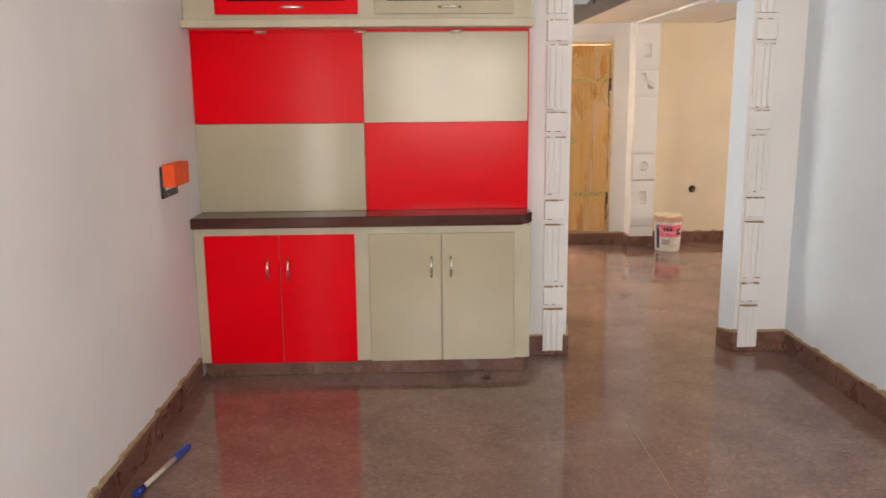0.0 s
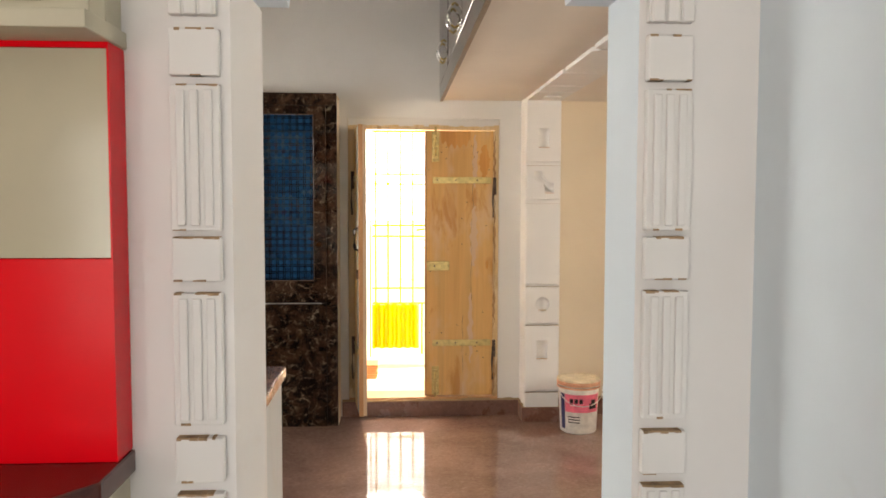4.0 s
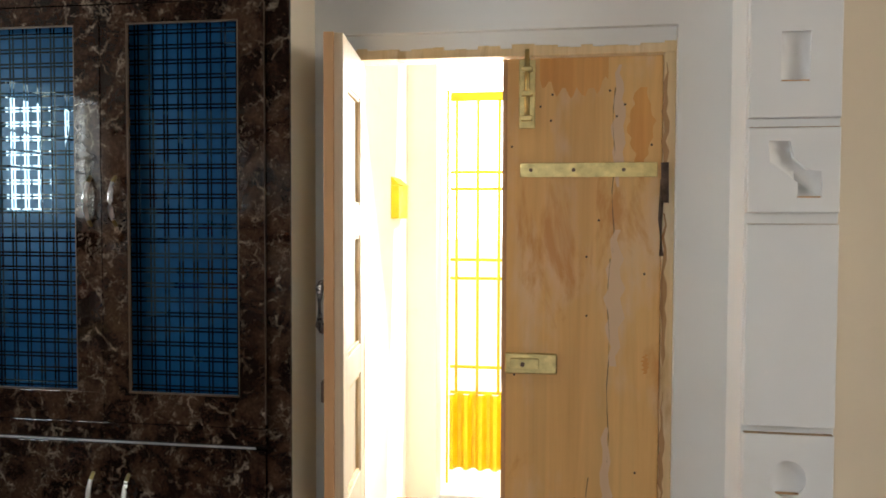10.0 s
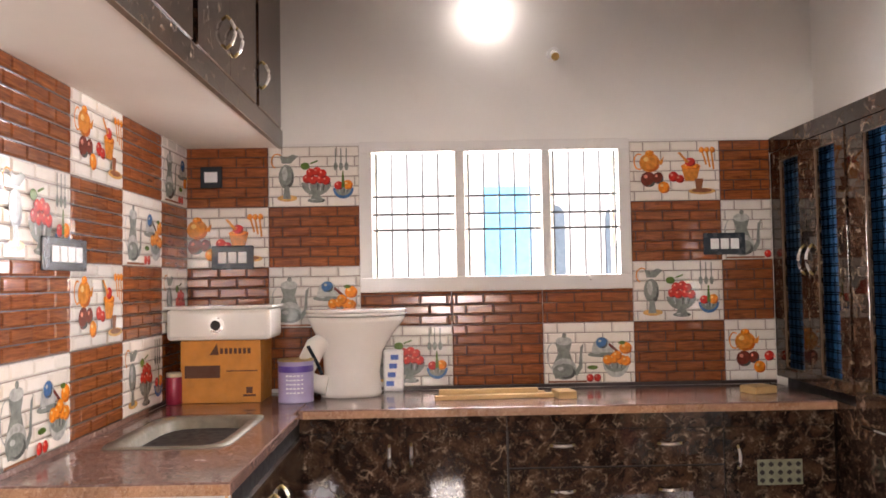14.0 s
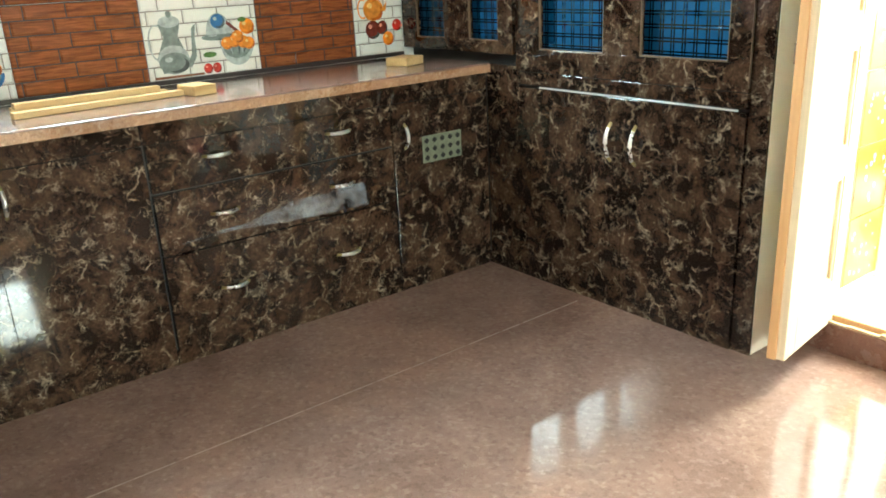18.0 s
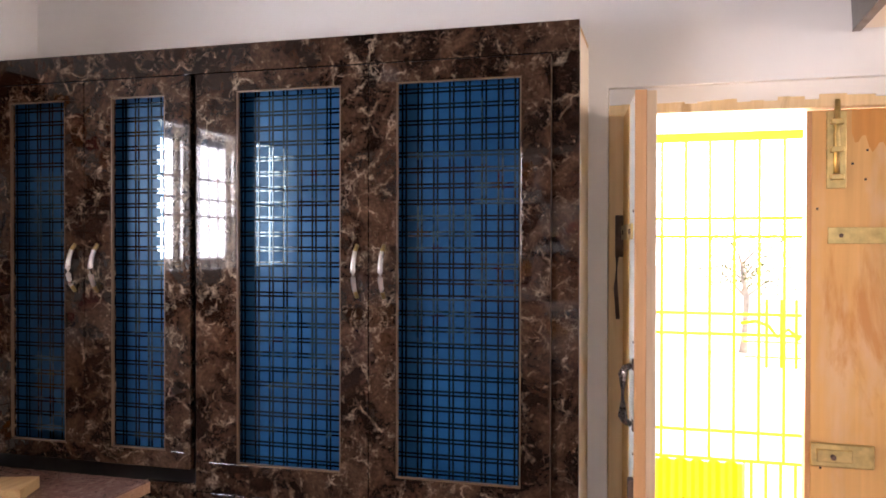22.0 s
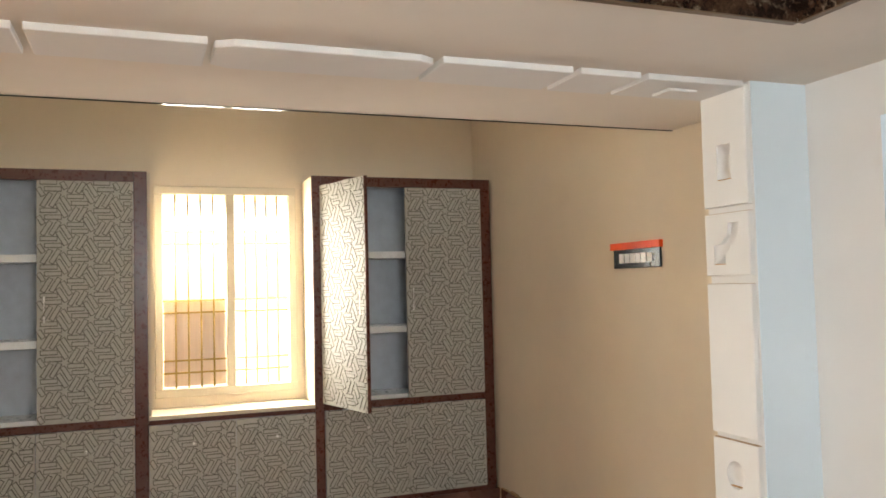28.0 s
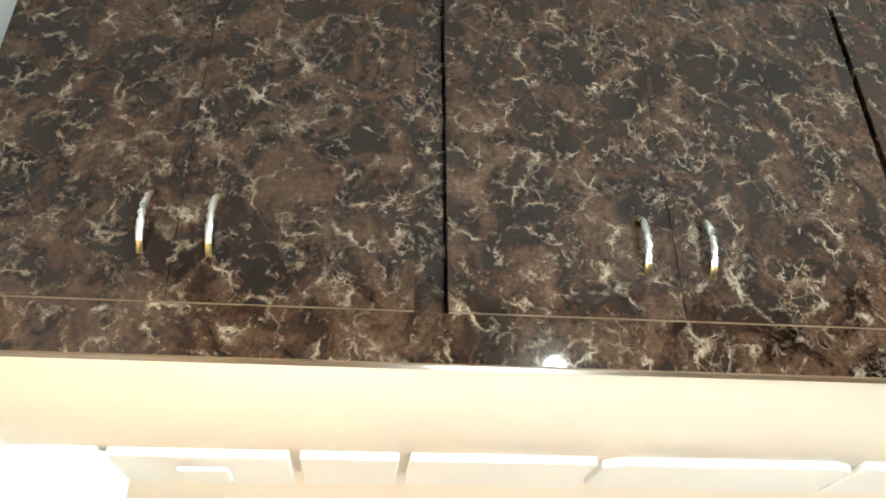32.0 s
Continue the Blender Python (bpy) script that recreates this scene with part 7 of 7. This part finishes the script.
def lay(wall, kind, at, turn, w=TW, h=TH, cut_u=0.0, cut_v=0.0):
    """Lays one tile on a wall; kind brown, or the letter of a printed picture."""
    key = ("brown" if kind == "brown" else "white", round(w, 3), round(h, 3), round(cut_u, 3), round(cut_v, 3))
    if key not in TILE_MESHES:
        TILE_MESHES[key] = tile_mesh(*key)
    t = new("tile", TILE_MESHES[key])
    t.parent = wall
    t.matrix_local = pose(*at, 0, 0, turn)
    if kind != "brown":
        pk = (kind, round(w, 3), round(h, 3), round(cut_u, 3))
        if pk not in TILE_MESHES:
            TILE_MESHES[pk] = print_mesh(*pk)
        p = new("print", TILE_MESHES[pk])
        p.parent = t
        p["label"] = "printed crockery and fruit picture"


west = bpy.data.objects["wall_west"]
arch = bpy.data.objects["wall_arch"]
ROWZ = [0.928, 1.248, 1.565, 1.884]
# along the window wall, from the sink corner to the cupboard
COLS = [-3.462, -2.982, -2.502, -2.022, -1.542, -1.062, -0.582]
KINDS = {0: ["C", "brown", "A", "brown", "C", "brown", "B"], 1: ["brown", "C", None, None, None, "A", "brown"], 2: ["B", "brown", None, None, None, "brown", "C"], 3: ["brown", "A", None, None, None, "B", "brown"]}
for r, kinds in KINDS.items():
    for c, kind in enumerate(kinds):
        if kind is None:
            continue
        y, w, cu = COLS[c], TW, 0.0
        if c == 0:
            cu, y, w = YS + 0.001 - y, YS + 0.001, TW - (YS + 0.001 - y)
        if c == 6:
            w = CAB_Y - 0.004 + 0.582
        lay(west, kind, (WF + 0.0005, y, ROWZ[r]), 90, w, TH, cu)
for c in (2, 3, 4):
    lay(west, "brown", (WF + 0.0005, COLS[c], ROWZ[1]), 90, TW, 0.175)
# along the sink wall, from the arch to the corner
SCOL = [(-0.632, TW), (-1.112, TW), (-1.592, TW), (-2.072, WF * -1 - 2.072 - 0.012)]
SK_ = {0: ["C", "brown", "A", "brown"], 1: ["brown", "B", "brown", "A"], 2: ["A", "brown", "C", "brown"], 3: ["brown", "B", "brown", "C"]}
for r, kinds in SK_.items():
    for (x, w), kind in zip(SCOL, kinds):
        lay(arch, kind, (x, YS + 0.0005, ROWZ[r]), 180, w, TH)
part("mortar_edge", box(WF + 0.0005, YS + 0.01, 2.2035, WF + 0.009, CAB_Y - 0.003, 2.216, 0.002), "window_paint", west, "rough cement edge above the tiles")
part("tile_bed", box(WF + 0.0005, FY, TOP + 0.0005, WF + 0.0095, CAB_Y - 0.003, 0.9275, 0.001), "brown_grout", west, "dark joint under the tiles")
part("tile_bed", box(WF + 0.0205, YS + 0.0005, TOP + 0.0005, EXC + 0.01, YS + 0.0085, 0.9275, 0.001), "brown_grout", arch, "dark joint under the tiles")
